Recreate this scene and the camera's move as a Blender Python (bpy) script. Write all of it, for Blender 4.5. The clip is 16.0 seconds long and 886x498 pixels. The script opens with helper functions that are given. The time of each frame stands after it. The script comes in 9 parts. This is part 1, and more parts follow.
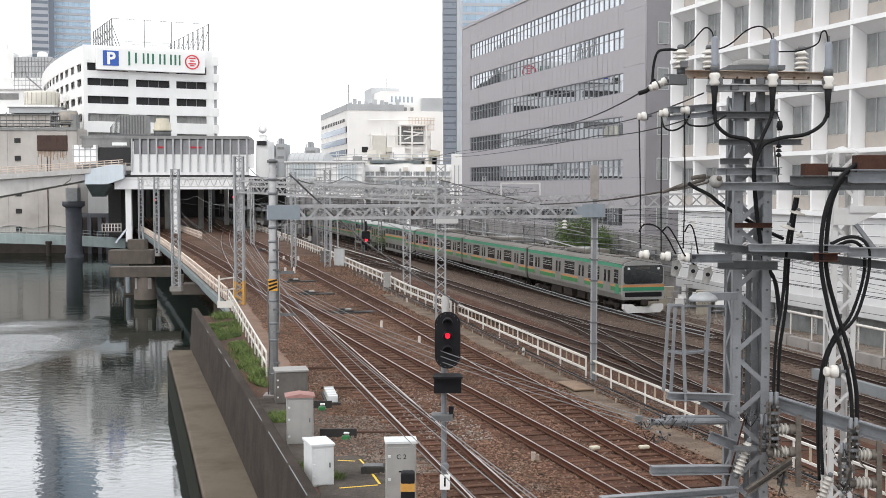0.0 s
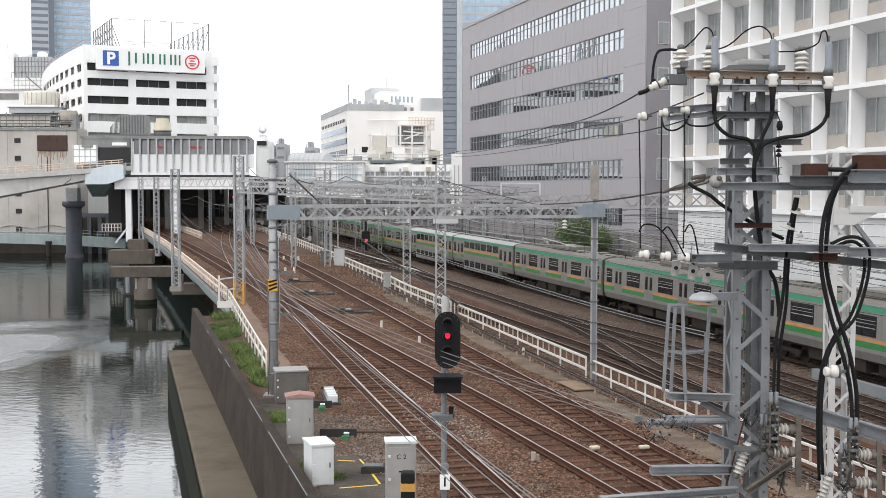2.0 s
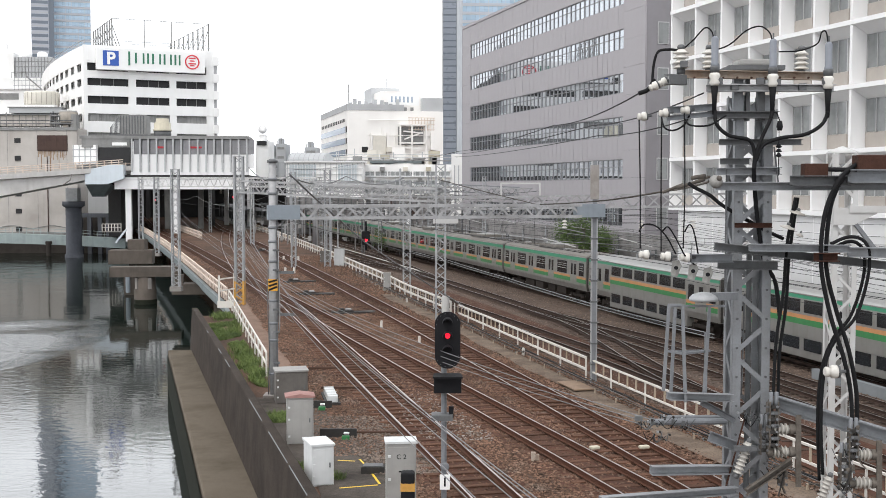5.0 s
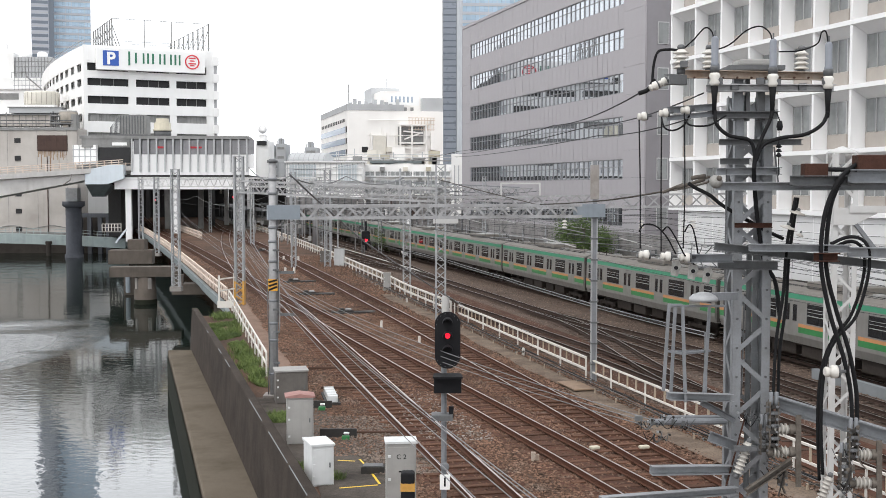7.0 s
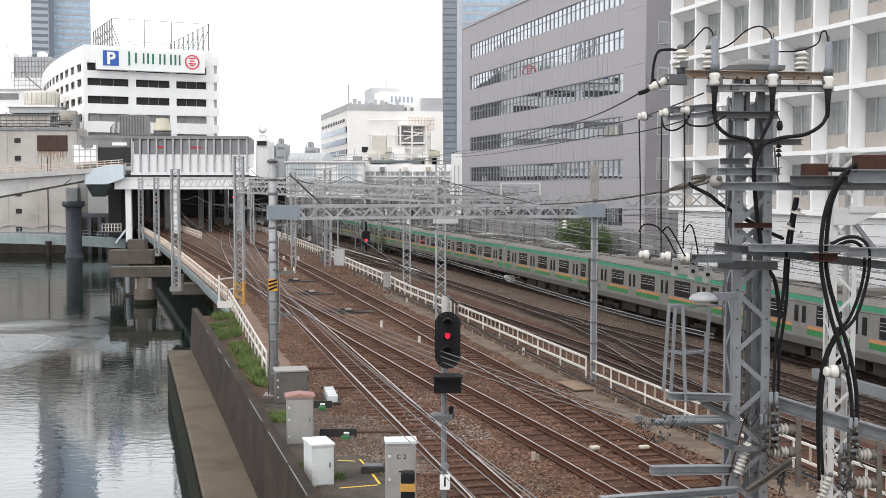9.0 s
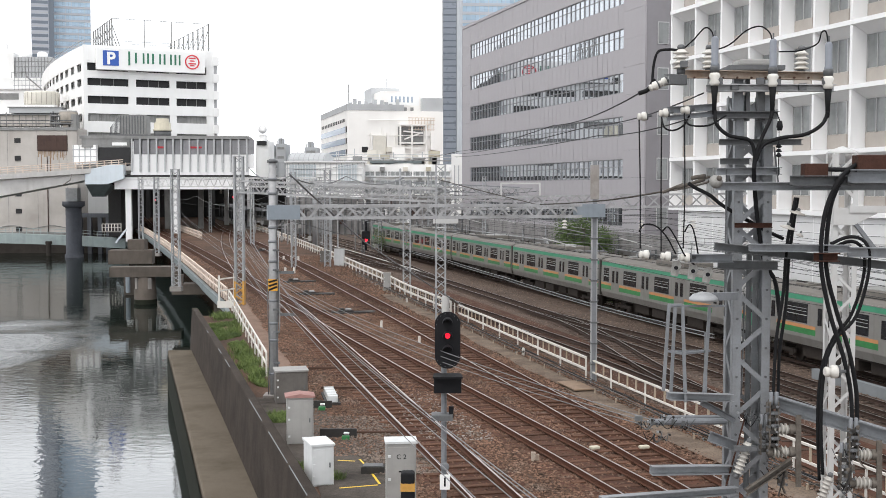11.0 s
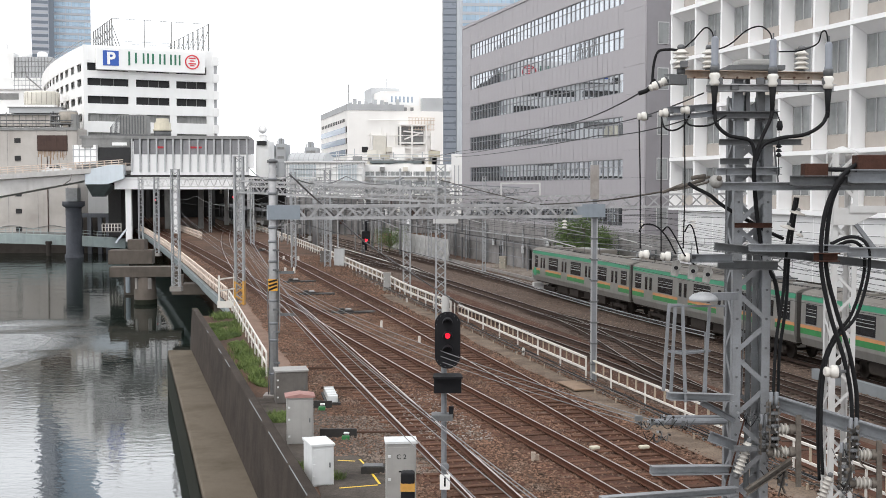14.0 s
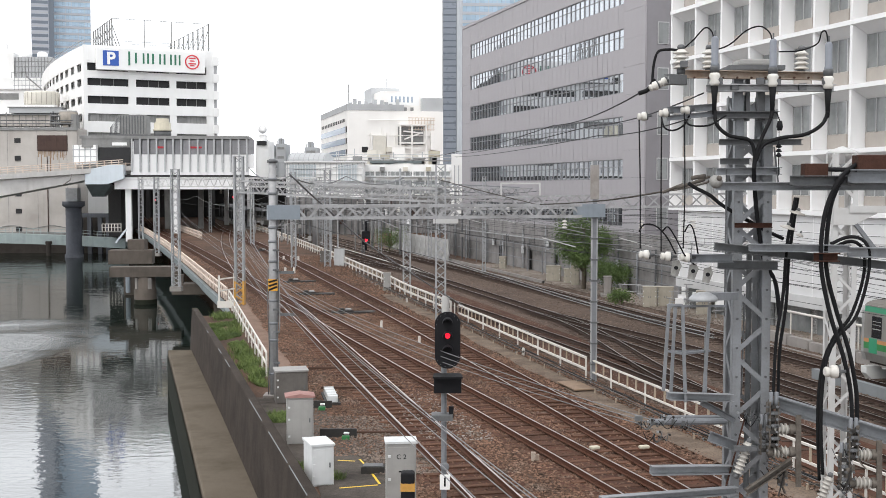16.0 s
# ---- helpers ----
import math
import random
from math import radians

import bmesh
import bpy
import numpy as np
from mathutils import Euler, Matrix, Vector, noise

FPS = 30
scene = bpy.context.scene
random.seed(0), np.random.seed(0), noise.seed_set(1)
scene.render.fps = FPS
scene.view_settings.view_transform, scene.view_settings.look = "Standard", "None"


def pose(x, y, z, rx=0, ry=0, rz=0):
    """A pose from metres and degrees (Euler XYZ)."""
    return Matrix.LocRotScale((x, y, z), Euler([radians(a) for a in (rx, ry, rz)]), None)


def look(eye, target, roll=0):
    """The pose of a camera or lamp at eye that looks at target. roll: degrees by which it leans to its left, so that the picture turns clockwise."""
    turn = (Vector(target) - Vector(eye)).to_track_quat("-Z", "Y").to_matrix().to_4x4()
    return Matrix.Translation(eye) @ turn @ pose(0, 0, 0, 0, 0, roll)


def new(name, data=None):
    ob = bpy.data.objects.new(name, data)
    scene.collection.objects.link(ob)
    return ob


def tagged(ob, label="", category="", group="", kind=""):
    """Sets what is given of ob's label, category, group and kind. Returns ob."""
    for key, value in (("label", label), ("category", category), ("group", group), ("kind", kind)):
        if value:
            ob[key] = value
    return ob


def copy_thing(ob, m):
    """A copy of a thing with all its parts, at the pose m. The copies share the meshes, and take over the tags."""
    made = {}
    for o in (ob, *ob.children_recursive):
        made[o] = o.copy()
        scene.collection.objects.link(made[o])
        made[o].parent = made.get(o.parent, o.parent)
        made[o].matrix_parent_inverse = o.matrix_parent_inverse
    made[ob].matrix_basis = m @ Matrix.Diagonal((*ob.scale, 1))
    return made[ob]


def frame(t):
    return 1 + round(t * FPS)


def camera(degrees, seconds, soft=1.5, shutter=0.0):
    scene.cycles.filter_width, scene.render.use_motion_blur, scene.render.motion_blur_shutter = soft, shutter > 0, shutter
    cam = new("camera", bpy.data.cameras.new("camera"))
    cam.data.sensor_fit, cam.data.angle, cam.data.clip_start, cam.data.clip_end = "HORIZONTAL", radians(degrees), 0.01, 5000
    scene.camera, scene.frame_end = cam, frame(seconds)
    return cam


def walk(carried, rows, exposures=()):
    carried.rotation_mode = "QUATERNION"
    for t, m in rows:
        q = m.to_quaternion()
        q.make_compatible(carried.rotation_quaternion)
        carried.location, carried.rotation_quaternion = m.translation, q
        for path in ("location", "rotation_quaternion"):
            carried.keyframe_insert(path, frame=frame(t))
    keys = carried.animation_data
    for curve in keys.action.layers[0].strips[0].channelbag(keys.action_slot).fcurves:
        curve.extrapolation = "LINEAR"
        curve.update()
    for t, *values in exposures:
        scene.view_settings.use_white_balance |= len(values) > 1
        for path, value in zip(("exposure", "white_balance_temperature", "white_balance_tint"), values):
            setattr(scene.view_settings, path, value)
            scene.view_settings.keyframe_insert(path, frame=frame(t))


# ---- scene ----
# ---- camera: stands still on a bridge rail, looking along the tracks ----
cam = camera(42.0, 16.0, soft=0.74)
EYE = pose(0, 0, 7.2, 90 - 3.055, 0, 0)
walk(cam, [(0.0, EYE), (16.0, EYE)])

# ---- overcast daylight ----
world = bpy.data.worlds.new("overcast_sky")
scene.world = world
world.use_nodes = True
wn = world.node_tree
wn.nodes.clear()
w_out = wn.nodes.new("ShaderNodeOutputWorld")
w_bg = wn.nodes.new("ShaderNodeBackground")
w_sky = wn.nodes.new("ShaderNodeTexSky")
w_sky.sky_type = "NISHITA"
w_sky.sun_disc = False
w_sky.sun_elevation = radians(52)
w_sky.sun_rotation = radians(217)
w_sky.dust_density = 4.0
w_mix = wn.nodes.new("ShaderNodeMix")
w_mix.data_type = "RGBA"
w_mix.inputs[0].default_value = 0.86
w_mix.inputs[7].default_value = (10.4, 10.6, 10.9, 1)
wn.links.new(w_sky.outputs[0], w_mix.inputs[6])
wn.links.new(w_mix.outputs[2], w_bg.inputs[0])
w_bg.inputs[1].default_value = 0.168
wn.links.new(w_bg.outputs[0], w_out.inputs[0])
sun = new("sun", bpy.data.lights.new("sun", "SUN"))
sun.data.energy = 1.05
sun.data.angle = radians(25)
sun.data.color = (1.0, 0.97, 0.92)
sun.matrix_world = look((-45, -60, 95), (0, 0, 0))
scene.view_settings.exposure = 0.0


# ---- mesh helpers ----
def box(bm, x, y, z, sx, sy, sz, rz=0.0, bev=0.0):
    """A block centred at x, y with its underside at z."""
    m = Matrix.Translation((x, y, z + sz / 2)) @ Matrix.Rotation(radians(rz), 4, "Z") @ Matrix.Diagonal((sx, sy, sz, 1))
    r = bmesh.ops.create_cube(bm, size=1, matrix=m)
    if bev:
        ed = list({e for v in r["verts"] for e in v.link_edges})
        bmesh.ops.bevel(bm, geom=ed, offset=bev, segments=2, affect="EDGES", profile=0.6)
    return bm


def beam(bm, a, b, w, h, up=(0, 0, 1)):
    """A square bar from a to b, w wide and h high."""
    a, b = Vector(a), Vector(b)
    d = b - a
    n = d.normalized()
    u = Vector(up)
    if abs(n.dot(u)) > 0.98:
        u = Vector((0, 1, 0))
    s = n.cross(u).normalized()
    u = s.cross(n)
    vs = [bm.verts.new(p + s * w / 2 * i + u * h / 2 * j) for p in (a, b) for i, j in ((-1, -1), (1, -1), (1, 1), (-1, 1))]
    for q in ((3, 2, 1, 0), (4, 5, 6, 7), (0, 1, 5, 4), (1, 2, 6, 5), (2, 3, 7, 6), (3, 0, 4, 7)):
        bm.faces.new([vs[i] for i in q])
    return bm


def rod(bm, a, b, r, n=8, r2=None):
    """A round bar from a to b."""
    a, b = Vector(a), Vector(b)
    d = b - a
    if d.length < 1e-6:
        return bm
    m = Matrix.Translation((a + b) / 2) @ d.to_track_quat("Z", "Y").to_matrix().to_4x4()
    bmesh.ops.create_cone(bm, cap_ends=True, segments=n, radius1=r, radius2=r if r2 is None else r2, depth=d.length, matrix=m)
    return bm


def tube(bm, pts, r, n=6):
    """A round tube along points."""
    pts = [Vector(p) for p in pts]
    rings = []
    for i, p in enumerate(pts):
        d = (pts[min(i + 1, len(pts) - 1)] - pts[max(i - 1, 0)]).normalized()
        u = Vector((0, 0, 1)) if abs(d.z) < 0.9 else Vector((0, 1, 0))
        s = d.cross(u).normalized()
        u = s.cross(d)
        rings.append([bm.verts.new(p + s * r * math.cos(k * 2 * math.pi / n) + u * r * math.sin(k * 2 * math.pi / n)) for k in range(n)])
    for a, b in zip(rings, rings[1:]):
        for k in range(n):
            f = bm.faces.new((a[k], a[(k + 1) % n], b[(k + 1) % n], b[k]))
            f.smooth = True
    bm.faces.new(rings[0])
    bm.faces.new(rings[-1][::-1])
    return bm


def lathe(bm, prof, m=None, n=16):
    """A turned body round its own z from (radius, height) pairs."""
    m = m or Matrix()
    rings = [[bm.verts.new(m @ Vector((r * math.cos(k * 2 * math.pi / n), r * math.sin(k * 2 * math.pi / n), z))) for k in range(n)] for r, z in prof]
    for a, b in zip(rings, rings[1:]):
        for k in range(n):
            f = bm.faces.new((a[k], a[(k + 1) % n], b[(k + 1) % n], b[k]))
            f.smooth = True
    bm.faces.new(rings[0][::-1])
    bm.faces.new(rings[-1])
    return bm


def strip(bm, rows):
    """A sheet through rows of points."""
    g = [[bm.verts.new(p) for p in r] for r in rows]
    for a, b in zip(g, g[1:]):
        for k in range(len(a) - 1):
            bm.faces.new((a[k], a[k + 1], b[k + 1], b[k]))
    return bm


def prism(bm, outline, y0, y1, axis="Y"):
    """A solid from a closed outline (u, v), pushed from y0 to y1 along an axis."""
    def at(u, v, w):
        return {"Y": (u, w, v), "X": (w, u, v), "Z": (u, v, w)}[axis]
    a = [bm.verts.new(at(u, v, y0)) for u, v in outline]
    b = [bm.verts.new(at(u, v, y1)) for u, v in outline]
    k = len(outline)
    bm.faces.new(a)
    bm.faces.new(b[::-1])
    for i in range(k):
        bm.faces.new((a[i], b[i], b[(i + 1) % k], a[(i + 1) % k]))
    return bm


def finish(bm):
    bmesh.ops.recalc_face_normals(bm, faces=bm.faces)
    return bm


def mesh_of(name, bm, mat):
    me = bpy.data.meshes.new(name)
    finish(bm)
    bm.to_mesh(me)
    bm.free()
    me.materials.append(mat)
    return me


def part(name, bm, mat, parent=None, label="", kind=""):
    ob = new(name, mesh_of(name, bm, mat))
    ob.parent = parent
    return tagged(ob, label, kind=kind)


def piece(name, me, parent, m=None):
    """One more piece on a shared mesh."""
    ob = new(name, me)
    ob.parent = parent
    if m is not None:
        ob.matrix_basis = m
    return ob


def thing(name, label, category, m=None, group="", kind=""):
    ob = new(name)
    if m is not None:
        ob.matrix_basis = m
    return tagged(ob, label, category, group, kind)


def single(name, bm, mat, label, category, group="", kind="", m=None):
    ob = part(name, bm, mat)
    if m is not None:
        ob.matrix_basis = m
    return tagged(ob, label, category, group, kind)


def B():
    return bmesh.new()


# ---- materials ----
def material(name, col, rough=0.7, metal=0.0, vary=0.18, scale=3.0, grain=0.0, grain_scale=60.0, bump=0.0, dark=None, streak=0.0,
             island=0.0, objvar=0.0, spec=0.5, tint=None, edge=0.5):
    """A worn surface: base colour, cloudy stains, fine grain with relief, and streaks that run down."""
    mt = bpy.data.materials.new(name)
    mt.use_nodes = True
    nt = mt.node_tree
    bs = nt.nodes["Principled BSDF"]
    bs.inputs["Roughness"].default_value = rough
    bs.inputs["Metallic"].default_value = metal
    bs.inputs["Specular IOR Level"].default_value = spec
    tc = nt.nodes.new("ShaderNodeTexCoord")
    col4 = (*col, 1)
    dk = (*(dark or [c * 0.55 for c in col]), 1)

    def noise_tex(sc, detail=4, rg=0.6, vec=None):
        n = nt.nodes.new("ShaderNodeTexNoise")
        n.inputs["Scale"].default_value = sc
        n.inputs["Detail"].default_value = detail
        n.inputs["Roughness"].default_value = rg
        nt.links.new(vec or tc.outputs["Object"], n.inputs["Vector"])
        return n.outputs["Fac"]

    def ramp(src, lo, hi):
        r = nt.nodes.new("ShaderNodeMapRange")
        r.inputs["From Min"].default_value, r.inputs["From Max"].default_value = lo, hi
        nt.links.new(src, r.inputs["Value"])
        return r.outputs["Result"]

    def scaled(src, k):
        r = nt.nodes.new("ShaderNodeMath")
        r.operation = "MULTIPLY"
        r.inputs[1].default_value = k
        nt.links.new(src, r.inputs[0])
        return r.outputs[0]

    def mixed(a, b, fac):
        m = nt.nodes.new("ShaderNodeMix")
        m.data_type = "RGBA"
        for s, v in ((6, a), (7, b)):
            if isinstance(v, tuple):
                m.inputs[s].default_value = v
            else:
                nt.links.new(v, m.inputs[s])
        if isinstance(fac, float):
            m.inputs[0].default_value = fac
        else:
            nt.links.new(fac, m.inputs[0])
        return m.outputs[2]

    c = mixed(col4, dk, scaled(ramp(noise_tex(scale), 0.42, 0.72), vary * 2.2))
    if grain:
        c = mixed(c, dk, scaled(ramp(noise_tex(grain_scale, 3), 0.45, 0.65), grain))
    if tint:
        c = mixed(c, (*tint, 1), scaled(ramp(noise_tex(scale * 2.7, 5), 0.52, 0.66), edge))
    if streak:
        mp = nt.nodes.new("ShaderNodeMapping")
        mp.inputs["Scale"].default_value = (1, 1, 0.06)
        nt.links.new(tc.outputs["Object"], mp.inputs["Vector"])
        c = mixed(c, dk, scaled(ramp(noise_tex(scale * 3.0, 4, 0.6, mp.outputs[0]), 0.5, 0.75), streak))
    for amount, node, sock in ((island, "ShaderNodeNewGeometry", "Random Per Island"), (objvar, "ShaderNodeObjectInfo", "Random")):
        if amount:
            g = nt.nodes.new(node)
            c = mixed(c, dk, scaled(g.outputs[sock], amount))
    nt.links.new(c, bs.inputs["Base Color"])
    rr = nt.nodes.new("ShaderNodeMapRange")
    rr.inputs["To Min"].default_value, rr.inputs["To Max"].default_value = max(0.02, rough - 0.12), min(1, rough + 0.12)
    nt.links.new(noise_tex(scale * 4), rr.inputs["Value"])
    nt.links.new(rr.outputs[0], bs.inputs["Roughness"])
    if bump:
        bp = nt.nodes.new("ShaderNodeBump")
        bp.inputs["Strength"].default_value = min(1.0, bump)
        bp.inputs["Distance"].default_value = 0.02
        nt.links.new(noise_tex(grain_scale, 4), bp.inputs["Height"])
        nt.links.new(bp.outputs[0], bs.inputs["Normal"])
    return mt


def window_mirror(name, col):
    """Coated flat glass: a clear mirror over a dark room, a little different pane by pane."""
    mt = bpy.data.materials.new(name)
    mt.use_nodes = True
    nt = mt.node_tree
    bs = nt.nodes["Principled BSDF"]
    bs.inputs["Roughness"].default_value = 0.015
    bs.inputs["Metallic"].default_value = 0.9
    ob = nt.nodes.new("ShaderNodeObjectInfo")
    mx = nt.nodes.new("ShaderNodeMix")
    mx.data_type = "RGBA"
    mx.inputs[6].default_value = (*[c * 0.78 for c in col], 1)
    mx.inputs[7].default_value = (*col, 1)
    nt.links.new(ob.outputs["Random"], mx.inputs[0])
    nt.links.new(mx.outputs[2], bs.inputs["Base Color"])
    return mt


def glow(name, col, strength):
    mt = bpy.data.materials.new(name)
    mt.use_nodes = True
    bs = mt.node_tree.nodes["Principled BSDF"]
    bs.inputs["Base Color"].default_value = (*col, 1)
    bs.inputs["Emission Color"].default_value = (*col, 1)
    bs.inputs["Emission Strength"].default_value = strength
    return mt


M = {}
M["ballast"] = material("ballast_brown", (0.125, 0.073, 0.050), 0.95, spec=0.12, vary=0.4, scale=0.3, grain=0.75, grain_scale=9.0, bump=1.0, dark=(0.032, 0.022, 0.017), tint=(0.075, 0.053, 0.042), edge=0.6)
M["stone"] = material("ballast_stone", (0.265, 0.158, 0.111), 0.95, spec=0.12, vary=0.25, scale=0.35, tint=(0.25, 0.195, 0.16), edge=0.7, island=0.85, dark=(0.038, 0.026, 0.02))
M["sleeper"] = material("sleeper_wood", (0.165, 0.086, 0.057), 0.9, spec=0.12, vary=0.3, scale=2.0, grain=0.5, grain_scale=25, bump=0.6, objvar=0.6, dark=(0.035, 0.02, 0.015))
M["sleeper_far"] = material("sleeper_wood_far", (0.105, 0.063, 0.046), 0.9, spec=0.12, vary=0.3, scale=2.0, island=0.6, dark=(0.05, 0.03, 0.022))
M["rail"] = material("rail_rust", (0.085, 0.034, 0.02), 0.8, spec=0.2, vary=0.2, scale=3, grain=0.3, grain_scale=40, dark=(0.06, 0.035, 0.025))
M["railtop"] = material("rail_head_polished", (0.43, 0.405, 0.39), 0.34, 0.88, vary=0.1, scale=2)
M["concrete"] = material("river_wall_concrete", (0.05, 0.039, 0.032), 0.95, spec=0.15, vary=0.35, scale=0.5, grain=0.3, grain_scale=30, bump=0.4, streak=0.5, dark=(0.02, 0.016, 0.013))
M["apron"] = material("apron_concrete", (0.125, 0.102, 0.078), 0.95, spec=0.15, vary=0.3, scale=0.6, grain=0.25, grain_scale=25, bump=0.4, dark=(0.055, 0.046, 0.03))
M["oldconc"] = material("weathered_concrete", (0.27, 0.25, 0.235), 0.95, vary=0.3, scale=0.5, grain=0.2, grain_scale=20, bump=0.3, streak=0.4)
M["pier"] = material("pier_concrete", (0.095, 0.079, 0.066), 0.95, vary=0.35, scale=0.6, grain=0.2, grain_scale=20, bump=0.3, streak=0.5)
M["galv"] = material("galvanised_steel", (0.205, 0.215, 0.23), 0.55, 0.25, vary=0.2, scale=2.5, grain=0.15, grain_scale=35, streak=0.25, dark=(0.085, 0.09, 0.095))
M["galv_dark"] = material("weathered_steel", (0.12, 0.123, 0.127), 0.6, 0.25, vary=0.25, scale=3, grain=0.2, grain_scale=35, streak=0.3)
M["bluegrey"] = material("bluegrey_paint", (0.21, 0.24, 0.27), 0.5, 0.1, vary=0.15, scale=1.5, streak=0.2)
M["whitesteel"] = material("white_painted_steel", (0.46, 0.46, 0.455), 0.5, 0.0, vary=0.2, scale=2, streak=0.25, dark=(0.4, 0.38, 0.36))
M["fence"] = material("fence_white_paint", (0.60, 0.57, 0.53), 0.6, 0, vary=0.2, scale=1.5, dark=(0.45, 0.42, 0.38))
M["rust"] = material("rusty_steel", (0.06, 0.028, 0.02), 0.85, 0, spec=0.2, vary=0.3, scale=6, grain=0.4, grain_scale=40, bump=0.4)
M["black"] = material("black_rubber", (0.009, 0.009, 0.010), 0.75, 0, spec=0.2, vary=0.2, scale=4)
M["blackpaint"] = material("black_paint", (0.009, 0.009, 0.011), 0.75, 0, spec=0.2, vary=0.2, scale=4, dark=(0.016, 0.016, 0.016))
M["porcelain"] = material("white_porcelain", (0.62, 0.60, 0.56), 0.25, 0, vary=0.15, scale=8, dark=(0.36, 0.33, 0.28))
M["wire"] = material("wire_grey", (0.19, 0.19, 0.195), 0.6, 0.1, vary=0.1, scale=1)
M["wire_dark"] = material("wire_dark", (0.035, 0.035, 0.037), 0.7, 0.0, spec=0.2, vary=0.1, scale=1)
M["cabinet"] = material("grey_cabinet_paint", (0.31, 0.302, 0.288), 0.6, 0, vary=0.15, scale=2, streak=0.25)
M["cabinet_white"] = material("white_cabinet_paint", (0.60, 0.61, 0.61), 0.5, 0, vary=0.12, scale=2, streak=0.2)
M["grass"] = material("grass_green", (0.20, 0.265, 0.075), 0.9, 0, vary=0.45, scale=0.9, island=0.7, dark=(0.035, 0.06, 0.016))
M["leaf"] = material("leaf_green", (0.115, 0.175, 0.045), 0.8, 0, vary=0.3, scale=1, island=0.65, dark=(0.03, 0.055, 0.016))
M["bark"] = material("bark", (0.1, 0.08, 0.06), 0.95, 0, vary=0.3, scale=6)
M["red_lamp"] = glow("red_signal_light", (1.0, 0.012, 0.03), 2.0)
M["orange_paint"] = material("orange_safety_paint", (0.55, 0.29, 0.06), 0.6, vary=0.3, scale=3)
M["yellow"] = material("yellow_paint", (0.75, 0.50, 0.03), 0.6, vary=0.15, scale=3)
M["beige"] = material("buff_sleeve", (0.33, 0.28, 0.24), 0.8, vary=0.3, scale=2, streak=0.5, dark=(0.2, 0.12, 0.07))
M["cabinet_beige"] = material("beige_cabinet_paint", (0.335, 0.305, 0.25), 0.65, vary=0.2, scale=2, streak=0.35)
M["galv_pale"] = material("pale_cast_metal", (0.27, 0.265, 0.25), 0.6, 0.1, vary=0.35, scale=9, streak=0.4, dark=(0.12, 0.11, 0.1))
M["board_amber"] = material("amber_board", (0.60, 0.31, 0.035), 0.6, vary=0.2, scale=5)
M["drum_sleeve"] = material("grey_buff_sleeve", (0.27, 0.25, 0.235), 0.7, vary=0.3, scale=2, streak=0.5, dark=(0.15, 0.13, 0.11))
M["grey_cyl"] = material("grey_cable_head", (0.19, 0.205, 0.235), 0.5, vary=0.15, scale=4, streak=0.2)
M["brownbeam"] = material("rust_stained_beam", (0.36, 0.31, 0.26), 0.85, vary=0.35, scale=2.5, grain=0.3, grain_scale=20, dark=(0.2, 0.12, 0.075))
M["red_roof"] = material("faded_red_paint", (0.32, 0.17, 0.15), 0.7, vary=0.25, scale=4)
M["lampglow"] = glow("signal_lens_red", (1.0, 0.008, 0.03), 1.7)
M["galv_light"] = material("galvanised_steel_light", (0.34, 0.35, 0.36), 0.55, 0.2, vary=0.2, scale=2.5, grain=0.15, grain_scale=35, streak=0.25, dark=(0.2, 0.2, 0.2))
M["ballast_main"] = material("ballast_dark", (0.122, 0.088, 0.069), 0.95, spec=0.12, vary=0.3, scale=0.3, grain=0.75, grain_scale=9.0, bump=1.0, dark=(0.05, 0.038, 0.032), tint=(0.085, 0.068, 0.058), edge=0.6)
M["girder_teal"] = material("faded_teal_girder", (0.15, 0.18, 0.185), 0.6, vary=0.25, scale=0.6, streak=0.4)
M["post_tan"] = material("tan_fence_bar", (0.36, 0.29, 0.22), 0.7, vary=0.25, scale=2)
M["algae"] = material("wet_algae_band", (0.018, 0.02, 0.014), 0.9, spec=0.1, vary=0.3, scale=1.5)
M["galv_gantry"] = material("galvanised_gantry", (0.36, 0.362, 0.368), 0.55, 0.15, vary=0.3, scale=1.2, streak=0.35, grain=0.15, grain_scale=14, dark=(0.16, 0.155, 0.15))
M["porcelain_grey"] = material("grey_porcelain", (0.40, 0.38, 0.35), 0.35, vary=0.25, scale=8, dark=(0.22, 0.2, 0.17))
M["bed_rust"] = material("rust_stained_ballast", (0.095, 0.045, 0.03), 0.95, spec=0.12, vary=0.35, scale=0.5, grain=0.7, grain_scale=11.0, bump=1.0, dark=(0.034, 0.019, 0.014), tint=(0.08, 0.046, 0.033), edge=0.5)
M["road_conc"] = material("pale_road_concrete", (0.62, 0.60, 0.58), 0.9, vary=0.25, scale=0.3, streak=0.35, dark=(0.34, 0.32, 0.3))
M["footbridge"] = material("faded_green_steel", (0.33, 0.39, 0.39), 0.7, vary=0.25, scale=0.4, streak=0.4)
# dark stone whose colour carries the shade below deck, footbridge and road
M["quay_dark"] = material("shaded_quay_stone", (0.05, 0.043, 0.038), 0.9, spec=0.2, vary=0.35, scale=0.5, streak=0.5)
M["hazy"] = material("pale_far_wall", (0.40, 0.41, 0.42), 0.8, vary=0.12, scale=0.1, streak=0.15, objvar=0.5, dark=(0.22, 0.23, 0.24))
M["rust_stain"] = material("rust_run_on_render", (0.34, 0.25, 0.175), 0.95, vary=0.45, scale=0.9, streak=0.6, dark=(0.17, 0.085, 0.045))
M["gallery"] = material("pale_gallery_wall", (0.50, 0.50, 0.50), 0.6, vary=0.25, scale=0.3, streak=0.2)
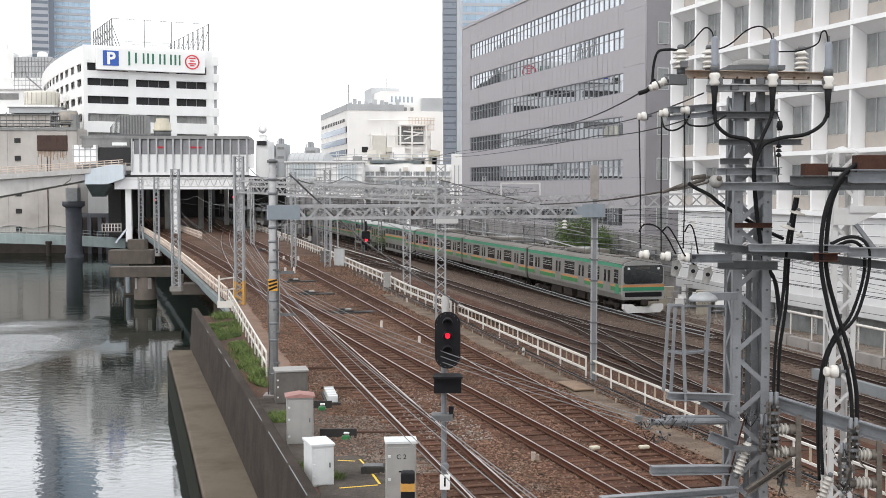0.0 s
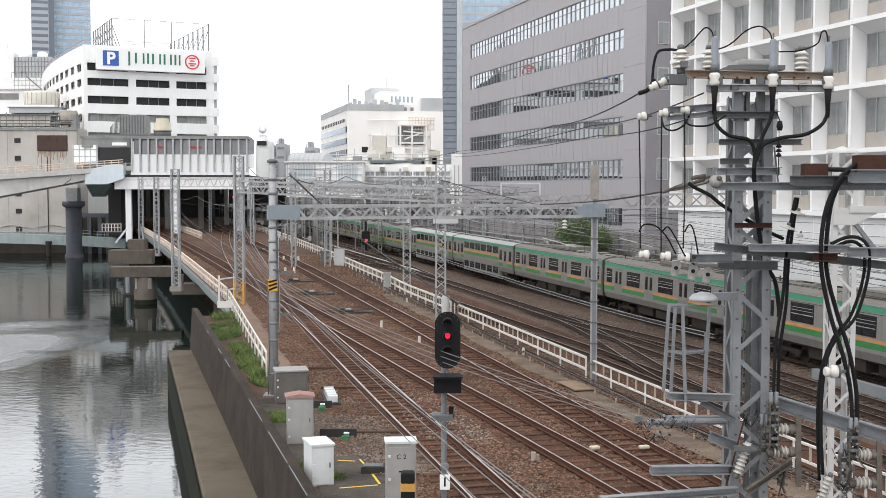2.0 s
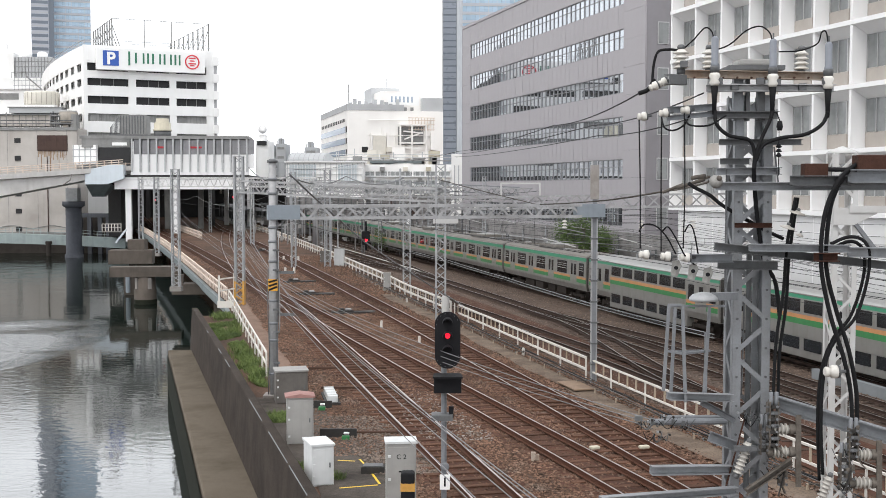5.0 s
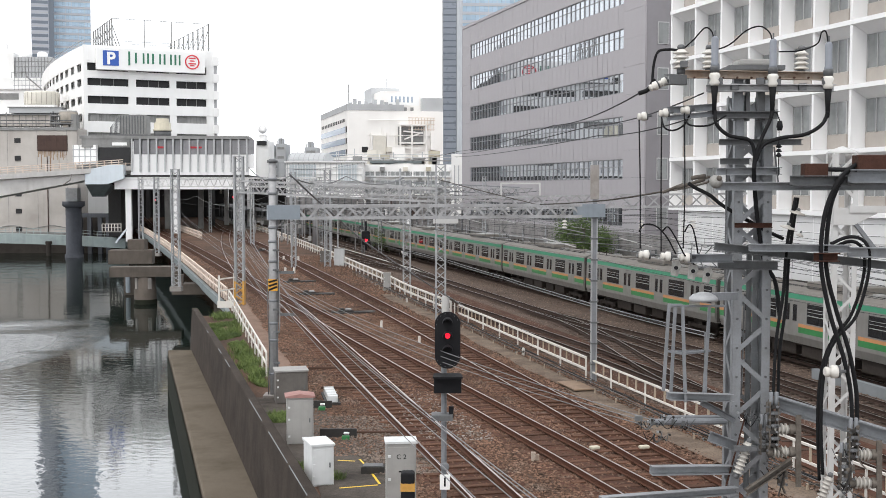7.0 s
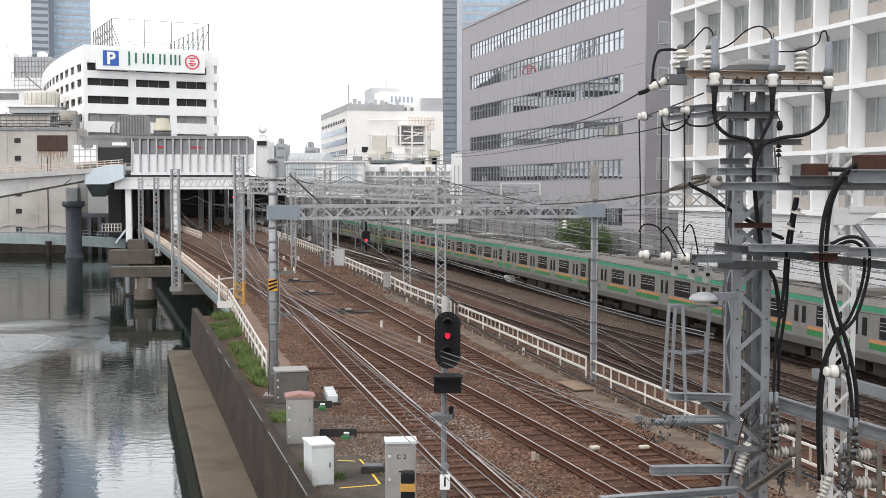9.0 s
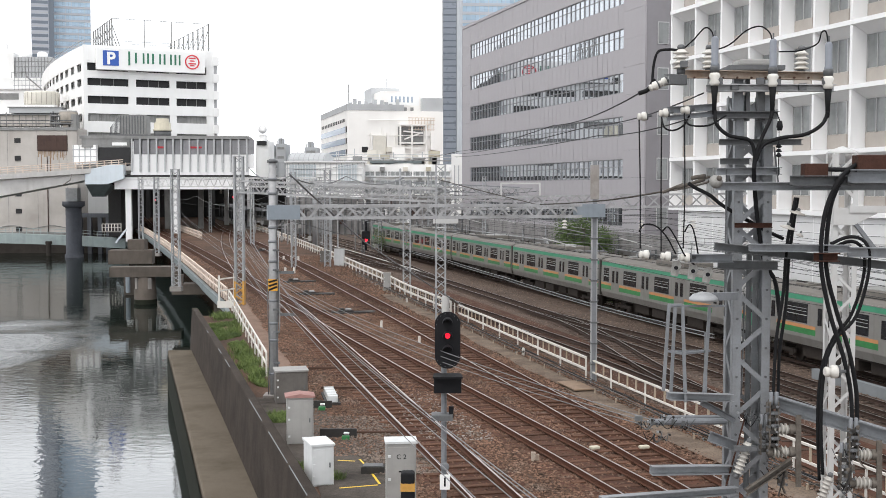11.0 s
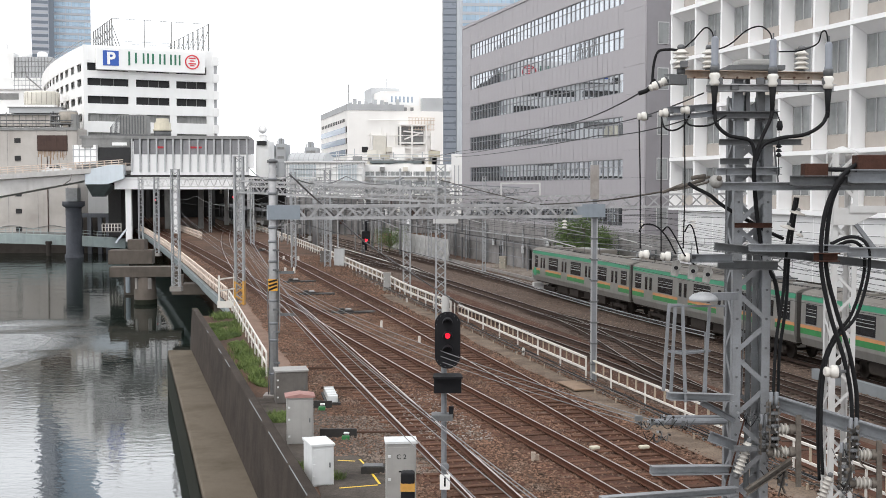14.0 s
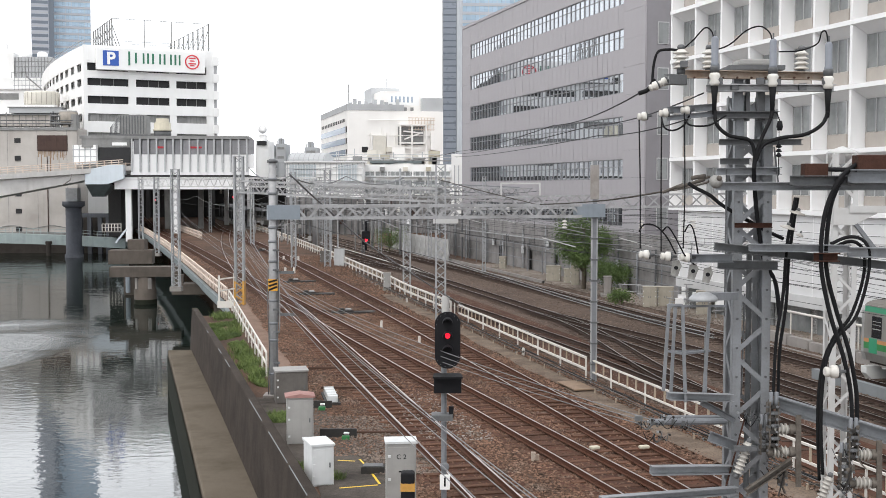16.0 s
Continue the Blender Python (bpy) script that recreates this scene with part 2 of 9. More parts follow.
M["gallery_glass"] = material("gallery_glass", (0.30, 0.295, 0.31), 0.12, vary=0.4, scale=0.5, objvar=0.5, dark=(0.17, 0.17, 0.18))
M["machine_dark"] = material("oily_black_iron", (0.028, 0.025, 0.023), 0.7, vary=0.3, scale=4, dark=(0.012, 0.011, 0.01))
M["sleeper_main"] = material("sleeper_grey_brown", (0.105, 0.074, 0.06), 0.9, spec=0.12, vary=0.3, scale=2.0, grain=0.5, grain_scale=25, bump=0.5, objvar=0.6, dark=(0.05, 0.036, 0.03))
M["stone_main"] = material("ballast_stone_grey", (0.225, 0.168, 0.137), 0.95, spec=0.12, vary=0.2, scale=6, island=0.85, dark=(0.04, 0.03, 0.025))
M["galv_tower"] = material("galvanised_tower_steel", (0.235, 0.245, 0.26), 0.5, 0.2, vary=0.25, scale=2.5, grain=0.2, grain_scale=35, streak=0.3, dark=(0.13, 0.13, 0.13))
M["cabinet_dark"] = material("brown_grey_cabinet", (0.12, 0.108, 0.098), 0.75, vary=0.25, scale=2, streak=0.4)
M["sheet_tan"] = material("tan_plywood", (0.22, 0.15, 0.10), 0.9, vary=0.3, scale=1.5, grain=0.3, grain_scale=20)
M["lime_stone"] = material("lime_dusted_stone", (0.34, 0.31, 0.29), 0.95, spec=0.12, vary=0.2, scale=3, island=0.7, dark=(0.16, 0.13, 0.11))
# store's grey panel in a darker tone: side wall shade put into colour
M["side_panel"] = material("grey_panel_side_shade", (0.235, 0.225, 0.24), 0.65, 0.1, vary=0.12, scale=0.3, streak=0.2, dark=(0.17, 0.165, 0.17))
M["white_lower"] = material("soiled_white_wall", (0.60, 0.60, 0.605), 0.7, vary=0.15, scale=0.3, streak=0.25, dark=(0.5, 0.49, 0.47))
M["clamp_brown"] = material("weathered_clamp_metal", (0.135, 0.118, 0.102), 0.8, 0.1, spec=0.3, vary=0.35, scale=5, grain=0.3, grain_scale=30, streak=0.4, dark=(0.05, 0.042, 0.035))
M["duct_blue"] = material("blue_grey_concrete_duct", (0.21, 0.225, 0.235), 0.9, spec=0.2, vary=0.25, scale=0.6, streak=0.3)
M["asphalt"] = material("worn_path_asphalt", (0.088, 0.076, 0.066), 0.95, spec=0.12, vary=0.35, scale=0.9, grain=0.5, grain_scale=22, bump=0.7, dark=(0.04, 0.034, 0.03), tint=(0.12, 0.10, 0.085), edge=0.5)
M["path_earth"] = material("trodden_pink_earth", (0.225, 0.152, 0.118), 0.95, spec=0.12, vary=0.4, scale=0.8, grain=0.3, grain_scale=25, bump=0.3, dark=(0.13, 0.085, 0.062))
M["walk_tan"] = material("trodden_earth", (0.165, 0.125, 0.095), 0.95, spec=0.12, vary=0.4, scale=0.7, grain=0.6, grain_scale=16, bump=0.8, dark=(0.075, 0.056, 0.044), tint=(0.22, 0.175, 0.14), edge=0.5)
M["gravel_bed"] = material("dusty_gravel_bed", (0.24, 0.205, 0.175), 0.95, spec=0.12, vary=0.4, scale=0.6, grain=0.6, grain_scale=12, bump=0.8, dark=(0.1, 0.082, 0.068), tint=(0.33, 0.3, 0.27), edge=0.5)
M["gravel_grey"] = material("grey_gravel", (0.26, 0.205, 0.17), 0.95, spec=0.12, vary=0.25, scale=0.8, island=0.8, dark=(0.06, 0.05, 0.044))
M["rail_main"] = material("rail_dark_oiled", (0.05, 0.031, 0.024), 0.8, spec=0.2, vary=0.25, scale=3, grain=0.3, grain_scale=40, dark=(0.03, 0.022, 0.018))
# ---- ground plan: everything as functions of the distance y ----
def lerp_table(table):
    ys, xs = zip(*table)
    return lambda y: float(np.interp(y, ys, xs))


def track_a(y):
    """Centre line of the through track, bending to the left far off."""
    return 3.55 - 0.238 * (y - 39.7) - 0.00014 * (min(y, 205.0) - 39.7) ** 2


def track_c(y):
    """The left track, drawing away over the bridge."""
    return track_a(y) - 5.42 - 0.0475 * max(0.0, y - 70.0)


def track_b(y):
    """The crossover from the left track to the through track."""
    return track_a(y) - 5.42 * min(1.0, max(0.0, (y - 2.0) / 75.8))


JR_Y = np.arange(-400, 700, 0.25)
JR_M = np.clip(0.235 + 0.04 * (JR_Y - 40) / 110, 0.235, 0.275)
JR_X = -np.concatenate([[0], np.cumsum((JR_M[1:] + JR_M[:-1]) / 2 * 0.25)])
JR_X = JR_X + 12.86 - np.interp(76.5, JR_Y, JR_X)
JR_S = np.concatenate([[0], np.cumsum(np.hypot(0.25, np.diff(JR_X)))])
JR_Z = -1.2


def jr(y, off=0.0):
    """Centre line of the train's track, or a line off metres to its right."""
    return float(np.interp(y, JR_Y, JR_X)) + off * 1.03


fence_x = lerp_table([(-60, 27), (20, 11.9), (34.9, 7.9), (41.4, 6.3), (52.7, 3.7), (64, 1.05), (69, -0.15), (78, -2.4), (88.8, -4.6), (101.5, -7.55), (118.4, -11.4), (146.7, -18.3), (173, -24.7), (230, -40), (400, -90)])
wall_x = lerp_table([(-60, 23), (20, -1.2), (25.7, -2.8), (35.2, -5.45), (46.2, -8.5), (66, -14.1), (70, -15.3)])
rail_x = lerp_table([(44, -6.7), (45.3, -7.0), (75, -14.1), (105, -23.0), (140, -33.5), (180, -46), (300, -86)])


def land_edge(y):
    """Left edge of the solid ground."""
    if y <= 66.5:
        return wall_x(y) + 0.04
    if y <= 205:
        return rail_x(y) + 4.5
    return -2500.0


# ---- ground sheet ----
bm = B()
ys = [-60, -20, 0, 10, 20, 25, 30, 35, 40, 46, 52, 58, 66.5, 66.6, 72, 80, 90, 105, 120, 140, 160, 180, 204.9, 205.1, 240, 300, 500, 1200, 4500]
rows = []
for y in ys:
    e = land_edge(y)
    f = fence_x(y)
    near = [(e, y, -7.0), (e + 0.02, y, -0.22)]
    for k in (0.33, 0.66):
        near.append((e + (f - e) * k if e > -100 else f - 60 * (1 - k), y, -0.22))
    rows.append(near + [(f + 0.6, y, -0.3), (f + 2.2, y, JR_Z - 0.38), (f + 20, y, JR_Z - 0.38), (f + 60, y, JR_Z - 0.38), (2500, y, JR_Z - 0.38)])
strip(bm, rows)
single("ground", bm, M["ballast"], "brown ballast and bare earth of a railway yard", "ground", kind="structure")
bm = B()
strip(bm, [[(fence_x(y) + 2.3, y, JR_Z - 0.3), (jr(y, -8), y, JR_Z - 0.26), (jr(y, 0), y, JR_Z - 0.26), (jr(y, 6.0), y, JR_Z - 0.3)] for y in np.arange(14, 240, 6)])
single("ground_main_line", bm, M["ballast_main"], "dark oil-stained ballast of the main line", "ground", kind="structure")
# far bank west of the river
bm = B()
strip(bm, [[(-2500, -200, -1.0), (-110, -200, -1.0), (-110, -200, -7)], [(-2500, 205.2, -1.0), (-110, 205.2, -1.0), (-110, 205.2, -7)]])
single("ground_far_bank", bm, M["oldconc"], "concrete bank on the far side of the river", "ground", kind="structure")

# wall colour paints the shade under the station deck
bm = B()
strip(bm, [[(-2500, 205.2, -0.37), (rail_x(205) + 4.5, 205.2, -0.37)], [(-2500, 205.2, -7), (rail_x(205) + 4.5, 205.2, -7)]])
single("wall_bank", bm, M["quay_dark"], "bank wall under the station deck, darkened for its shade", "wall", kind="structure")


# ---- water ----
def water_material():
    mt = bpy.data.materials.new("river_water")
    mt.use_nodes = True
    nt = mt.node_tree
    bs = nt.nodes["Principled BSDF"]
    bs.inputs["Base Color"].default_value = (0.010, 0.015, 0.012, 1)
    bs.inputs["Roughness"].default_value = 0.02
    bs.inputs["IOR"].default_value = 1.55
    tc = nt.nodes.new("ShaderNodeTexCoord")
    mp = nt.nodes.new("ShaderNodeMapping")
    mp.inputs["Scale"].default_value = (0.7, 1.0, 1.0)
    nt.links.new(tc.outputs["Object"], mp.inputs["Vector"])
    big = nt.nodes.new("ShaderNodeTexNoise")
    big.inputs["Scale"].default_value = 0.055
    big.inputs["Detail"].default_value = 3
    nt.links.new(tc.outputs["Object"], big.inputs["Vector"])
    br = nt.nodes.new("ShaderNodeMapRange")
    br.inputs["From Min"].default_value, br.inputs["From Max"].default_value = 0.38, 0.62
    br.inputs["To Min"].default_value, br.inputs["To Max"].default_value = 0.25, 1.0
    nt.links.new(big.outputs["Fac"], br.inputs["Value"])
    sep = nt.nodes.new("ShaderNodeSeparateXYZ")
    nt.links.new(tc.outputs["Object"], sep.inputs[0])
    calm = nt.nodes.new("ShaderNodeMapRange")
    calm.inputs["From Min"].default_value, calm.inputs["From Max"].default_value = 62, 105
    calm.inputs["To Min"].default_value, calm.inputs["To Max"].default_value = 1.0, 0.42
    nt.links.new(sep.outputs[1], calm.inputs["Value"])
    both = nt.nodes.new("ShaderNodeMath")
    both.operation = "MULTIPLY"
    nt.links.new(br.outputs[0], both.inputs[0])
    nt.links.new(calm.outputs[0], both.inputs[1])
    # still water in the lee of the bank and the bridge
    lee = nt.nodes.new("ShaderNodeMath")
    lee.operation = "MULTIPLY_ADD"
    lee.inputs[1].default_value = 0.33
    nt.links.new(sep.outputs[1], lee.inputs[0])
    nt.links.new(sep.outputs[0], lee.inputs[2])
    lr = nt.nodes.new("ShaderNodeMapRange")
    lr.inputs["From Min"].default_value, lr.inputs["From Max"].default_value = -4.5, 1.5
    lr.inputs["To Min"].default_value, lr.inputs["To Max"].default_value = 1.0, 0.34
    nt.links.new(lee.outputs[0], lr.inputs["Value"])
    nr = nt.nodes.new("ShaderNodeMapRange")
    nr.inputs["From Min"].default_value, nr.inputs["From Max"].default_value = 56.0, 82.0
    nr.inputs["To Min"].default_value, nr.inputs["To Max"].default_value = 0.42, 0.0
    nt.links.new(sep.outputs[1], nr.inputs["Value"])
    lx = nt.nodes.new("ShaderNodeMath")
    lx.operation = "MAXIMUM"
    ll = nt.nodes.new("ShaderNodeMath")
    ll.operation = "MULTIPLY"
    nb = nt.nodes.new("ShaderNodeMapRange")
    nb.inputs["From Min"].default_value, nb.inputs["From Max"].default_value = 52.0, 74.0
    nb.inputs["To Min"].default_value, nb.inputs["To Max"].default_value = 0.35, 1.0
    nt.links.new(sep.outputs[1], nb.inputs["Value"])
    nt.links.new(lr.outputs[0], ll.inputs[0])
    nt.links.new(nb.outputs[0], ll.inputs[1])
    nt.links.new(ll.outputs[0], lx.inputs[0])
    nt.links.new(nr.outputs[0], lx.inputs[1])
    lm = nt.nodes.new("ShaderNodeMath")
    lm.operation = "MULTIPLY"
    nt.links.new(both.outputs[0], lm.inputs[0])
    nt.links.new(lx.outputs[0], lm.inputs[1])
    both = lm
    # unresolved wavelets far off
    rf = nt.nodes.new("ShaderNodeMapRange")
    rf.inputs["From Min"].default_value, rf.inputs["From Max"].default_value = 85, 150
    rf.inputs["To Min"].default_value, rf.inputs["To Max"].default_value = 0.02, 0.07
    nt.links.new(sep.outputs[1], rf.inputs["Value"])
    nt.links.new(rf.outputs[0], bs.inputs["Roughness"])
    # one wind-ruffled patch near the far side
    gust = nt.nodes.new("ShaderNodeMapping")
    gust.inputs["Location"].default_value = (4.13, -4.9, 0)
    gust.inputs["Scale"].default_value = (0.125, 0.058, 0)
    nt.links.new(tc.outputs["Object"], gust.inputs["Vector"])
    ln = nt.nodes.new("ShaderNodeVectorMath")
    ln.operation = "LENGTH"
    nt.links.new(gust.outputs[0], ln.inputs[0])
    gr = nt.nodes.new("ShaderNodeMapRange")
    gr.inputs["To Min"].default_value, gr.inputs["To Max"].default_value = 1.0, 0.0
    nt.links.new(ln.outputs["Value"], gr.inputs["Value"])
    gl0 = nt.nodes.new("ShaderNodeMath")
    gl0.operation = "MULTIPLY"
    nt.links.new(gr.outputs[0], gl0.inputs[0])
    nt.links.new(lr.outputs[0], gl0.inputs[1])
    bandmap = nt.nodes.new("ShaderNodeMapping")
    bandmap.inputs["Scale"].default_value = (0.05, 0.16, 1.0)
    nt.links.new(tc.outputs["Object"], bandmap.inputs["Vector"])
    bands = nt.nodes.new("ShaderNodeTexNoise")
    bands.inputs["Scale"].default_value = 1.0
    bands.inputs["Detail"].default_value = 4
    nt.links.new(bandmap.outputs[0], bands.inputs["Vector"])
    bandr = nt.nodes.new("ShaderNodeMapRange")
    bandr.inputs["From Min"].default_value, bandr.inputs["From Max"].default_value = 0.4, 0.54
    bandr.inputs["To Min"].default_value, bandr.inputs["To Max"].default_value = 0.25, 3.0
    nt.links.new(bands.outputs["Fac"], bandr.inputs["Value"])
    gb = nt.nodes.new("ShaderNodeMath")
    gb.operation = "MULTIPLY"
    gb.use_clamp = True
    nt.links.new(gl0.outputs[0], gb.inputs[0])
    nt.links.new(bandr.outputs[0], gb.inputs[1])
    gr = gb
    # ruffled water scatters the sky
    rough = nt.nodes.new("ShaderNodeMath")
    rough.operation = "MULTIPLY_ADD"
    rough.inputs[1].default_value = 0.34
    nt.links.new(gr.outputs[0], rough.inputs[0])
    nt.links.new(rf.outputs[0], rough.inputs[2])
    add = nt.nodes.new("ShaderNodeMath")
    nt.links.new(both.outputs[0], add.inputs[0])
    nt.links.new(gr.outputs[0], add.inputs[1])
    prev = None
    far = nt.nodes.new("ShaderNodeMapRange")
    far.inputs["From Min"].default_value, far.inputs["From Max"].default_value = 70, 130
    nt.links.new(sep.outputs[1], far.inputs["Value"])
    fl0 = nt.nodes.new("ShaderNodeMath")
    fl0.operation = "MULTIPLY"
    nt.links.new(far.outputs[0], fl0.inputs[0])
    nt.links.new(lr.outputs[0], fl0.inputs[1])
    far = fl0
    for sc, st, dist, fac in ((0.22, 1.0, 0.10, far), (0.8, 0.4, 0.04, both), (2.6, 0.6, 0.034, add), (4.2, 1.0, 0.2, gr), (1.8, 0.5, 0.02, lr)):
        n = nt.nodes.new("ShaderNodeTexNoise")
        n.inputs["Scale"].default_value = sc
        n.inputs["Detail"].default_value = 3
        n.inputs["Distortion"].default_value = 0.4
        nt.links.new(mp.outputs[0], n.inputs["Vector"])
        ml = nt.nodes.new("ShaderNodeMath")
        ml.operation = "MULTIPLY"
        nt.links.new(n.outputs["Fac"], ml.inputs[0])
        nt.links.new(fac.outputs[0], ml.inputs[1])
        bp = nt.nodes.new("ShaderNodeBump")
        bp.inputs["Strength"].default_value = st
        bp.inputs["Distance"].default_value = dist
        nt.links.new(ml.outputs[0], bp.inputs["Height"])
        if prev:
            nt.links.new(prev, bp.inputs["Normal"])
        prev = bp.outputs[0]
    # a mirror whose strength stays moderate at low angles, as small waves turn their faces to the viewer
    nt.links.new(prev, bs.inputs["Normal"])
    bs.inputs["Specular IOR Level"].default_value = 0.0
    gl_ = nt.nodes.new("ShaderNodeBsdfGlossy")
    nt.links.new(prev, gl_.inputs["Normal"])
    nt.links.new(rough.outputs[0], gl_.inputs["Roughness"])
    fz = nt.nodes.new("ShaderNodeFresnel")
    fz.inputs["IOR"].default_value = 1.33
    nt.links.new(prev, fz.inputs["Normal"])
    fm = nt.nodes.new("ShaderNodeValToRGB")
    fm.color_ramp.interpolation = "LINEAR"
    for e, (at, v) in zip([fm.color_ramp.elements[0], fm.color_ramp.elements[1], fm.color_ramp.elements.new(0.26), fm.color_ramp.elements.new(0.36)], ((0.02, 0.02), (0.6, 0.135), (0.26, 0.61), (0.36, 0.385))):
        e.position, e.color = at, (v, v, v, 1)
    nt.links.new(fz.outputs[0], fm.inputs["Fac"])
    mx_ = nt.nodes.new("ShaderNodeMixShader")
    nt.links.new(fm.outputs[0], mx_.inputs[0])
    nt.links.new(bs.outputs[0], mx_.inputs[1])
    nt.links.new(gl_.outputs[0], mx_.inputs[2])
    nt.links.new(mx_.outputs[0], nt.nodes["Material Output"].inputs[0])
    return mt


M["water"] = water_material()
bm = B()
strip(bm, [[(-115, -90, 0), (40, -90, 0)], [(-115, 212, 0), (40, 212, 0)]])
river = single("water_river", bm, M["water"], "dark green river water with small ripples", "water", kind="structure", m=pose(0, 0, -4.3))
# ---- river wall, apron ----
bm = B()
rows = []
for y in (-30, 0, 10, 20, 25, 30, 35, 40, 46, 52, 58, 62, 66.5):
    x = wall_x(y)
    rows.append([(x - 0.67, y, -7), (x - 0.28, y, 0.2), (x - 0.24, y, 0.24), (x + 0.03, y, 0.24), (x + 0.05, y, -0.3), (x + 0.05, y, -7)])
strip(bm, rows)
bm.faces.new([v for v in bm.verts][-6:])
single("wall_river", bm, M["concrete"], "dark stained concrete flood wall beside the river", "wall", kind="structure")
bm = B()
rows = []
for y in (-30, 0, 20, 30, 34, 44, 55, 65.6):
    x = wall_x(y)
    w = 2.0 - 0.008 * (y - 34)
    rows.append([(x - w - 0.02, y, -7), (x - w, y, -2.16), (x - w + 0.05, y, -2.1), (x - 0.38, y, -2.08)])
strip(bm, rows)
bm.faces.new([v for v in bm.verts][-4:])
for y0_, y1_ in ((25.8, 28.6), (28.9, 32.6), (34.2, 37.6), (44.5, 46.5), (48.2, 49.6), (55.0, 56.0)):
    pc = B()
    beam(pc, (wall_x(y0_) - 0.25, y0_, 0.235), (wall_x(y1_) - 0.25, y1_, 0.235), 0.022, 0.02)
    single("worn_edge", pc, M["duct_blue"], "pale chipped edge along the flood wall top", "wall edge", "chipped wall edges", kind="structure")
ab = B()
strip(ab, [[(wall_x(y) - 2.04 + 0.008 * (y - 34), y, -5.0), (wall_x(y) - 2.04 + 0.008 * (y - 34), y, -2.35)] for y in (-30, 0, 20, 30, 34, 44, 55, 65.6)])
single("algae_band", ab, M["algae"], "dark wet algae on the ledge at the waterline", "algae band", kind="structure")
single("apron_ledge", bm, M["apron"], "pale concrete ledge along the foot of the flood wall", "ledge", kind="structure")


# ---- rails and sleepers ----
RAIL = [(-0.065, 0.0), (0.065, 0.0), (0.065, 0.02), (0.01, 0.035), (0.01, 0.115), (0.034, 0.125), (0.034, 0.15), (-0.034, 0.15), (-0.034, 0.125), (-0.01, 0.115), (-0.01, 0.035), (-0.065, 0.02)]


def rail_pair(line, z, y0, y1, step, name, label, group):
    yy = np.arange(y0, y1 + step, step)
    for side in (-1, 1):
        th = thing(name, label, "rail", group=group)
        rows, top = [], []
        for y in yy:
            d = Vector((line(y + 0.5) - line(y - 0.5), 1.0)).normalized()
            nx, ny = d.y, -d.x
            cx, cy = line(y) + nx * 0.5665 * side, y + ny * 0.5665 * side
            rows.append([(cx + nx * u, cy + ny * u, z - 0.15 + v) for u, v in RAIL + RAIL[:1]])
            top.append([(cx + nx * u, cy + ny * u, z + 0.003) for u in (-0.024, 0.024)])
        part("rail_web", strip(B(), rows), M["rail" if z > -0.5 else "rail_main"], th, "rust-brown rail foot and web")
        part("rail_head", strip(B(), top), M["railtop"], th, "polished steel running surface")


SLEEPER = {}


def sleeper_run(line, z, y0, y1, keep, name, group, mat="sleeper", w=0.22, step=0.66):
    """Sleepers across a line: single ones up to the distance keep, one joined run past it."""
    if mat not in SLEEPER:
        SLEEPER[mat] = mesh_of("sleeper", box(B(), 0, 0, -0.14, 2.05, w, 0.14, bev=0.012), M[mat])
    owner = thing(name, "row of dark brown sleepers in the ballast", "sleepers", group=group, kind="structure")
    far = B()
    y = y0
    k = 0
    while y < y1:
        a = math.degrees(math.atan(-(line(y + 0.5) - line(y - 0.5))))
        jx = random.uniform(-0.05, 0.05)
        if y < keep:
            piece("sleeper", SLEEPER[mat], owner, pose(line(y) + jx, y, z - 0.165 + random.uniform(-0.015, 0.01), 0, 0, -a * -1 + random.uniform(-1, 1)))
        else:
            box(far, line(y) + jx, y, z - 0.30, 2.05, w, 0.14, a)
        y += step
        k += 1
    if far.verts:
        part("sleeper_run", far, M["sleeper_far" if mat == "sleeper" else mat], owner, kind="stuff")
    else:
        far.free()


rail_pair(track_a, 0, 14, 290, 2.0, "rail", "steel running rail with polished head, brown with rust", "rails of the near tracks")
rail_pair(track_c, 0, 14, 290, 2.0, "rail", "steel running rail with polished head, brown with rust", "rails of the near tracks")
rail_pair(track_b, 0.004, 14, 76, 1.5, "rail", "crossover rail joining two tracks", "rails of the near tracks")
def ease(a, b, y0, y1, y):
    """From a at y0 to b at y1, gently."""
    u = min(1.0, max(0.0, (y - y0) / (y1 - y0)))
    return a + (b - a) * (0.3 * u + 0.7 * u * u * (3 - 2 * u))


# offsets of the main line tracks from the train's track, by distance
JR_LINES = [(lambda y: 0.0, 20, 400), (lambda y: -5.6, 20, 330), (lambda y: -9.1 - 0.035 * max(0.0, y - 60), 20, 200),
            (lambda y: ease(-3.7, -5.6, 58, 80, y), 20, 80), (lambda y: ease(-9.1, -5.6, 46, 74, y), 46, 74),
            (lambda y: ease(-5.6, -2.9, 104, 150, y), 104, 300), (lambda y: ease(-5.6, -9.0, 112, 146, y), 112, 300)]
for off, y0, y1 in JR_LINES:
    rail_pair(lambda y, o=off: jr(y, o(y)), JR_Z, y0, y1, 3.0, "rail", "steel running rail of the main line, rust brown", "rails of the main line")
rail_pair(lambda y: track_c(y) + (track_a(y) - track_c(y)) * (y - 92) / 100, 0.004, 94, 190, 3.0, "rail", "crossover rail under the station deck", "rails of the near tracks")

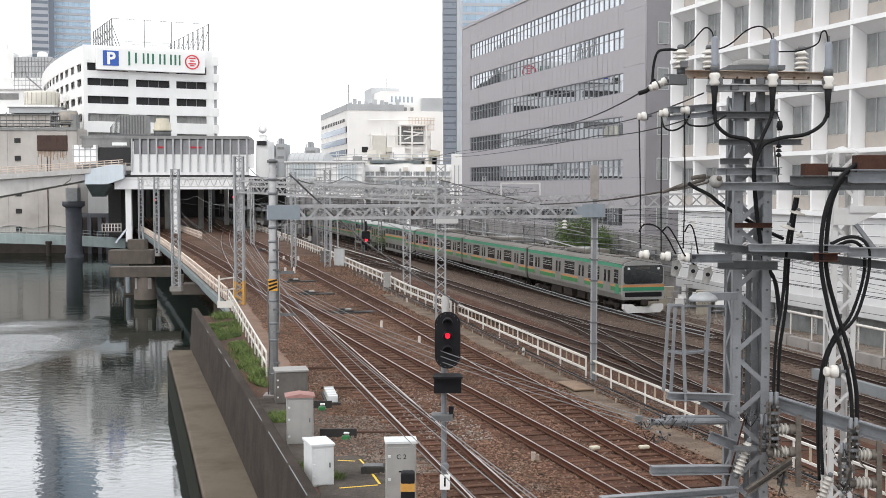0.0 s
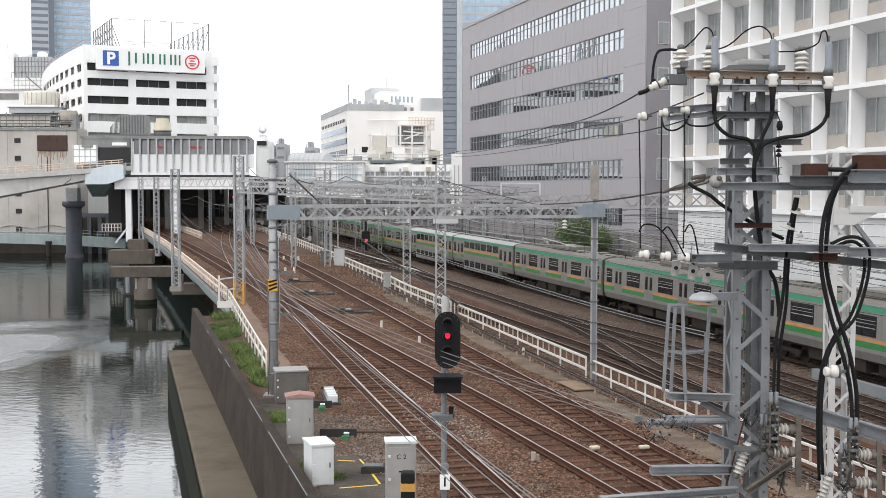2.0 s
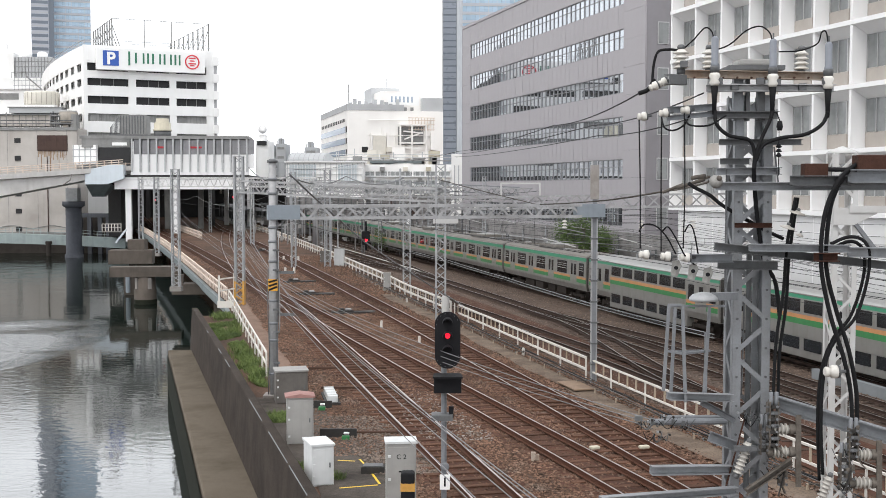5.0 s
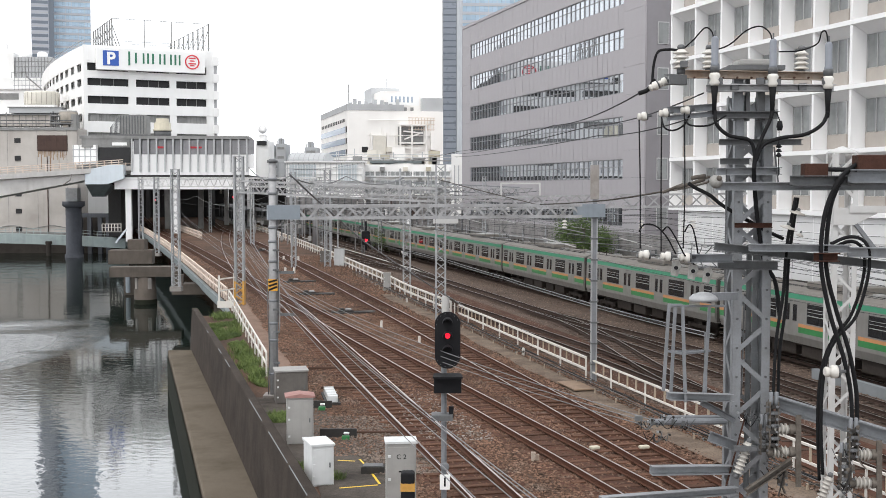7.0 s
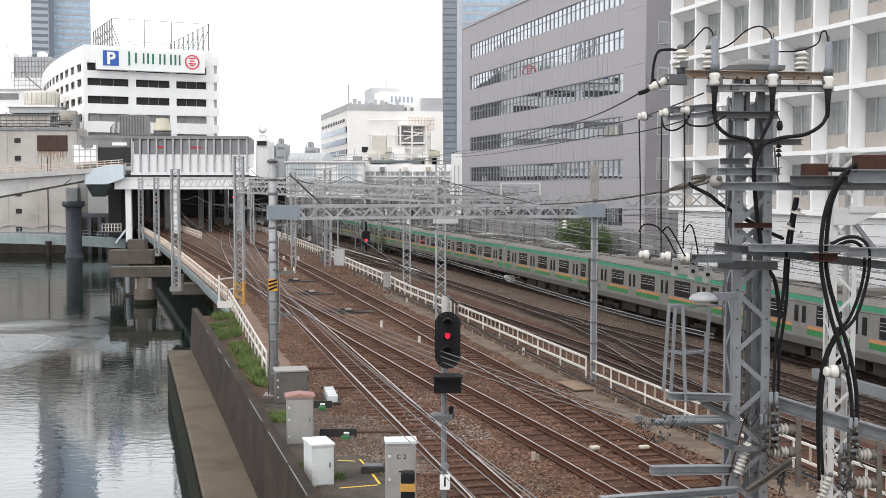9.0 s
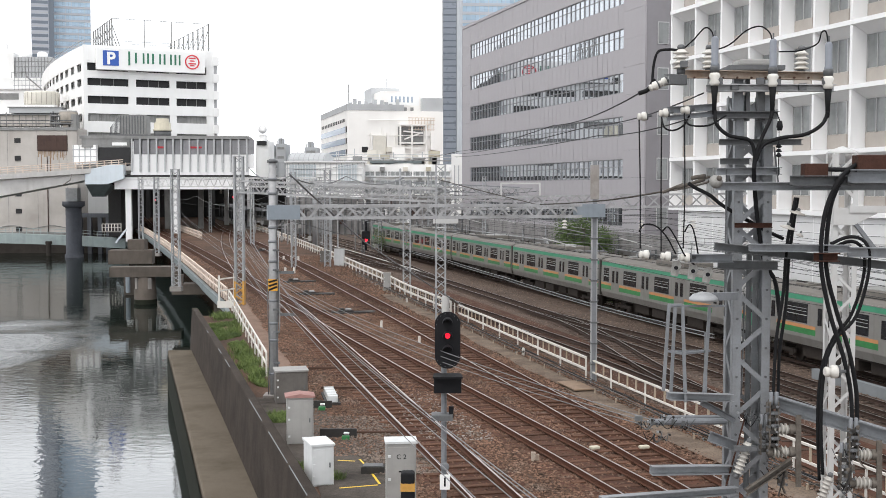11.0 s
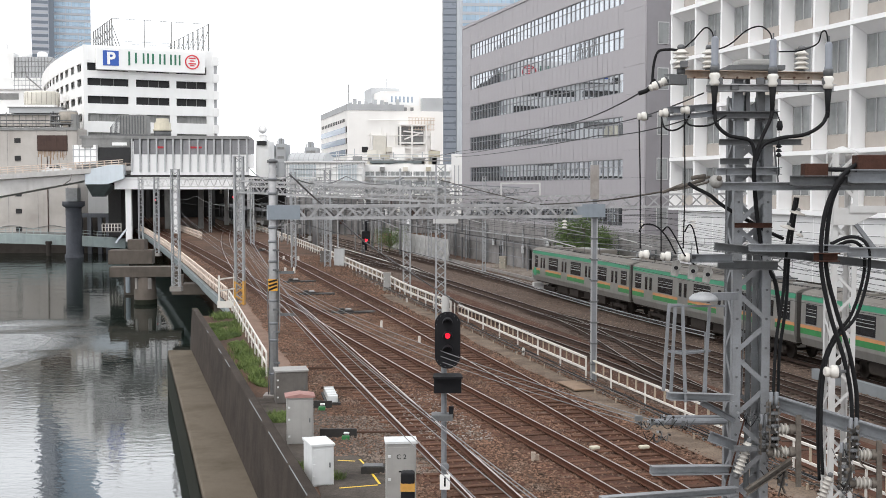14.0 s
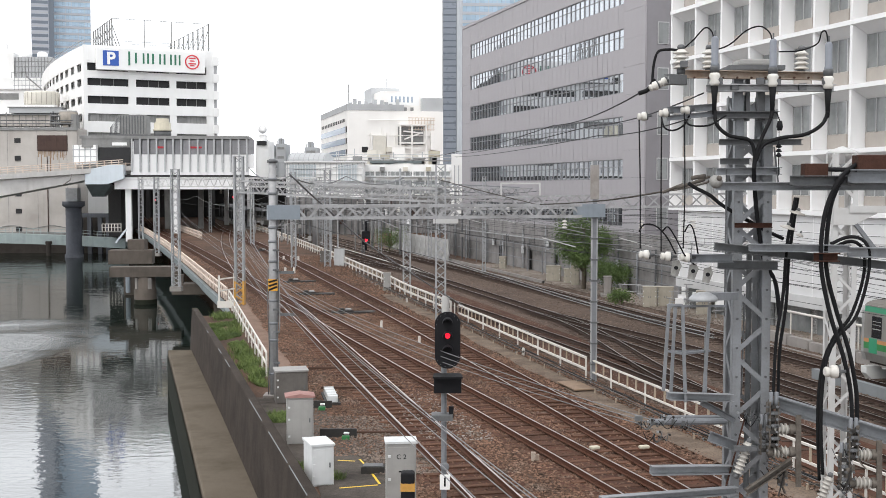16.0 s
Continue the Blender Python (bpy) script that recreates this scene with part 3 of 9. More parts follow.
# ---- bridge deck over the river ----
bm = B()
rows = []
for y in (66.0, 75, 90, 105, 120, 140, 160, 180, 206):
    x = rail_x(y)
    rows.append([(x + 5.2, y, -1.9), (x + 0.35, y, -1.5), (x + 0.3, y, -0.75), (x - 0.35, y, -0.7), (x - 0.35, y, -0.26), (x + 5.2, y, -0.26)])
strip(bm, rows)
bm.faces.new([v for v in bm.verts][:6])
single("bridge_deck", bm, M["girder_teal"], "faded teal girder deck carrying tracks over the river", "bridge", kind="structure")
bm = B()
strip(bm, [[(rail_x(y) - 0.1, y, -0.215), (rail_x(y) + 5.2, y, -0.215)] for y in (65.9, 75, 90, 105, 120, 140, 160, 180, 206)])
single("deck_ballast", bm, M["ballast"], "brown ballast bed on the river bridge", "ground", kind="structure")
# ---- the train: fifteen cars, cars four and five double-decked, cab ends between cars ten and eleven ----
M["stainless"] = material("brushed_stainless", (0.24, 0.232, 0.22), 0.45, 0.4, vary=0.15, scale=0.8, streak=0.35, dark=(0.14, 0.13, 0.115))
M["green_band"] = material("green_band", (0.028, 0.235, 0.125), 0.45, vary=0.15, scale=1.5)
M["orange_band"] = material("orange_band", (0.46, 0.21, 0.085), 0.45, vary=0.15, scale=1.5)
M["green_stripe"] = material("green_waist_band", (0.03, 0.185, 0.055), 0.45, vary=0.2, scale=1.5, streak=0.2)
M["seam"] = material("door_seam_grey", (0.11, 0.105, 0.1), 0.7, vary=0.2)
M["bar_pale"] = material("window_bar_and_sky_glint", (0.42, 0.42, 0.4), 0.4, 0.3, vary=0.15)
M["train_glass"] = material("dark_window_glass", (0.018, 0.021, 0.024), 0.08, vary=0.2, scale=1.0, spec=0.7)
M["roof_grey"] = material("train_roof_grey", (0.15, 0.138, 0.122), 0.8, vary=0.3, scale=1.2, grain=0.2, grain_scale=12, dark=(0.11, 0.10, 0.09))
M["roof_bright"] = material("train_roof_bright", (0.33, 0.33, 0.32), 0.45, 0.4, vary=0.15, scale=1.0)
M["under"] = material("underframe_dark", (0.038, 0.032, 0.028), 0.9, spec=0.15, vary=0.3, scale=3, grain=0.3, grain_scale=12, dark=(0.025, 0.02, 0.018))
M["skirt"] = material("skirt_white", (0.6, 0.6, 0.59), 0.5, vary=0.12, scale=2)
M["gangway"] = material("gangway_bellows", (0.06, 0.055, 0.05), 0.8, vary=0.2, scale=4)
SIDE = [(-1.36, 1.02), (-1.475, 1.38), (-1.475, 2.0), (-1.445, 3.12), (-1.42, 3.38)]


def side_x(z):
    zs = [p[1] for p in SIDE]
    return float(np.interp(z, zs, [p[0] for p in SIDE]))


def side_panel(bm, y0, y1, z0, z1, out, s, lip=0.0):
    """A plate on the car's side (s = -1 or 1), following its slope."""
    a, b = (-side_x(z0) + out) * s, (-side_x(z1) + out) * s
    i, j = (-side_x(z0) - 0.02) * s, (-side_x(z1) - 0.02) * s
    vs = [bm.verts.new(p) for p in ((a, y0, z0), (a, y1, z0), (b, y1, z1), (b, y0, z1), (i, y0, z0), (i, y1, z0), (j, y1, z1), (j, y0, z1))]
    for q in ((0, 1, 2, 3), (7, 6, 5, 4), (0, 4, 5, 1), (1, 5, 6, 2), (2, 6, 7, 3), (3, 7, 4, 0)):
        bm.faces.new([vs[k] for k in q])
    return bm


SHELL = SIDE + [(-1.30, 3.50), (-1.0, 3.59), (-0.5, 3.645), (0, 3.66)]
SHELL = SHELL + [(-x, z) for x, z in SHELL[-2::-1]]
DOORS = (-7.25, -2.42, 2.42, 7.25)
TRAIN_MESH = {}


def shared(key, make, mat):
    if key not in TRAIN_MESH:
        TRAIN_MESH[key] = mesh_of(key, make(), M[mat])
    return TRAIN_MESH[key]


def bogie(car, y):
    b = B()
    for s in (-1, 1):
        box(b, s * 0.98, y, 0.42, 0.14, 2.7, 0.22, bev=0.03)
        for dy in (-1.05, 1.05):
            box(b, s * 0.98, y + dy, 0.30, 0.24, 0.34, 0.36, bev=0.04)
    box(b, 0, y, 0.55, 1.9, 0.5, 0.25)
    bg = part("bogie", b, M["under"], car)
    for dy in (-1.05, 1.05):
        w = B()
        for s in (-1, 1):
            rod(w, (s * 0.50, y + dy, 0.43), (s * 0.63, y + dy, 0.43), 0.43, 20)
        rod(w, (-0.5, y + dy, 0.43), (0.5, y + dy, 0.43), 0.07, 8)
        part("wheelset", w, M["under"], bg)


def make_car(kind, label):
    car = thing("train_car", label, "train car", group="cars of the commuter train")
    h = 9.72
    double = kind == "double"
    b = prism(B(), SHELL, -h, h)
    part("body", b, M["stainless"], car, "brushed stainless steel car body")
    # roof skin
    rb = B()
    rows = []
    for y in (-h - 0.01, h + 0.01):
        rows.append([(x * 1.004, y, z + 0.012) for x, z in SHELL[4:-4]])
    strip(rb, rows)
    part("roof", rb, M["roof_bright" if double else "roof_grey"], car, "bright silver roof" if double else "dusty grey roof")
    for s in (-1, 1):
        part("gutter", beam(B(), (s * 1.425, -h, 3.39), (s * 1.425, h, 3.39), 0.05, 0.05), M["stainless"], car)
    if double:
        for s in (-1, 1):
            part("roof_band", side_panel(B(), -h, h, 3.2, 3.36, 0.006, s), M["green_band"], car, "green band under the gutter")
            part("lower_body", box(B(), s * 1.2, 0, 0.42, 0.5, 11.6, 0.98, bev=0.04), M["stainless"], car)
            for y0, y1, z0 in ((-5.7, 5.7, 1.98), (-9.6, -8.3, 1.55), (-6.9, -5.75, 1.55), (5.75, 6.9, 1.55), (8.3, 9.6, 1.55)):
                part("orange_stripe", side_panel(B(), y0, y1, z0 + 0.27, z0 + 0.46, 0.006, s), M["orange_band"], car)
                part("green_stripe", side_panel(B(), y0, y1, z0, z0 + 0.27, 0.006, s), M["green_stripe"], car)
            for k in range(6):
                y = -4.75 + k * 1.9
                wp = B()
                side_panel(wp, y - 0.78, y + 0.78, 2.55, 3.14, 0.008, s)
                part("window", wp, M["train_glass"], car)
                part("window", box(B(), s * 1.45, y, 0.78, 0.024, 1.5, 0.62), M["train_glass"], car)
            for y in (-7.6, 7.6):
                dr = part("door", side_panel(B(), y - 0.45, y + 0.45, 1.12, 3.0, 0.01, s), M["stainless"], car)
                part("window", side_panel(B(), y - 0.22, y + 0.22, 2.0, 2.85, 0.016, s), M["train_glass"], dr)
            for y in (-9.0, 9.0, -6.35, 6.35):
                part("window", side_panel(B(), y - 0.35, y + 0.35, 2.05, 2.9, 0.008, s), M["train_glass"], car)
    else:
        cab_end = {"front": 1, "rear": -1}.get(kind, 0)
        for s in (-1, 1):
            part("roof_band", side_panel(B(), -h, h, 3.13, 3.37, 0.006, s), M["green_band"], car, "green band under the gutter")
            edges = [-h] + [v for d in DOORS for v in (d - 0.68, d + 0.68)] + [h]
            for k in range(0, len(edges), 2):
                y0, y1 = edges[k], edges[k + 1]
                part("orange_stripe", side_panel(B(), y0, y1, 1.83, 1.99, 0.006, s), M["orange_band"], car)
                part("green_stripe", side_panel(B(), y0, y1, 1.56, 1.83, 0.006, s), M["green_stripe"], car)
                c, half = (y0 + y1) / 2, (0.98 if 0 < k < len(edges) - 2 else 0.42)
                if cab_end and ((k == 0) == (cab_end < 0)) and k in (0, len(edges) - 2):
                    half = 0.3
                fr = part("window", side_panel(B(), c - half - 0.05, c + half + 0.05, 2.06, 2.97, 0.006, s), M["blackpaint"], car)
                n = 1 if half < 0.6 else 2
                for i in range(n):
                    y0p = c - half + i * 2 * half / n
                    g0, g1 = y0p + 0.02, y0p + 2 * half / n - 0.02
                    pn = side_panel(side_panel(B(), g0, g1, 2.45, 2.94, 0.011, s), g0, g1, 2.09, 2.42, 0.014, s)
                    nf = len(pn.faces)
                    # pale transom, plus two bars that paint lines of reflected sky
                    for zb, hb in ((2.418, 0.034), (2.6, 0.02), (2.74, 0.02)):
                        side_panel(pn, g0, g1, zb, zb + hb, 0.02, s)
                    pn.faces.ensure_lookup_table()
                    for f_ in list(pn.faces)[nf:]:
                        f_.material_index = 1
                    part("pane", pn, M["train_glass"], fr).data.materials.append(M["bar_pale"])
            for d in DOORS:
                part("door_frame", side_panel(B(), d - 0.67, d + 0.67, 1.09, 3.05, 0.004, s), M["seam"], car)
                for q in (-1, 1):
                    dr = part("door", side_panel(B(), d + q * 0.33 - 0.318, d + q * 0.33 + 0.318, 1.1, 3.03, 0.009, s), M["stainless"], car)
                    part("window", side_panel(B(), d + q * 0.33 - 0.17, d + q * 0.33 + 0.17, 2.08, 2.86, 0.015, s), M["train_glass"], dr)
        # roof gear
        ac = part("air_conditioner", box(B(), 0, 0, 3.62, 1.9, 3.9, 0.33, bev=0.06), M["roof_grey"], car)
        part("fan_cover", box(B(), 0, 0, 3.95, 1.2, 2.6, 0.03), M["roof_bright"], ac)
        for y in (-6.0, 6.0):
            part("roof_vent", box(B(), 0, y, 3.63, 0.9, 1.2, 0.12, bev=0.03), M["roof_grey"], car)
        for y in (-8.4, -3.1, 3.1, 8.4):
            part("roof_box", box(B(), 0.4 if y > 0 else -0.3, y, 3.62, 0.5, 0.5, 0.14, bev=0.02), M["roof_bright"], car)
        part("roof_conduit", tube(B(), [(-0.95, -9.3, 3.64), (-0.95, 9.3, 3.64)], 0.035, 6), M["under"], car)
        part("antenna", rod(B(), (0.3, -8.9, 3.64), (0.3, -8.9, 3.95), 0.03, 6), M["under"], car)
        if kind == "panto":
            pg = part("pantograph", box(B(), 0, 5.6, 3.75, 1.4, 1.5, 0.06), M["galv_dark"], car)
            for sx in (-0.45, 0.45):
                part("arm", beam(B(), (sx, 6.2, 3.8), (sx * 0.4, 5.1, 4.45), 0.05, 0.05), M["galv_dark"], pg)
                part("arm", beam(B(), (sx * 0.4, 5.1, 4.45), (sx * 0.7, 5.8, 5.0), 0.04, 0.04), M["galv_dark"], pg)
            part("contact_bow", beam(B(), (-0.9, 5.8, 5.02), (0.9, 5.8, 5.02), 0.1, 0.05), M["galv_dark"], pg)
    ub = B()
    for y, l, w in ((-3.6, 2.2, 2.3), (-0.9, 1.8, 2.5), (1.5, 1.6, 2.2), (4.0, 2.0, 2.4)):
        box(ub, 0, y, 0.42, w, l, 0.6, bev=0.02)
    if not double:
        part("underfloor_equipment", ub, M["under"], car, "dirty dark equipment boxes")
    else:
        ub.free()
    part("underframe", box(B(), 0, 0, 0.92, 2.5, 19.2, 0.14), M["under"], car)
    for y in (-6.9, 6.9):
        bogie(car, y)
    for s in (-1, 1):
        if (kind, s) not in (("front", 1), ("rear", -1)):
            part("gangway", box(B(), 0, s * (h + 0.13), 1.1, 1.2, 0.25, 2.3), M["gangway"], car)
            part("end_wall", box(B(), 0, s * (h + 0.01), 1.06, 2.7, 0.03, 2.35), M["gangway"], car)
    # cab face
    if kind in ("front", "rear"):
        s = 1 if kind == "front" else -1
        yb = s * h
        fc = B()
        prism(fc, [(-1.40, 1.05), (-1.475, 1.4), (-1.44, 3.15), (-1.25, 3.45), (-0.6, 3.6), (0.6, 3.6), (1.25, 3.45), (1.44, 3.15), (1.475, 1.4), (1.40, 1.05)], yb - s * 0.05, yb + s * 0.2)
        cab = part("cab_front", fc, M["roof_bright"], car, "silver grey cab front")
        yf = yb + s * 0.2
        ws = [(sx * (1.37 - r), sz * (0.6 - r) + 2.7, sx, sz) for r in (0.16,) for sx, sz in ((1, 1), (-1, 1), (-1, -1), (1, -1))]
        out = []
        for q, (cx, cz, sx, sz) in enumerate(ws):
            out += [(cx + 0.16 * math.cos(a), cz + 0.16 * math.sin(a)) for a in [math.pi / 2 * (q + k / 4) for k in range(5)]]
        part("windscreen", prism(B(), out, yf - s * 0.01, yf + s * 0.035), M["train_glass"], cab, "wide black windscreen")
        part("wiper", beam(B(), (0.2, yf + s * 0.05, 2.12), (-0.35, yf + s * 0.05, 2.75), 0.03, 0.03), M["under"], cab)
        part("destination_panel", box(B(), 0, yf + s * 0.03, 3.06, 0.9, 0.02, 0.16), M["gangway"], cab)
        for sd in (-1, 1):
            part("cab_door", side_panel(B(), *sorted((s * (h - 0.95), s * (h - 0.38))), 1.4, 2.02, 0.014, sd), M["green_band"], car, "green lower panel of the crew door")
        part("orange_stripe", box(B(), 0, yf + s * 0.01, 1.88, 2.93, 0.03, 0.16), M["orange_band"], cab)
        part("green_stripe", box(B(), 0, yf + s * 0.01, 1.64, 2.93, 0.03, 0.24), M["green_band"], cab)
        part("lamp_panel", box(B(), 0, yf + s * 0.015, 1.24, 2.6, 0.04, 0.3, bev=0.015), M["blackpaint"], cab, "black lamp panel")
        for sx in (-1.05, 1.05):
            part("headlight", rod(B(), (sx, yf + s * 0.03, 3.1), (sx, yf + s * 0.055, 3.1), 0.085, 14), M["skirt"], cab)
        part("coupler", box(B(), 0, yf + s * 0.2, 0.72, 0.35, 0.5, 0.35, bev=0.04), M["under"], car)
        sk = B()
        prism(sk, [(-1.38, 0.75), (-1.38, 0.45), (-1.15, 0.2), (1.15, 0.2), (1.38, 0.45), (1.38, 0.75), (0.75, 0.75), (0.55, 0.58), (-0.55, 0.58), (-0.75, 0.75)], yf - s * 0.3, yf + s * 0.12)
        part("skirt", sk, M["skirt"], car, "white snow-plough skirt")
    return car


CAR_LABEL = "stainless steel commuter train car with green and orange bands"
KINDS = ["front", "panto", "plain", "double", "double", "plain", "panto", "plain", "panto", "rear", "front", "panto", "plain", "panto", "rear"]
FIRST = {}
CARS = []
for k in KINDS:
    lab = {"double": "double-deck stainless car with silver roof and wide orange-green stripe",
           "front": "stainless cab car with black windscreen and white skirt",
           "rear": "stainless tail cab car with green and orange bands",
           "panto": CAR_LABEL + " and pantograph"}.get(k, CAR_LABEL)
    if k in FIRST:
        CARS.append(copy_thing(FIRST[k], Matrix()))
    else:
        FIRST[k] = make_car(k, lab)
        CARS.append(FIRST[k])
# ---- lattice masts, gantries and poles ----
def lattice(bm_parent, a, b, w, d, leg, lace, mat, pitch, up=(0, 0, 1), split=False):
    """Four chords from a to b, laced on all sides; split makes each lacing bar a part."""
    a, b = Vector(a), Vector(b)
    n = (b - a).normalized()
    u = Vector(up) if abs(n.dot(Vector(up))) < 0.9 else Vector((0, 1, 0))
    s = n.cross(u).normalized()
    u = s.cross(n)
    cor = [s * (w / 2) * i + u * (d / 2) * j for i, j in ((-1, -1), (1, -1), (1, 1), (-1, 1))]
    for c in cor:
        k = B()
        f = Vector((c.dot(s), c.dot(u), 0))
        so, uo = s * (-1 if f.x > 0 else 1), u * (-1 if f.y > 0 else 1)
        beam(k, a + c + so * leg / 2, b + c + so * leg / 2, leg, leg * 0.16, u)
        beam(k, a + c + uo * leg / 2, b + c + uo * leg / 2, leg * 0.16, leg, u)
        part("chord", k, M[mat], bm_parent)
    ln = (b - a).length
    cnt = max(2, int(round(ln / pitch)))
    all_faces = B()
    for q in range(4):
        c0, c1 = cor[q], cor[(q + 1) % 4]
        face = all_faces
        for i in range(cnt):
            p0, p1 = a + n * ln * i / cnt, a + n * ln * (i + 1) / cnt
            e0, e1 = (c0, c1) if i % 2 else (c1, c0)
            if split:
                part("lacing_bar", beam(B(), p0 + e0 * 0.97, p1 + e1 * 0.97, lace, lace * 0.2, c0 + c1), M[mat], bm_parent)
            else:
                beam(face, p0 + e0, p1 + e1, lace, lace * 0.25, c0 + c1)


    if split:
        all_faces.free()
    else:
        part("lacing", all_faces, M[mat], bm_parent, kind="stuff")


def mast(x, y, z0, z1, w, label, mat="galv_light", rz=0.0, leg=0.09, lace=0.05, pitch=0.5):
    m = thing("lattice_mast", label, "mast", group="catenary masts")
    lattice(m, (x, y, z0), (x, y, z1), w, w, leg, lace, mat, pitch, split=y < 84)
    part("foot_plate", box(B(), x, y, z0 - 0.3, w + 0.25, w + 0.25, 0.36), M["oldconc"], m)
    part("cap", box(B(), x, y, z1, w + 0.04, w + 0.04, 0.03), M[mat], m)
    return m


LM = "grey galvanised lattice mast beside the tracks"
m0 = mast(-12.75, 72.2, -0.35, 9.1, 0.6, "grey lattice mast with an orange painted foot")
lattice(m0, (-12.75, 72.2, -0.34), (-12.75, 72.2, 1.35), 0.64, 0.64, 0.11, 0.07, "orange_paint", 0.42)
mast(-20.88, 90.1, -0.6, 8.6, 0.62, LM)
mast(-33.8, 136.2, -0.6, 8.4, 0.6, LM)
mast(-41.4, 158.2, -0.6, 8.6, 0.6, LM)
mast(-13.8, 106.5, -0.4, 8.6, 0.47, LM)
mast(-10.82, 108.0, -0.4, 8.8, 0.6, LM)
mast(-2.59, 82.5, -0.4, 7.7, 0.57, LM)
m1 = mast(-0.13, 64.3, -0.4, 8.45, 0.6, "grey lattice mast with a white gusset plate")
part("gusset_plate", box(B(), 0.15, 63.95, 5.2, 1.4, 0.03, 0.42), M["whitesteel"], m1)
part("guy_anchor", rod(B(), (0.15, 63.6, -0.35), (0.15, 63.6, 1.2), 0.22, 10), M["whitesteel"], m1)
mast(-24.8, 150, -0.4, 8.5, 0.5, LM)
mast(-8.2, 150, -1.5, 7.8, 0.5, LM)
mast(4.2, 118, -1.5, 8.3, 0.4, LM)
mast(-1.6, 140, -1.5, 8.6, 0.45, LM)


def gantry(a, b, w, d, label, mat="galv_gantry", pitch=0.6, leg=0.1, lace=0.075):
    g = thing("gantry_beam", label, "gantry", group="catenary gantries")
    lattice(g, a, b, w, d, leg, lace, mat, pitch, split=max(a[1], b[1]) < 75)
    return g


GB = "grey lattice truss beam spanning the tracks"
g1 = gantry((-5.3, 40.95, 6.32), (5.2, 43.7, 6.32), 0.4, 0.52, "grey lattice truss with box ends spanning the tracks", pitch=0.47)
part("end_box", beam(B(), (-6.2, 40.72, 6.32), (-5.1, 41.0, 6.32), 0.42, 0.5), M["bluegrey"], g1, "blue-grey box end")
part("end_box", beam(B(), (5.0, 43.65, 6.32), (6.1, 43.94, 6.32), 0.42, 0.5), M["bluegrey"], g1, "blue-grey box end")
gantry((-12.75, 72.2, 7.25), (-0.13, 64.3, 6.75), 0.5, 0.8, GB, pitch=0.8)
g2 = gantry((-0.13, 64.3, 6.3), (16.3, 62.0, 6.55), 0.5, 0.75, GB, pitch=0.75)
for a, b in (((3.2, 63.55, 6.7), (3.2, 63.55, 7.45)), ((3.2, 63.55, 7.42), (5.3, 63.25, 7.42)), ((5.3, 63.25, 7.45), (5.3, 63.25, 6.75))):
    part("top_frame", beam(B(), a, b, 0.09, 0.09), M["whitesteel"], g2, "white frame on top of the truss")
gantry((-41.4, 158.2, 7.9), (-12.75, 120.0, 7.7), 0.6, 1.1, "white lattice truss across the bridge", "whitesteel", 1.1, 0.11, 0.07)
gantry((-13.8, 106.5, 7.4), (-2.59, 95.0, 6.9), 0.5, 0.9, GB, pitch=0.9)
gantry((-24.8, 150, 8.0), (-8.2, 150, 7.4), 0.5, 1.0, GB, pitch=1.0)
gantry((-8.2, 150, 7.6), (12, 140, 6.6), 0.5, 1.0, GB, "galv", 1.0)
gantry((-10.82, 108, 6.9), (8.0, 104, 6.7), 0.5, 0.9, GB, pitch=0.9)

# round steel pole with bands, warning sign and brackets
pole1 = thing("catenary_pole", "grey round steel pole with bands and a warning board", "pole", pose(-6.02, 40.8, -0.35), group="catenary poles")
part("shaft", lathe(B(), [(0.155, 0), (0.155, 4.5), (0.135, 8.45), (0.0, 8.5)], None, 18), M["galv_gantry"], pole1)
for z in (0.9, 2.1, 2.7, 3.5, 3.9, 4.9, 5.6, 6.1, 7.3, 7.8):
    part("band", lathe(B(), [(0.13, z), (0.172, z), (0.172, z + 0.08), (0.13, z + 0.08)], None, 16), M["galv"], pole1)
wb = part("warning_board", box(B(), 0.02, -0.22, 3.9, 0.33, 0.02, 0.42), M["board_amber"], pole1, "amber and black striped board")
for k in range(3):
    part("stripe", beam(B(), (-0.13, -0.235, 3.93 + 0.14 * k), (0.17, -0.235, 4.05 + 0.12 * k), 0.012, 0.07), M["blackpaint"], wb)
for u, z0, z1, r_ in ((0.17, 0.3, 7.9, 0.022), (0.225, 2.4, 6.4, 0.016), (-0.165, 0.2, 5.0, 0.018)):
    part("conduit", tube(B(), [(u + 0.02 * math.sin(1.7 * z + u * 9), -0.1, z) for z in np.arange(z0, z1, 0.45)], r_, 6), M["galv_dark" if u < 0.22 else "galv_light"], pole1)
for z in (1.3, 2.4, 3.2, 4.6, 5.3, 6.6):
    part("clip", box(B(), 0.12, -0.13, z, 0.22, 0.06, 0.07, bev=0.008), M["galv_dark"], pole1)
for z in (3.05, 4.55):
    part("bracket", beam(B(), (-0.1, 0, z), (0.75, -0.1, z), 0.08, 0.1), M["galv_dark"], pole1)
part("cap", lathe(B(), [(0.19, 8.42), (0.19, 8.5), (0.08, 8.56)], None, 16), M["galv_dark"], pole1)
part("foot", box(B(), 0, 0, -0.3, 0.7, 0.7, 0.5), M["oldconc"], pole1)
pole2 = thing("catenary_pole", "square steel pole with step bolts beside a white fence", "pole", pose(5.76, 43.9, -0.4), group="catenary poles")
part("shaft", box(B(), 0, 0, 0, 0.15, 0.18, 8.6, bev=0.01), M["galv"], pole2)
for s_ in (-1, 1):
    part("flange", box(B(), s_ * 0.095, 0, 0, 0.04, 0.24, 8.6, bev=0.008), M["galv_gantry"], pole2)
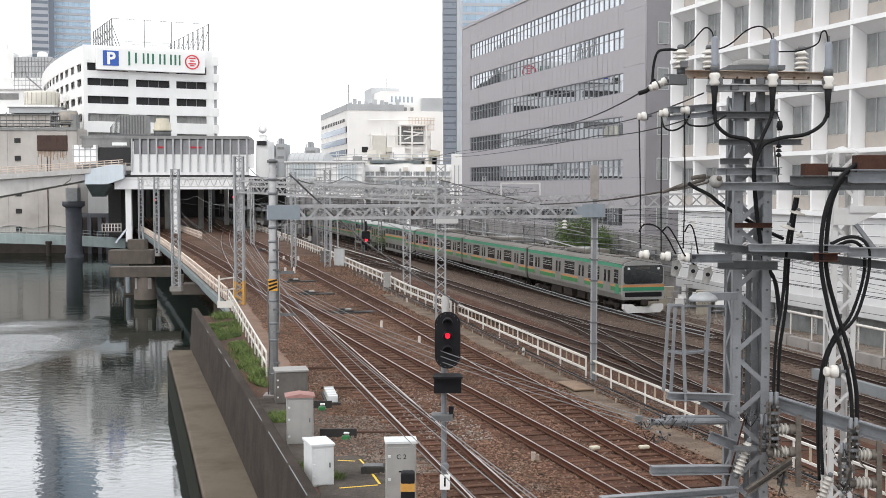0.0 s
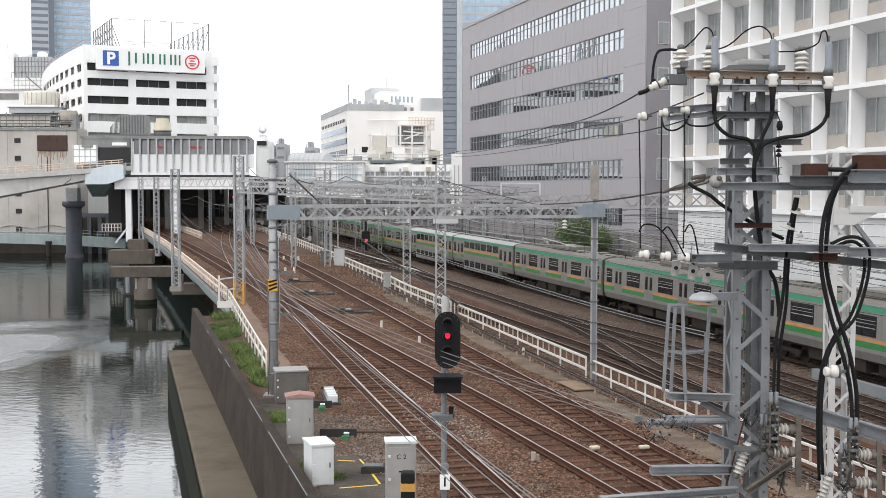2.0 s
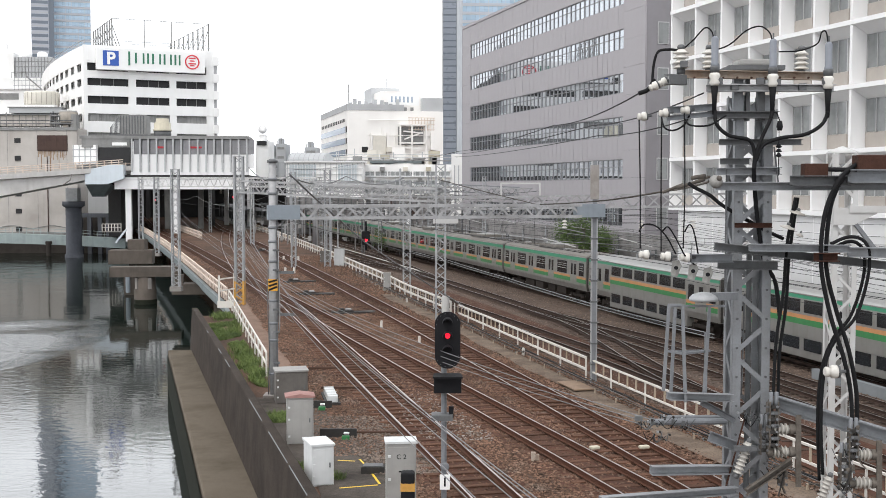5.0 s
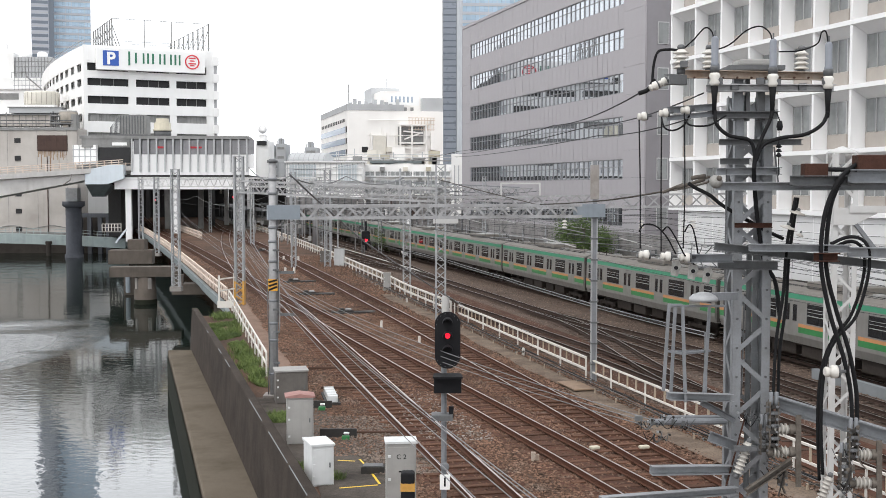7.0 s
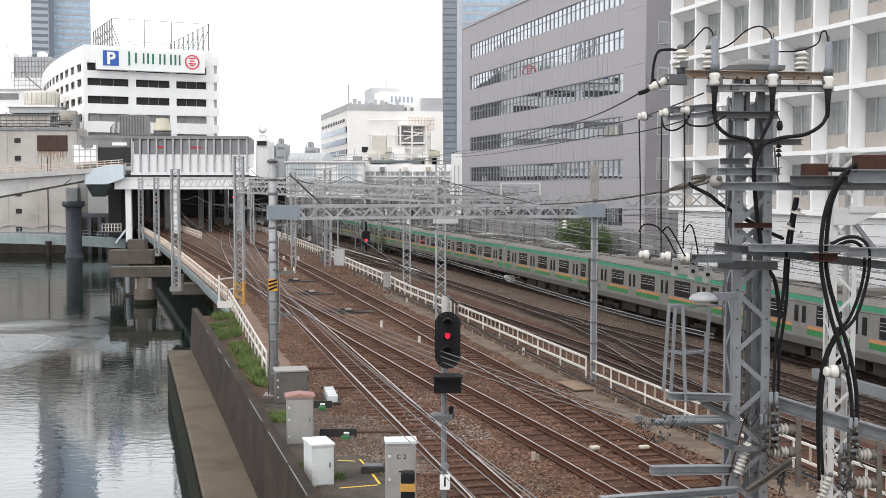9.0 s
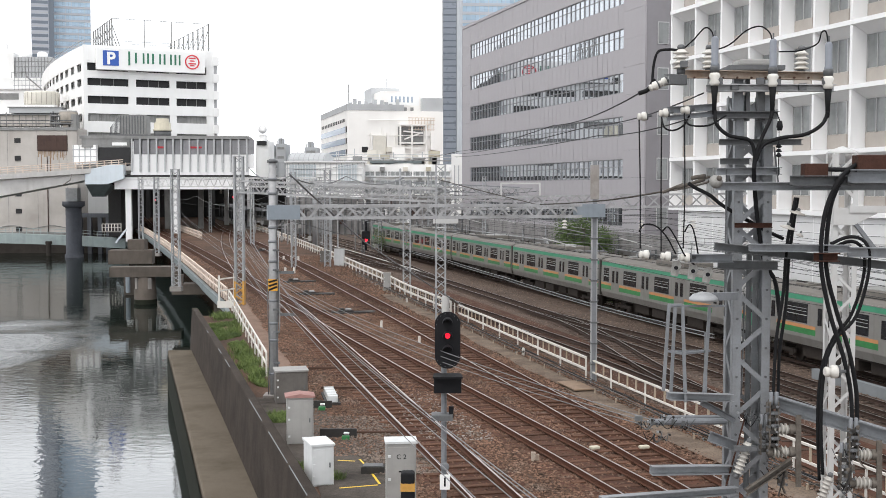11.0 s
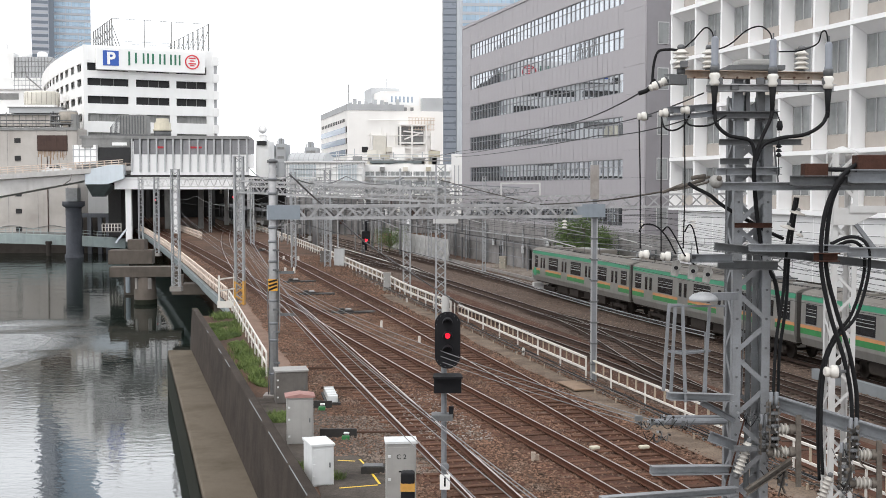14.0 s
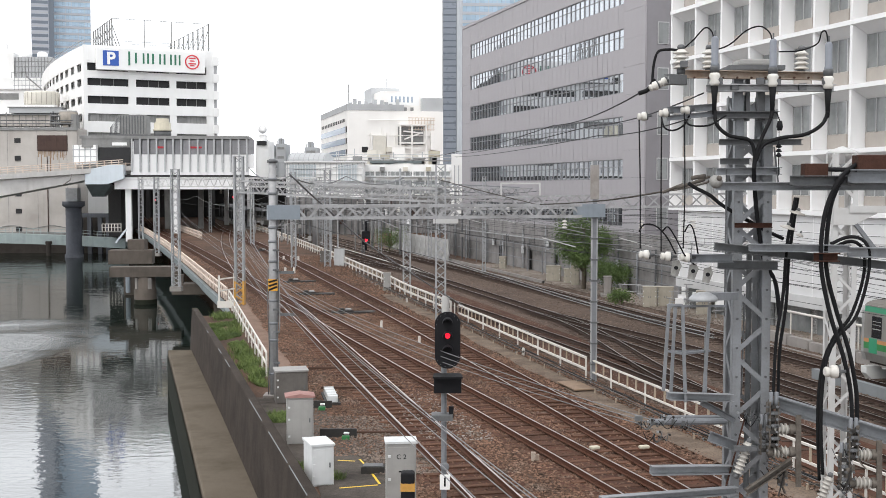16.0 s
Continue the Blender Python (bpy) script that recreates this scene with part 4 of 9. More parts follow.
part("pole_top", box(B(), 0, 0, 7.15, 0.3, 0.3, 1.3), M["drum_sleeve"], pole2, "grey-buff sleeve at the pole top")
for k in range(17):
    part("step_bolt", beam(B(), (-0.19, -0.02, 0.5 + 0.4 * k), (0.19, -0.02, 0.5 + 0.4 * k), 0.03, 0.03), M["galv_dark"], pole2)
    if k % 2:
        part("band", box(B(), 0, 0, 0.42 + 0.4 * k, 0.25, 0.26, 0.06), M["galv_dark"], pole2)
part("foot", box(B(), 0, 0, -0.3, 0.6, 0.6, 0.4), M["oldconc"], pole2)
sp_ = thing("signal_post", "dark signal post with a small red light", "signal", pose(-9.55, 143, -0.6))
part("post", rod(B(), (0, 0, 0), (0, 0, 3.6), 0.12), M["blackpaint"], sp_)
part("head", box(B(), 0, -0.2, 0.7, 1.0, 0.3, 1.7, bev=0.1), M["blackpaint"], sp_)
part("lens", rod(B(), (0.05, -0.36, 1.25), (0.05, -0.42, 1.25), 0.2, 14), M["red_lamp"], sp_, "red light")
sp2 = thing("signal_post", "slim signal post with a red light at the covered tracks", "signal", pose(-29.8, 165, -0.4))
part("post", rod(B(), (0, 0, 0), (0, 0, 7.4), 0.1), M["galv_dark"], sp2)
part("head", box(B(), 0, -0.1, 5.6, 0.7, 0.25, 1.7, bev=0.08), M["blackpaint"], sp2)
part("lens", rod(B(), (0, -0.23, 6.2), (0, -0.3, 6.2), 0.22, 14), M["red_lamp"], sp2, "red light")
sp3 = thing("signal_post", "slim signal post with a red light at the covered tracks", "signal", pose(-41.3, 166, -0.4))
part("post", rod(B(), (0, 0, 0), (0, 0, 7.4), 0.1), M["galv_dark"], sp3)
part("head", box(B(), 0, -0.1, 5.2, 0.6, 0.25, 1.6, bev=0.08), M["blackpaint"], sp3)
part("lens", rod(B(), (0, -0.23, 5.8), (0, -0.3, 5.8), 0.16, 14), M["red_lamp"], sp3, "red light")


# ---- wires ----
def wire(pts, r, mat="wire", sag=0.0, label="grey overhead wire above the tracks", n=12, group="overhead wires"):
    """A wire hung through points, sagging between each two."""
    path = []
    for a, b in zip(pts, pts[1:]):
        a, b = Vector(a), Vector(b)
        for k in range(n):
            u = k / n
            path.append(a.lerp(b, u) - Vector((0, 0, 4 * sag * u * (1 - u))))
    path.append(Vector(pts[-1]))
    return single("overhead_wire", tube(B(), path, r, 5), M[mat], label, "wire", group)


def catenary(line, z, y0, y1, span=45.0, label="contact wire with messenger and droppers"):
    c = thing("catenary_line", label, "catenary", group="catenary lines")
    ys = np.arange(y0, y1, 2.5)
    zm = lambda y: z + 0.35 + 0.75 * (2 * abs((y / span) % 1.0 - 0.5)) ** 2
    part("contact_wire", tube(B(), [(line(y), y, z) for y in ys], 0.012, 4), M["wire_dark"], c)
    part("messenger_wire", tube(B(), [(line(y), y, zm(y)) for y in ys], 0.014, 4), M["wire"], c)
    for y in ys[::2]:
        part("dropper", beam(B(), (line(y), y, z), (line(y), y, zm(y)), 0.012, 0.012), M["wire_dark"], c)


for off in (-9.6, -5.6, -2.9, 0.0):
    catenary(lambda y, o=off: jr(y, o), JR_Z + 5.1, 22, 230)
catenary(track_a, 5.15, 36, 200)
catenary(track_c, 5.15, 36, 200)
# insulator sets under the gantries of the main line
for gy in (62, 104, 145):
    for off in (-9.6, -5.6, -2.9, 0.0):
        ih = thing("hanger_insulator", "white disc insulators holding a catenary wire", "insulator", pose(jr(gy, off), gy, JR_Z + 6.2), group="hanger insulators")
        for k in range(3):
            part("disc", lathe(B(), [(0.05, 0.16 * k), (0.15, 0.03 + 0.16 * k), (0.13, 0.08 + 0.16 * k), (0.05, 0.12 + 0.16 * k)], None, 10), M["porcelain"], ih)
        part("steady_arm", beam(B(), (-1.2, 0, -0.5), (0.6, 0, -1.0), 0.05, 0.05), M["whitesteel"], ih)
# low feeder wires from the pole to the near tower and past the eye
wire([(-12.492, 72, 3.923), (-5.577, 41, 3.822), (2.930, 16.2, 3.922)], 0.008, sag=0.25)
wire([(-12.424, 72, 3.676), (-5.538, 41, 3.701), (2.915, 16.2, 3.874)], 0.008, sag=0.3)
wire([(-12.285, 72, 3.393), (-5.478, 41, 3.580), (2.947, 16.2, 3.809)], 0.008, sag=0.35)
wire([(-12.483, 72, 4.876), (-5.620, 41, 3.519), (1.135, 13, 3.606)], 0.0085, sag=0.15)
wire([(-12.380, 72, 4.629), (-5.540, 41, 3.398), (1.071, 13, 3.606)], 0.0085, sag=0.15)
wire([(-12.348, 72, 4.276), (-5.480, 41, 3.297), (0.871, 13.4, 3.496)], 0.008, sag=0.15)
wire([(-12.843, 72, 4.099), (-5.723, 41, 3.216), (0.452, 13.8, 3.385)], 0.008, sag=0.12)
wire([(-12.917, 72, 3.817), (-5.784, 41, 3.054), (0.349, 13.8, 3.385)], 0.0075, sag=0.12)
wire([(-33.154, 140, 5.285), (-12.852, 72, 3.216), (-5.725, 41, 2.912)], 0.011, sag=0.3)
wire([(-33.161, 140, 4.737), (-12.683, 72, 2.331), (-5.606, 41, 2.609)], 0.011, sag=0.3)
wire([(-31.796, 140, 4.258), (-12.156, 72, 2.048), (-5.325, 41, 2.366)], 0.011, sag=0.3)
# cables strung low on stakes beside the train's track
for dz, mt_ in ((0.0, "galv_light"), (0.1, "wire_dark"), (0.2, "galv_light")):
    wire([(jr(132, -2.2), 132, -0.25 + dz), (jr(117, -2.2), 117, -0.3 + dz), (jr(98, -2.2), 98, -0.6 + dz), (jr(78.5, -2.2), 78.5, -0.9 + dz), (jr(61, -2.2), 61, -0.8 + dz)], 0.026, mt_, 0.04, "pale cable strung low beside the main line" if mt_ == "galv_light" else "dark cable strung low beside the main line")
# guy cable from the pole head down to the fence
wire([(-5.449, 41, 7.680), (-3.416, 52, 4.655), (1.493, 66, 0.200)], 0.035, label="thick grey guy cable from a pole head", sag=0.05)
# twin feeder cables hanging between the masts and the near tower
for dz in (0, 0.07):
    wire([(-0.250, 64, 7.637), (3.574, 44, 6.555), (4.321, 32, 6.825), (4.260, 22, 7.136), (3.799, 16.5, 7.281 + dz)], 0.02, "clamp_brown", sag=0.02)
    wire([(-12.099, 72, 8.429), (-8.241, 62, 7.805), (-6.724, 80, 7.981), (-2.805, 82, 7.840 + dz)], 0.035, "galv_light", sag=0.5)
wire([(2.645, 15.7, 8.467), (2.580, 27, 8.646), (0.875, 64, 9.196)], 0.011, "wire_dark", sag=0.1)
wire([(3.568, 15.9, 8.491), (3.501, 27, 8.646), (0.875, 64, 9.041)], 0.011, "wire_dark", sag=0.1)
wire([(3.687, 15.9, 8.252), (3.635, 27, 8.410), (0.656, 64, 8.885)], 0.011, "wire_dark", sag=0.1)
wire([(0.875, 64, 9.196), (-7.736, 110, 9.560), (-20.635, 160, 9.698)], 0.014, "wire_dark", sag=0.3)
for k in range(5):
    wire([(20.5 + 0.5 * k, 24, 3.5 + 0.42 * k), (9.5 + 0.4 * k, 64, 3.9 + 0.45 * k), (-4.0, 108, 4.2 + 0.5 * k)], 0.01, "wire_dark", sag=0.5)
for k in range(4):
    wire([(8.5 + 0.9 * k, 62.5, 3.3 + 0.7 * k), (18.5 + k, 30, 2.9 + 0.6 * k)], 0.01, "wire_dark", sag=0.35)

# deeper into the yard: more portal frames with hanging insulators
for y, xl, xr, z in ((172, jr(172, -17), jr(172, 6), 7.0), (192, jr(192, -20), jr(192, 6), 7.6)):
    gantry((xl, y, z), (xr, y - 3, z), 0.45, 0.8, GB, "galv", 0.9)
    for x in (xl, (xl + xr) / 2, xr):
        mast(x, y - 1, -1.5, z + random.uniform(0.6, 1.8), 0.42, LM)
    for k in range(7):
        ih = thing("hanger_insulator", "white disc insulators under a gantry", "insulator", pose(xl + (xr - xl) * (k + 0.5) / 7, y - 1.5, z - 1.4), group="hanger insulators")
        for q in range(3):
            part("disc", lathe(B(), [(0.05, 0.18 * q), (0.2, 0.03 + 0.18 * q), (0.17, 0.09 + 0.18 * q), (0.05, 0.14 + 0.18 * q)], None, 8), M["porcelain"], ih)
for k, (x, y, w) in enumerate(((-9.8, 160, 0.2), (-1.9, 150, 0.17), (-5.4, 146, 0.17), (1.6, 148, 0.16), (-16.5, 150, 0.22), (-19, 170, 0.25))):
    p = thing("steel_pole", "slim grey steel pole in the yard", "pole", pose(x, y, -1.5), group="slim poles")
    part("shaft", lathe(B(), [(w, 0), (w * 0.8, 9.0 + (k % 3)), (0.02, 9.1 + (k % 3))], None, 10), M["galv_light"], p)
    part("arm", beam(B(), (-1.2, 0, 7.4), (1.2, 0, 7.4), 0.1, 0.1), M["galv_light"], p)
    part("bracket", beam(B(), (0, 0, 6.5), (1.1, 0, 7.3), 0.06, 0.06), M["galv_dark"], p)
for k in range(8):
    a, b = 0.9 * k, 0.35 * k
    wire([(jr(96, -12 + 2 * k), 96, 5.9 + b % 1.1), (jr(150, -11 + 1.9 * k), 150, 6.6 + b % 0.9), (jr(215, -11 + 1.8 * k), 215, 7.0)], 0.018, "wire_dark", sag=0.5)
# head-span wires across the main line
for y, z in ((75, 5.1), (88, 4.9), (112, 5.2), (132, 5.4)):
    wire([(jr(y, -14), y, z + 0.5), (jr(y, 7), y + 1, z + 0.8)], 0.012, "wire_dark", sag=0.45)
    wire([(jr(y, -14), y, z), (jr(y, 7), y + 1, z + 0.2)], 0.012, "wire_dark", sag=0.1)
for k in range(9):
    wire([(27 - 0.6 * k, 22 + k, 2.0 + 0.55 * k), (jr(66, 4.5 - 1.1 * k), 66, 2.6 + 0.42 * k), (jr(110, 4.5 - 1.2 * k), 110, 3.1 + 0.4 * k)], 0.009, "wire_dark", sag=0.5)
# ---- buildings ----
M["grey_panel"] = material("grey_metal_panel", (0.335, 0.32, 0.335), 0.6, 0.1, vary=0.08, scale=0.3, streak=0.15, objvar=0.10, dark=(0.32, 0.31, 0.32))
M["grey_joint"] = material("panel_joint_grey", (0.13, 0.13, 0.135), 0.8, vary=0.1)
M["bldg_white"] = material("white_tile_wall", (0.84, 0.84, 0.83), 0.6, vary=0.12, scale=0.2, streak=0.18, dark=(0.56, 0.55, 0.52))
M["bldg_white2"] = material("white_fin_paint", (0.77, 0.77, 0.775), 0.6, vary=0.08, scale=0.3, streak=0.15, objvar=0.08, dark=(0.6, 0.59, 0.57))
M["spandrel_beige"] = material("beige_spandrel", (0.40, 0.365, 0.33), 0.7, vary=0.15, scale=0.6, streak=0.2, objvar=0.2)
M["glass"] = window_mirror("mirror_window_glass", (0.52, 0.55, 0.585))
M["glass_curtain"] = material("window_with_curtain", (0.30, 0.31, 0.31), 0.12, vary=0.4, scale=0.5, streak=0.5, objvar=0.5, dark=(0.12, 0.13, 0.13))
M["glass_blue"] = material("blue_curtain_wall", (0.40, 0.535, 0.66), 0.1, 0.1, vary=0.2, scale=0.04, island=0.5, dark=(0.22, 0.31, 0.40))
M["louvre_grey"] = material("grey_louvre", (0.30, 0.30, 0.29), 0.8, vary=0.3, scale=0.8, streak=0.3)
M["bluewin_pale"] = material("pale_glass_block", (0.58, 0.63, 0.66), 0.25, vary=0.2, scale=0.6, objvar=0.3, streak=0.2)
M["tower_mid"] = material("blue_grey_glazed_band", (0.25, 0.28, 0.325), 0.3, 0.1, vary=0.15, scale=0.05, objvar=0.3)
M["tower_pale"] = material("lavender_grey_tower", (0.40, 0.42, 0.47), 0.35, 0.1, vary=0.12, scale=0.05, objvar=0.15)
M["tower_blue"] = material("bluegrey_tower", (0.16, 0.19, 0.23), 0.35, 0.2, vary=0.15, scale=0.05, island=0.3)
M["frame_alu"] = material("aluminium_frame", (0.46, 0.46, 0.46), 0.45, 0.4, vary=0.1)
M["frame_dark"] = material("grey_window_frame", (0.24, 0.24, 0.25), 0.5, 0.3, vary=0.1)
# near-black paints shade inside openings; also dark windows and a dark sign
M["opening"] = material("opening_shade_sign_black", (0.03, 0.03, 0.031), 0.9, vary=0.2)
M["sign_white"] = material("sign_white", (0.85, 0.85, 0.84), 0.5, vary=0.04, scale=0.2)
M["sign_blue"] = material("sign_blue", (0.03, 0.10, 0.42), 0.5, vary=0.05)
M["sign_green"] = material("sign_green", (0.03, 0.17, 0.10), 0.5, vary=0.05)
M["sign_red"] = material("sign_red", (0.62, 0.03, 0.05), 0.5, vary=0.05)
M["brown_shutter"] = material("rusty_brown_shutter", (0.065, 0.036, 0.028), 0.8, vary=0.3, scale=0.8, streak=0.5)
M["cream"] = material("cream_paint", (0.50, 0.46, 0.36), 0.6, vary=0.15, scale=0.8, streak=0.3)
M["equip"] = material("roof_equipment_grey", (0.24, 0.24, 0.235), 0.75, vary=0.3, scale=0.6, streak=0.3)
M["conc_left"] = material("stained_render", (0.50, 0.47, 0.44), 0.95, vary=0.25, scale=0.15, grain=0.1, grain_scale=8, streak=0.4, dark=(0.27, 0.24, 0.215))
M["pale_blue"] = material("pale_blue_steel", (0.60, 0.66, 0.71), 0.5, vary=0.12, scale=0.4, streak=0.2)
M["pinkrail"] = material("faded_pink_rail", (0.66, 0.55, 0.47), 0.7, vary=0.2, scale=1.0, streak=0.2)
M["dark_pillar"] = material("dark_steel_pillar", (0.07, 0.075, 0.09), 0.6, vary=0.25, scale=0.8, streak=0.4)
# near-black paints in the shade under the station deck and the car park
M["underside_shade"] = material("underside_shade_black", (0.034, 0.033, 0.033), 0.9, vary=0.2)
M["far_grey"] = material("far_block_grey", (0.50, 0.51, 0.52), 0.8, vary=0.15, scale=0.1, streak=0.2, objvar=0.4)
M["lumine"] = material("cream_white_wall", (0.86, 0.84, 0.81), 0.7, vary=0.08, scale=0.1, streak=0.12)
M["bluewin"] = material("blue_window_band", (0.34, 0.42, 0.52), 0.15, vary=0.15, scale=0.2, objvar=0.2)


M["cream_pale"] = material("pale_cream_paint", (0.66, 0.63, 0.56), 0.6, vary=0.12, scale=0.5, streak=0.3)
M["drum_beige"] = material("weathered_beige", (0.33, 0.30, 0.26), 0.8, vary=0.3, scale=1.0, streak=0.4)
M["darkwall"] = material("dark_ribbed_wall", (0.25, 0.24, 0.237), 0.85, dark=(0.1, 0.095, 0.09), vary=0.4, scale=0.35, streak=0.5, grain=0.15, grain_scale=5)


def annulus(bm, r0, r1, d, m, n=36):
    """A flat ring d thick."""
    rows = []
    for k in range(n + 1):
        a = 2 * math.pi * k / n
        c, s = math.cos(a), math.sin(a)
        rows.append([m @ Vector((r * c, r * s, z)) for r, z in ((r0, 0), (r0, d), (r1, d), (r1, 0), (r0, 0))])
    return strip(bm, rows)


def slab(name, parent, mat, x0, x1, y0, y1, z0, z1, label="", bev=0.0):
    return part(name, box(B(), (x0 + x1) / 2, (y0 + y1) / 2, z0, x1 - x0, y1 - y0, z1 - z0, bev=bev), M[mat], parent, label)


# grey department store along the line
store = thing("department_store", "long grey panelled department store with ribbon windows", "building", pose(2.5, 164.0, 0, 0, 0, -74.1))
L = 58.4
slab("core", store, "grey_joint", 0.1, L - 0.1, 0.45, 30, -2.5, 29.0)
BANDS = [(24.9, 26.8), (20.62, 22.55), (16.38, 18.3), (12.2, 14.1), (8.0, 9.95), (3.4, 5.3)]
U0, U1 = 3.6, 53.6
NP = 40
edges_z = [-2.5] + [z for b in BANDS[::-1] for z in b] + [29.4]
for k in range(0, len(edges_z), 2):
    z0, z1 = edges_z[k], edges_z[k + 1]
    n = 40
    w = (U1 - U0) / n
    me = mesh_of("cladding_panel", box(B(), 0, 0, 0, w - 0.045, 0.12, z1 - z0 - 0.02), M["grey_panel"])
    for i in range(n):
        piece("cladding_panel", me, store, pose(U0 + (i + 0.5) * w, 0.36, z0))
for x0, x1 in ((0, U0), (U1, L)):
    n = 12
    hgt = 31.9 / n
    me = mesh_of("cladding_panel", box(B(), 0, 0, 0, x1 - x0 - 0.02, 0.14, hgt - 0.02), M["grey_panel"])
    for i in range(n):
        piece("cladding_panel", me, store, pose((x0 + x1) / 2, 0.36, -2.5 + i * hgt))
pw = (U1 - U0) / NP
for bi, (z0, z1) in enumerate(BANDS):
    h = z1 - z0
    win = slab("window_band", store, "frame_dark", U0, U1, 0.44, 0.5, z0, z0 + 0.07)
    gm = mesh_of("pane", box(B(), 0, 0, 0, pw - 0.07, 0.03, h * 0.58), M["glass"])
    gt = mesh_of("pane", box(B(), 0, 0, 0, pw - 0.07, 0.03, h * 0.33), M["glass"])
    mm = mesh_of("mullion", box(B(), 0, 0, 0, 0.07, 0.10, h), M["frame_dark"])
    for i in range(NP):
        u = U0 + (i + 0.5) * pw
        piece("pane", gm, win, pose(u, 0.46, z0 + 0.06, random.uniform(-0.05, 0.05), 0, random.uniform(-0.06, 0.06)))
        piece("pane", gt, win, pose(u, 0.46, z0 + 0.1 + h * 0.58, random.uniform(-0.05, 0.05), 0, random.uniform(-0.06, 0.06)))
        piece("mullion", mm, win, pose(U0 + i * pw, 0.42, z0))
    part("transom", box(B(), (U0 + U1) / 2, 0.42, z0 + h * 0.6, U1 - U0, 0.08, 0.06), M["frame_dark"], win)
    part("transom", box(B(), (U0 + U1) / 2, 0.42, z1 - 0.07, U1 - U0, 0.08, 0.07), M["frame_dark"], win)
slab("parapet", store, "grey_panel", -0.05, L + 0.05, 0.2, 0.6, 29.4, 29.75)
# side wall painted darker than the front to carry its shade
slab("side_wall", store, "side_panel", L - 0.12, L + 0.02, 0.45, 30, -2.5, 29.4, "grey panelled side wall, toned down for shade")
sw = mesh_of("window", box(B(), 0, 0, 0, 0.12, 1.0, 1.9), M["glass_curtain"])
sf = mesh_of("frame", box(B(), 0, 0, -0.08, 0.08, 1.16, 2.06), M["frame_alu"])
for z0, z1 in BANDS:
    for y in (2.1, 6.5):
        piece("window", sw, store, pose(L + 0.03, y, z0))
        piece("frame", sf, store, pose(L + 0.025, y, z0))
for i in range(8):
    part("gutter_pipe", rod(B(), (-0.25, 0.4, -2 + 4 * i), (-0.25, 0.4, 1.9 + 4 * i), 0.12), M["grey_panel"], store)
slab("plant_room", store, "bldg_white", 8, 14, 8, 16, 29.0, 32.5, "white rooftop plant room")

# white office block with deep concrete fins
office = thing("office_block", "white office block with deep fins and recessed windows", "building", pose(16.3, 83.0, 0, 0, 0, -73.8))
OL = 52.0
FZ = [5.72 + 3.47 * k for k in range(0, 8)]
slab("core", office, "bldg_white", 0.02, OL, 1.0, 18, -2.5, FZ[-1])
NB = 15
bay = OL / NB
fin = mesh_of("fin", box(B(), 0, 0.5, 0, 0.2, 1.0, 3.17, bev=0.02), M["bldg_white2"])
sp = mesh_of("spandrel", box(B(), 0, 0.95, 0, 1.8, 0.1, 0.85), M["spandrel_beige"])
gl = mesh_of("window", box(B(), 0, 0.97, 0.87, 1.7, 0.05, 1.8), M["glass_curtain"])
fr = mesh_of("window_frame", box(box(box(B(), -0.86, 0.95, 0.85, 0.07, 0.1, 1.84), 0.86, 0.95, 0.85, 0.07, 0.1, 1.84), 0, 0.95, 0.85, 0.05, 0.1, 1.84), M["frame_alu"])
hood = B()
prism(hood, [(0.03, 3.18), (0.96, 3.18), (0.96, 2.68)], -bay / 2 + 0.11, bay / 2 - 0.11, "X")
HOOD = mesh_of("hood", hood, M["bldg_white2"])
for k, z in enumerate(FZ):
    slab("floor_slab", office, "bldg_white2", -0.12, OL + 0.1, -0.04, 1.0, z - 0.13, z + 0.13)
    if k == len(FZ) - 1:
        break
    for i in range(NB + 1):
        piece("fin", fin, office, pose(i * bay, 0, z + 0.15))
        if i < NB:
            piece("hood", HOOD, office, pose((i + 0.5) * bay, 0, z + 0.15))
            piece("spandrel", sp, office, pose((i + 0.30) * bay, 0, z + 0.15))
            w = piece("window", gl, office, pose((i + 0.30) * bay, 0, z + 0.15))
            piece("window_frame", fr, w)
slab("lower_wall", office, "white_lower", 0.9, OL, 0.2, 1.3, 0.9, 5.57, "plain white lower wall")
slab("concrete_band", office, "gallery", 0.85, OL, 0.1, 1.3, 0.2, 0.9, "weathered concrete band")
for i in range(22):
    slab("tile_joint", office, "bldg_white2", 1.2 + i * 2.3, 1.26 + i * 2.3, 0.185, 0.2, 0.9, 5.5)
for z in (2.8, 3.7, 4.6):
    slab("tile_joint", office, "bldg_white2", 0.95, OL - 0.05, 0.18, 0.2, z, z + 0.04)
slab("ground_floor", office, "equip", 0.6, OL, 1.0, 1.3, -2.5, 0.2)
for i in range(12):
    slab("shop_pane", office, "glass_curtain", 1.2 + i * 3.9, 4.4 + i * 3.9, 0.93, 0.99, -1.6, 0.15)

# parking building with the big roof sign
park = thing("parking_building", "white multi-storey car park with dark open decks and roof sign", "building", pose(-64.4, 209.5, 0, 0, 0, 25.9))
PW, PD = 23.4, 62.0
# solid core whose near-black paints the shade inside the open decks
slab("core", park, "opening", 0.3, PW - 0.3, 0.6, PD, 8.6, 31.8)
slab("base_wall", park, "bldg_white", 0, 5.4, 0, 0.7, -1, 8.6)
# columns in the painted shade colour, dark below the decks
for u_, v_ in ((22.6, 0.2), (22.6, 30), (22.6, 60), (1, 60)):
    slab("base_column", park, "underside_shade", u_, u_ + 0.8, v_, v_ + 0.8, -1, 8.6)
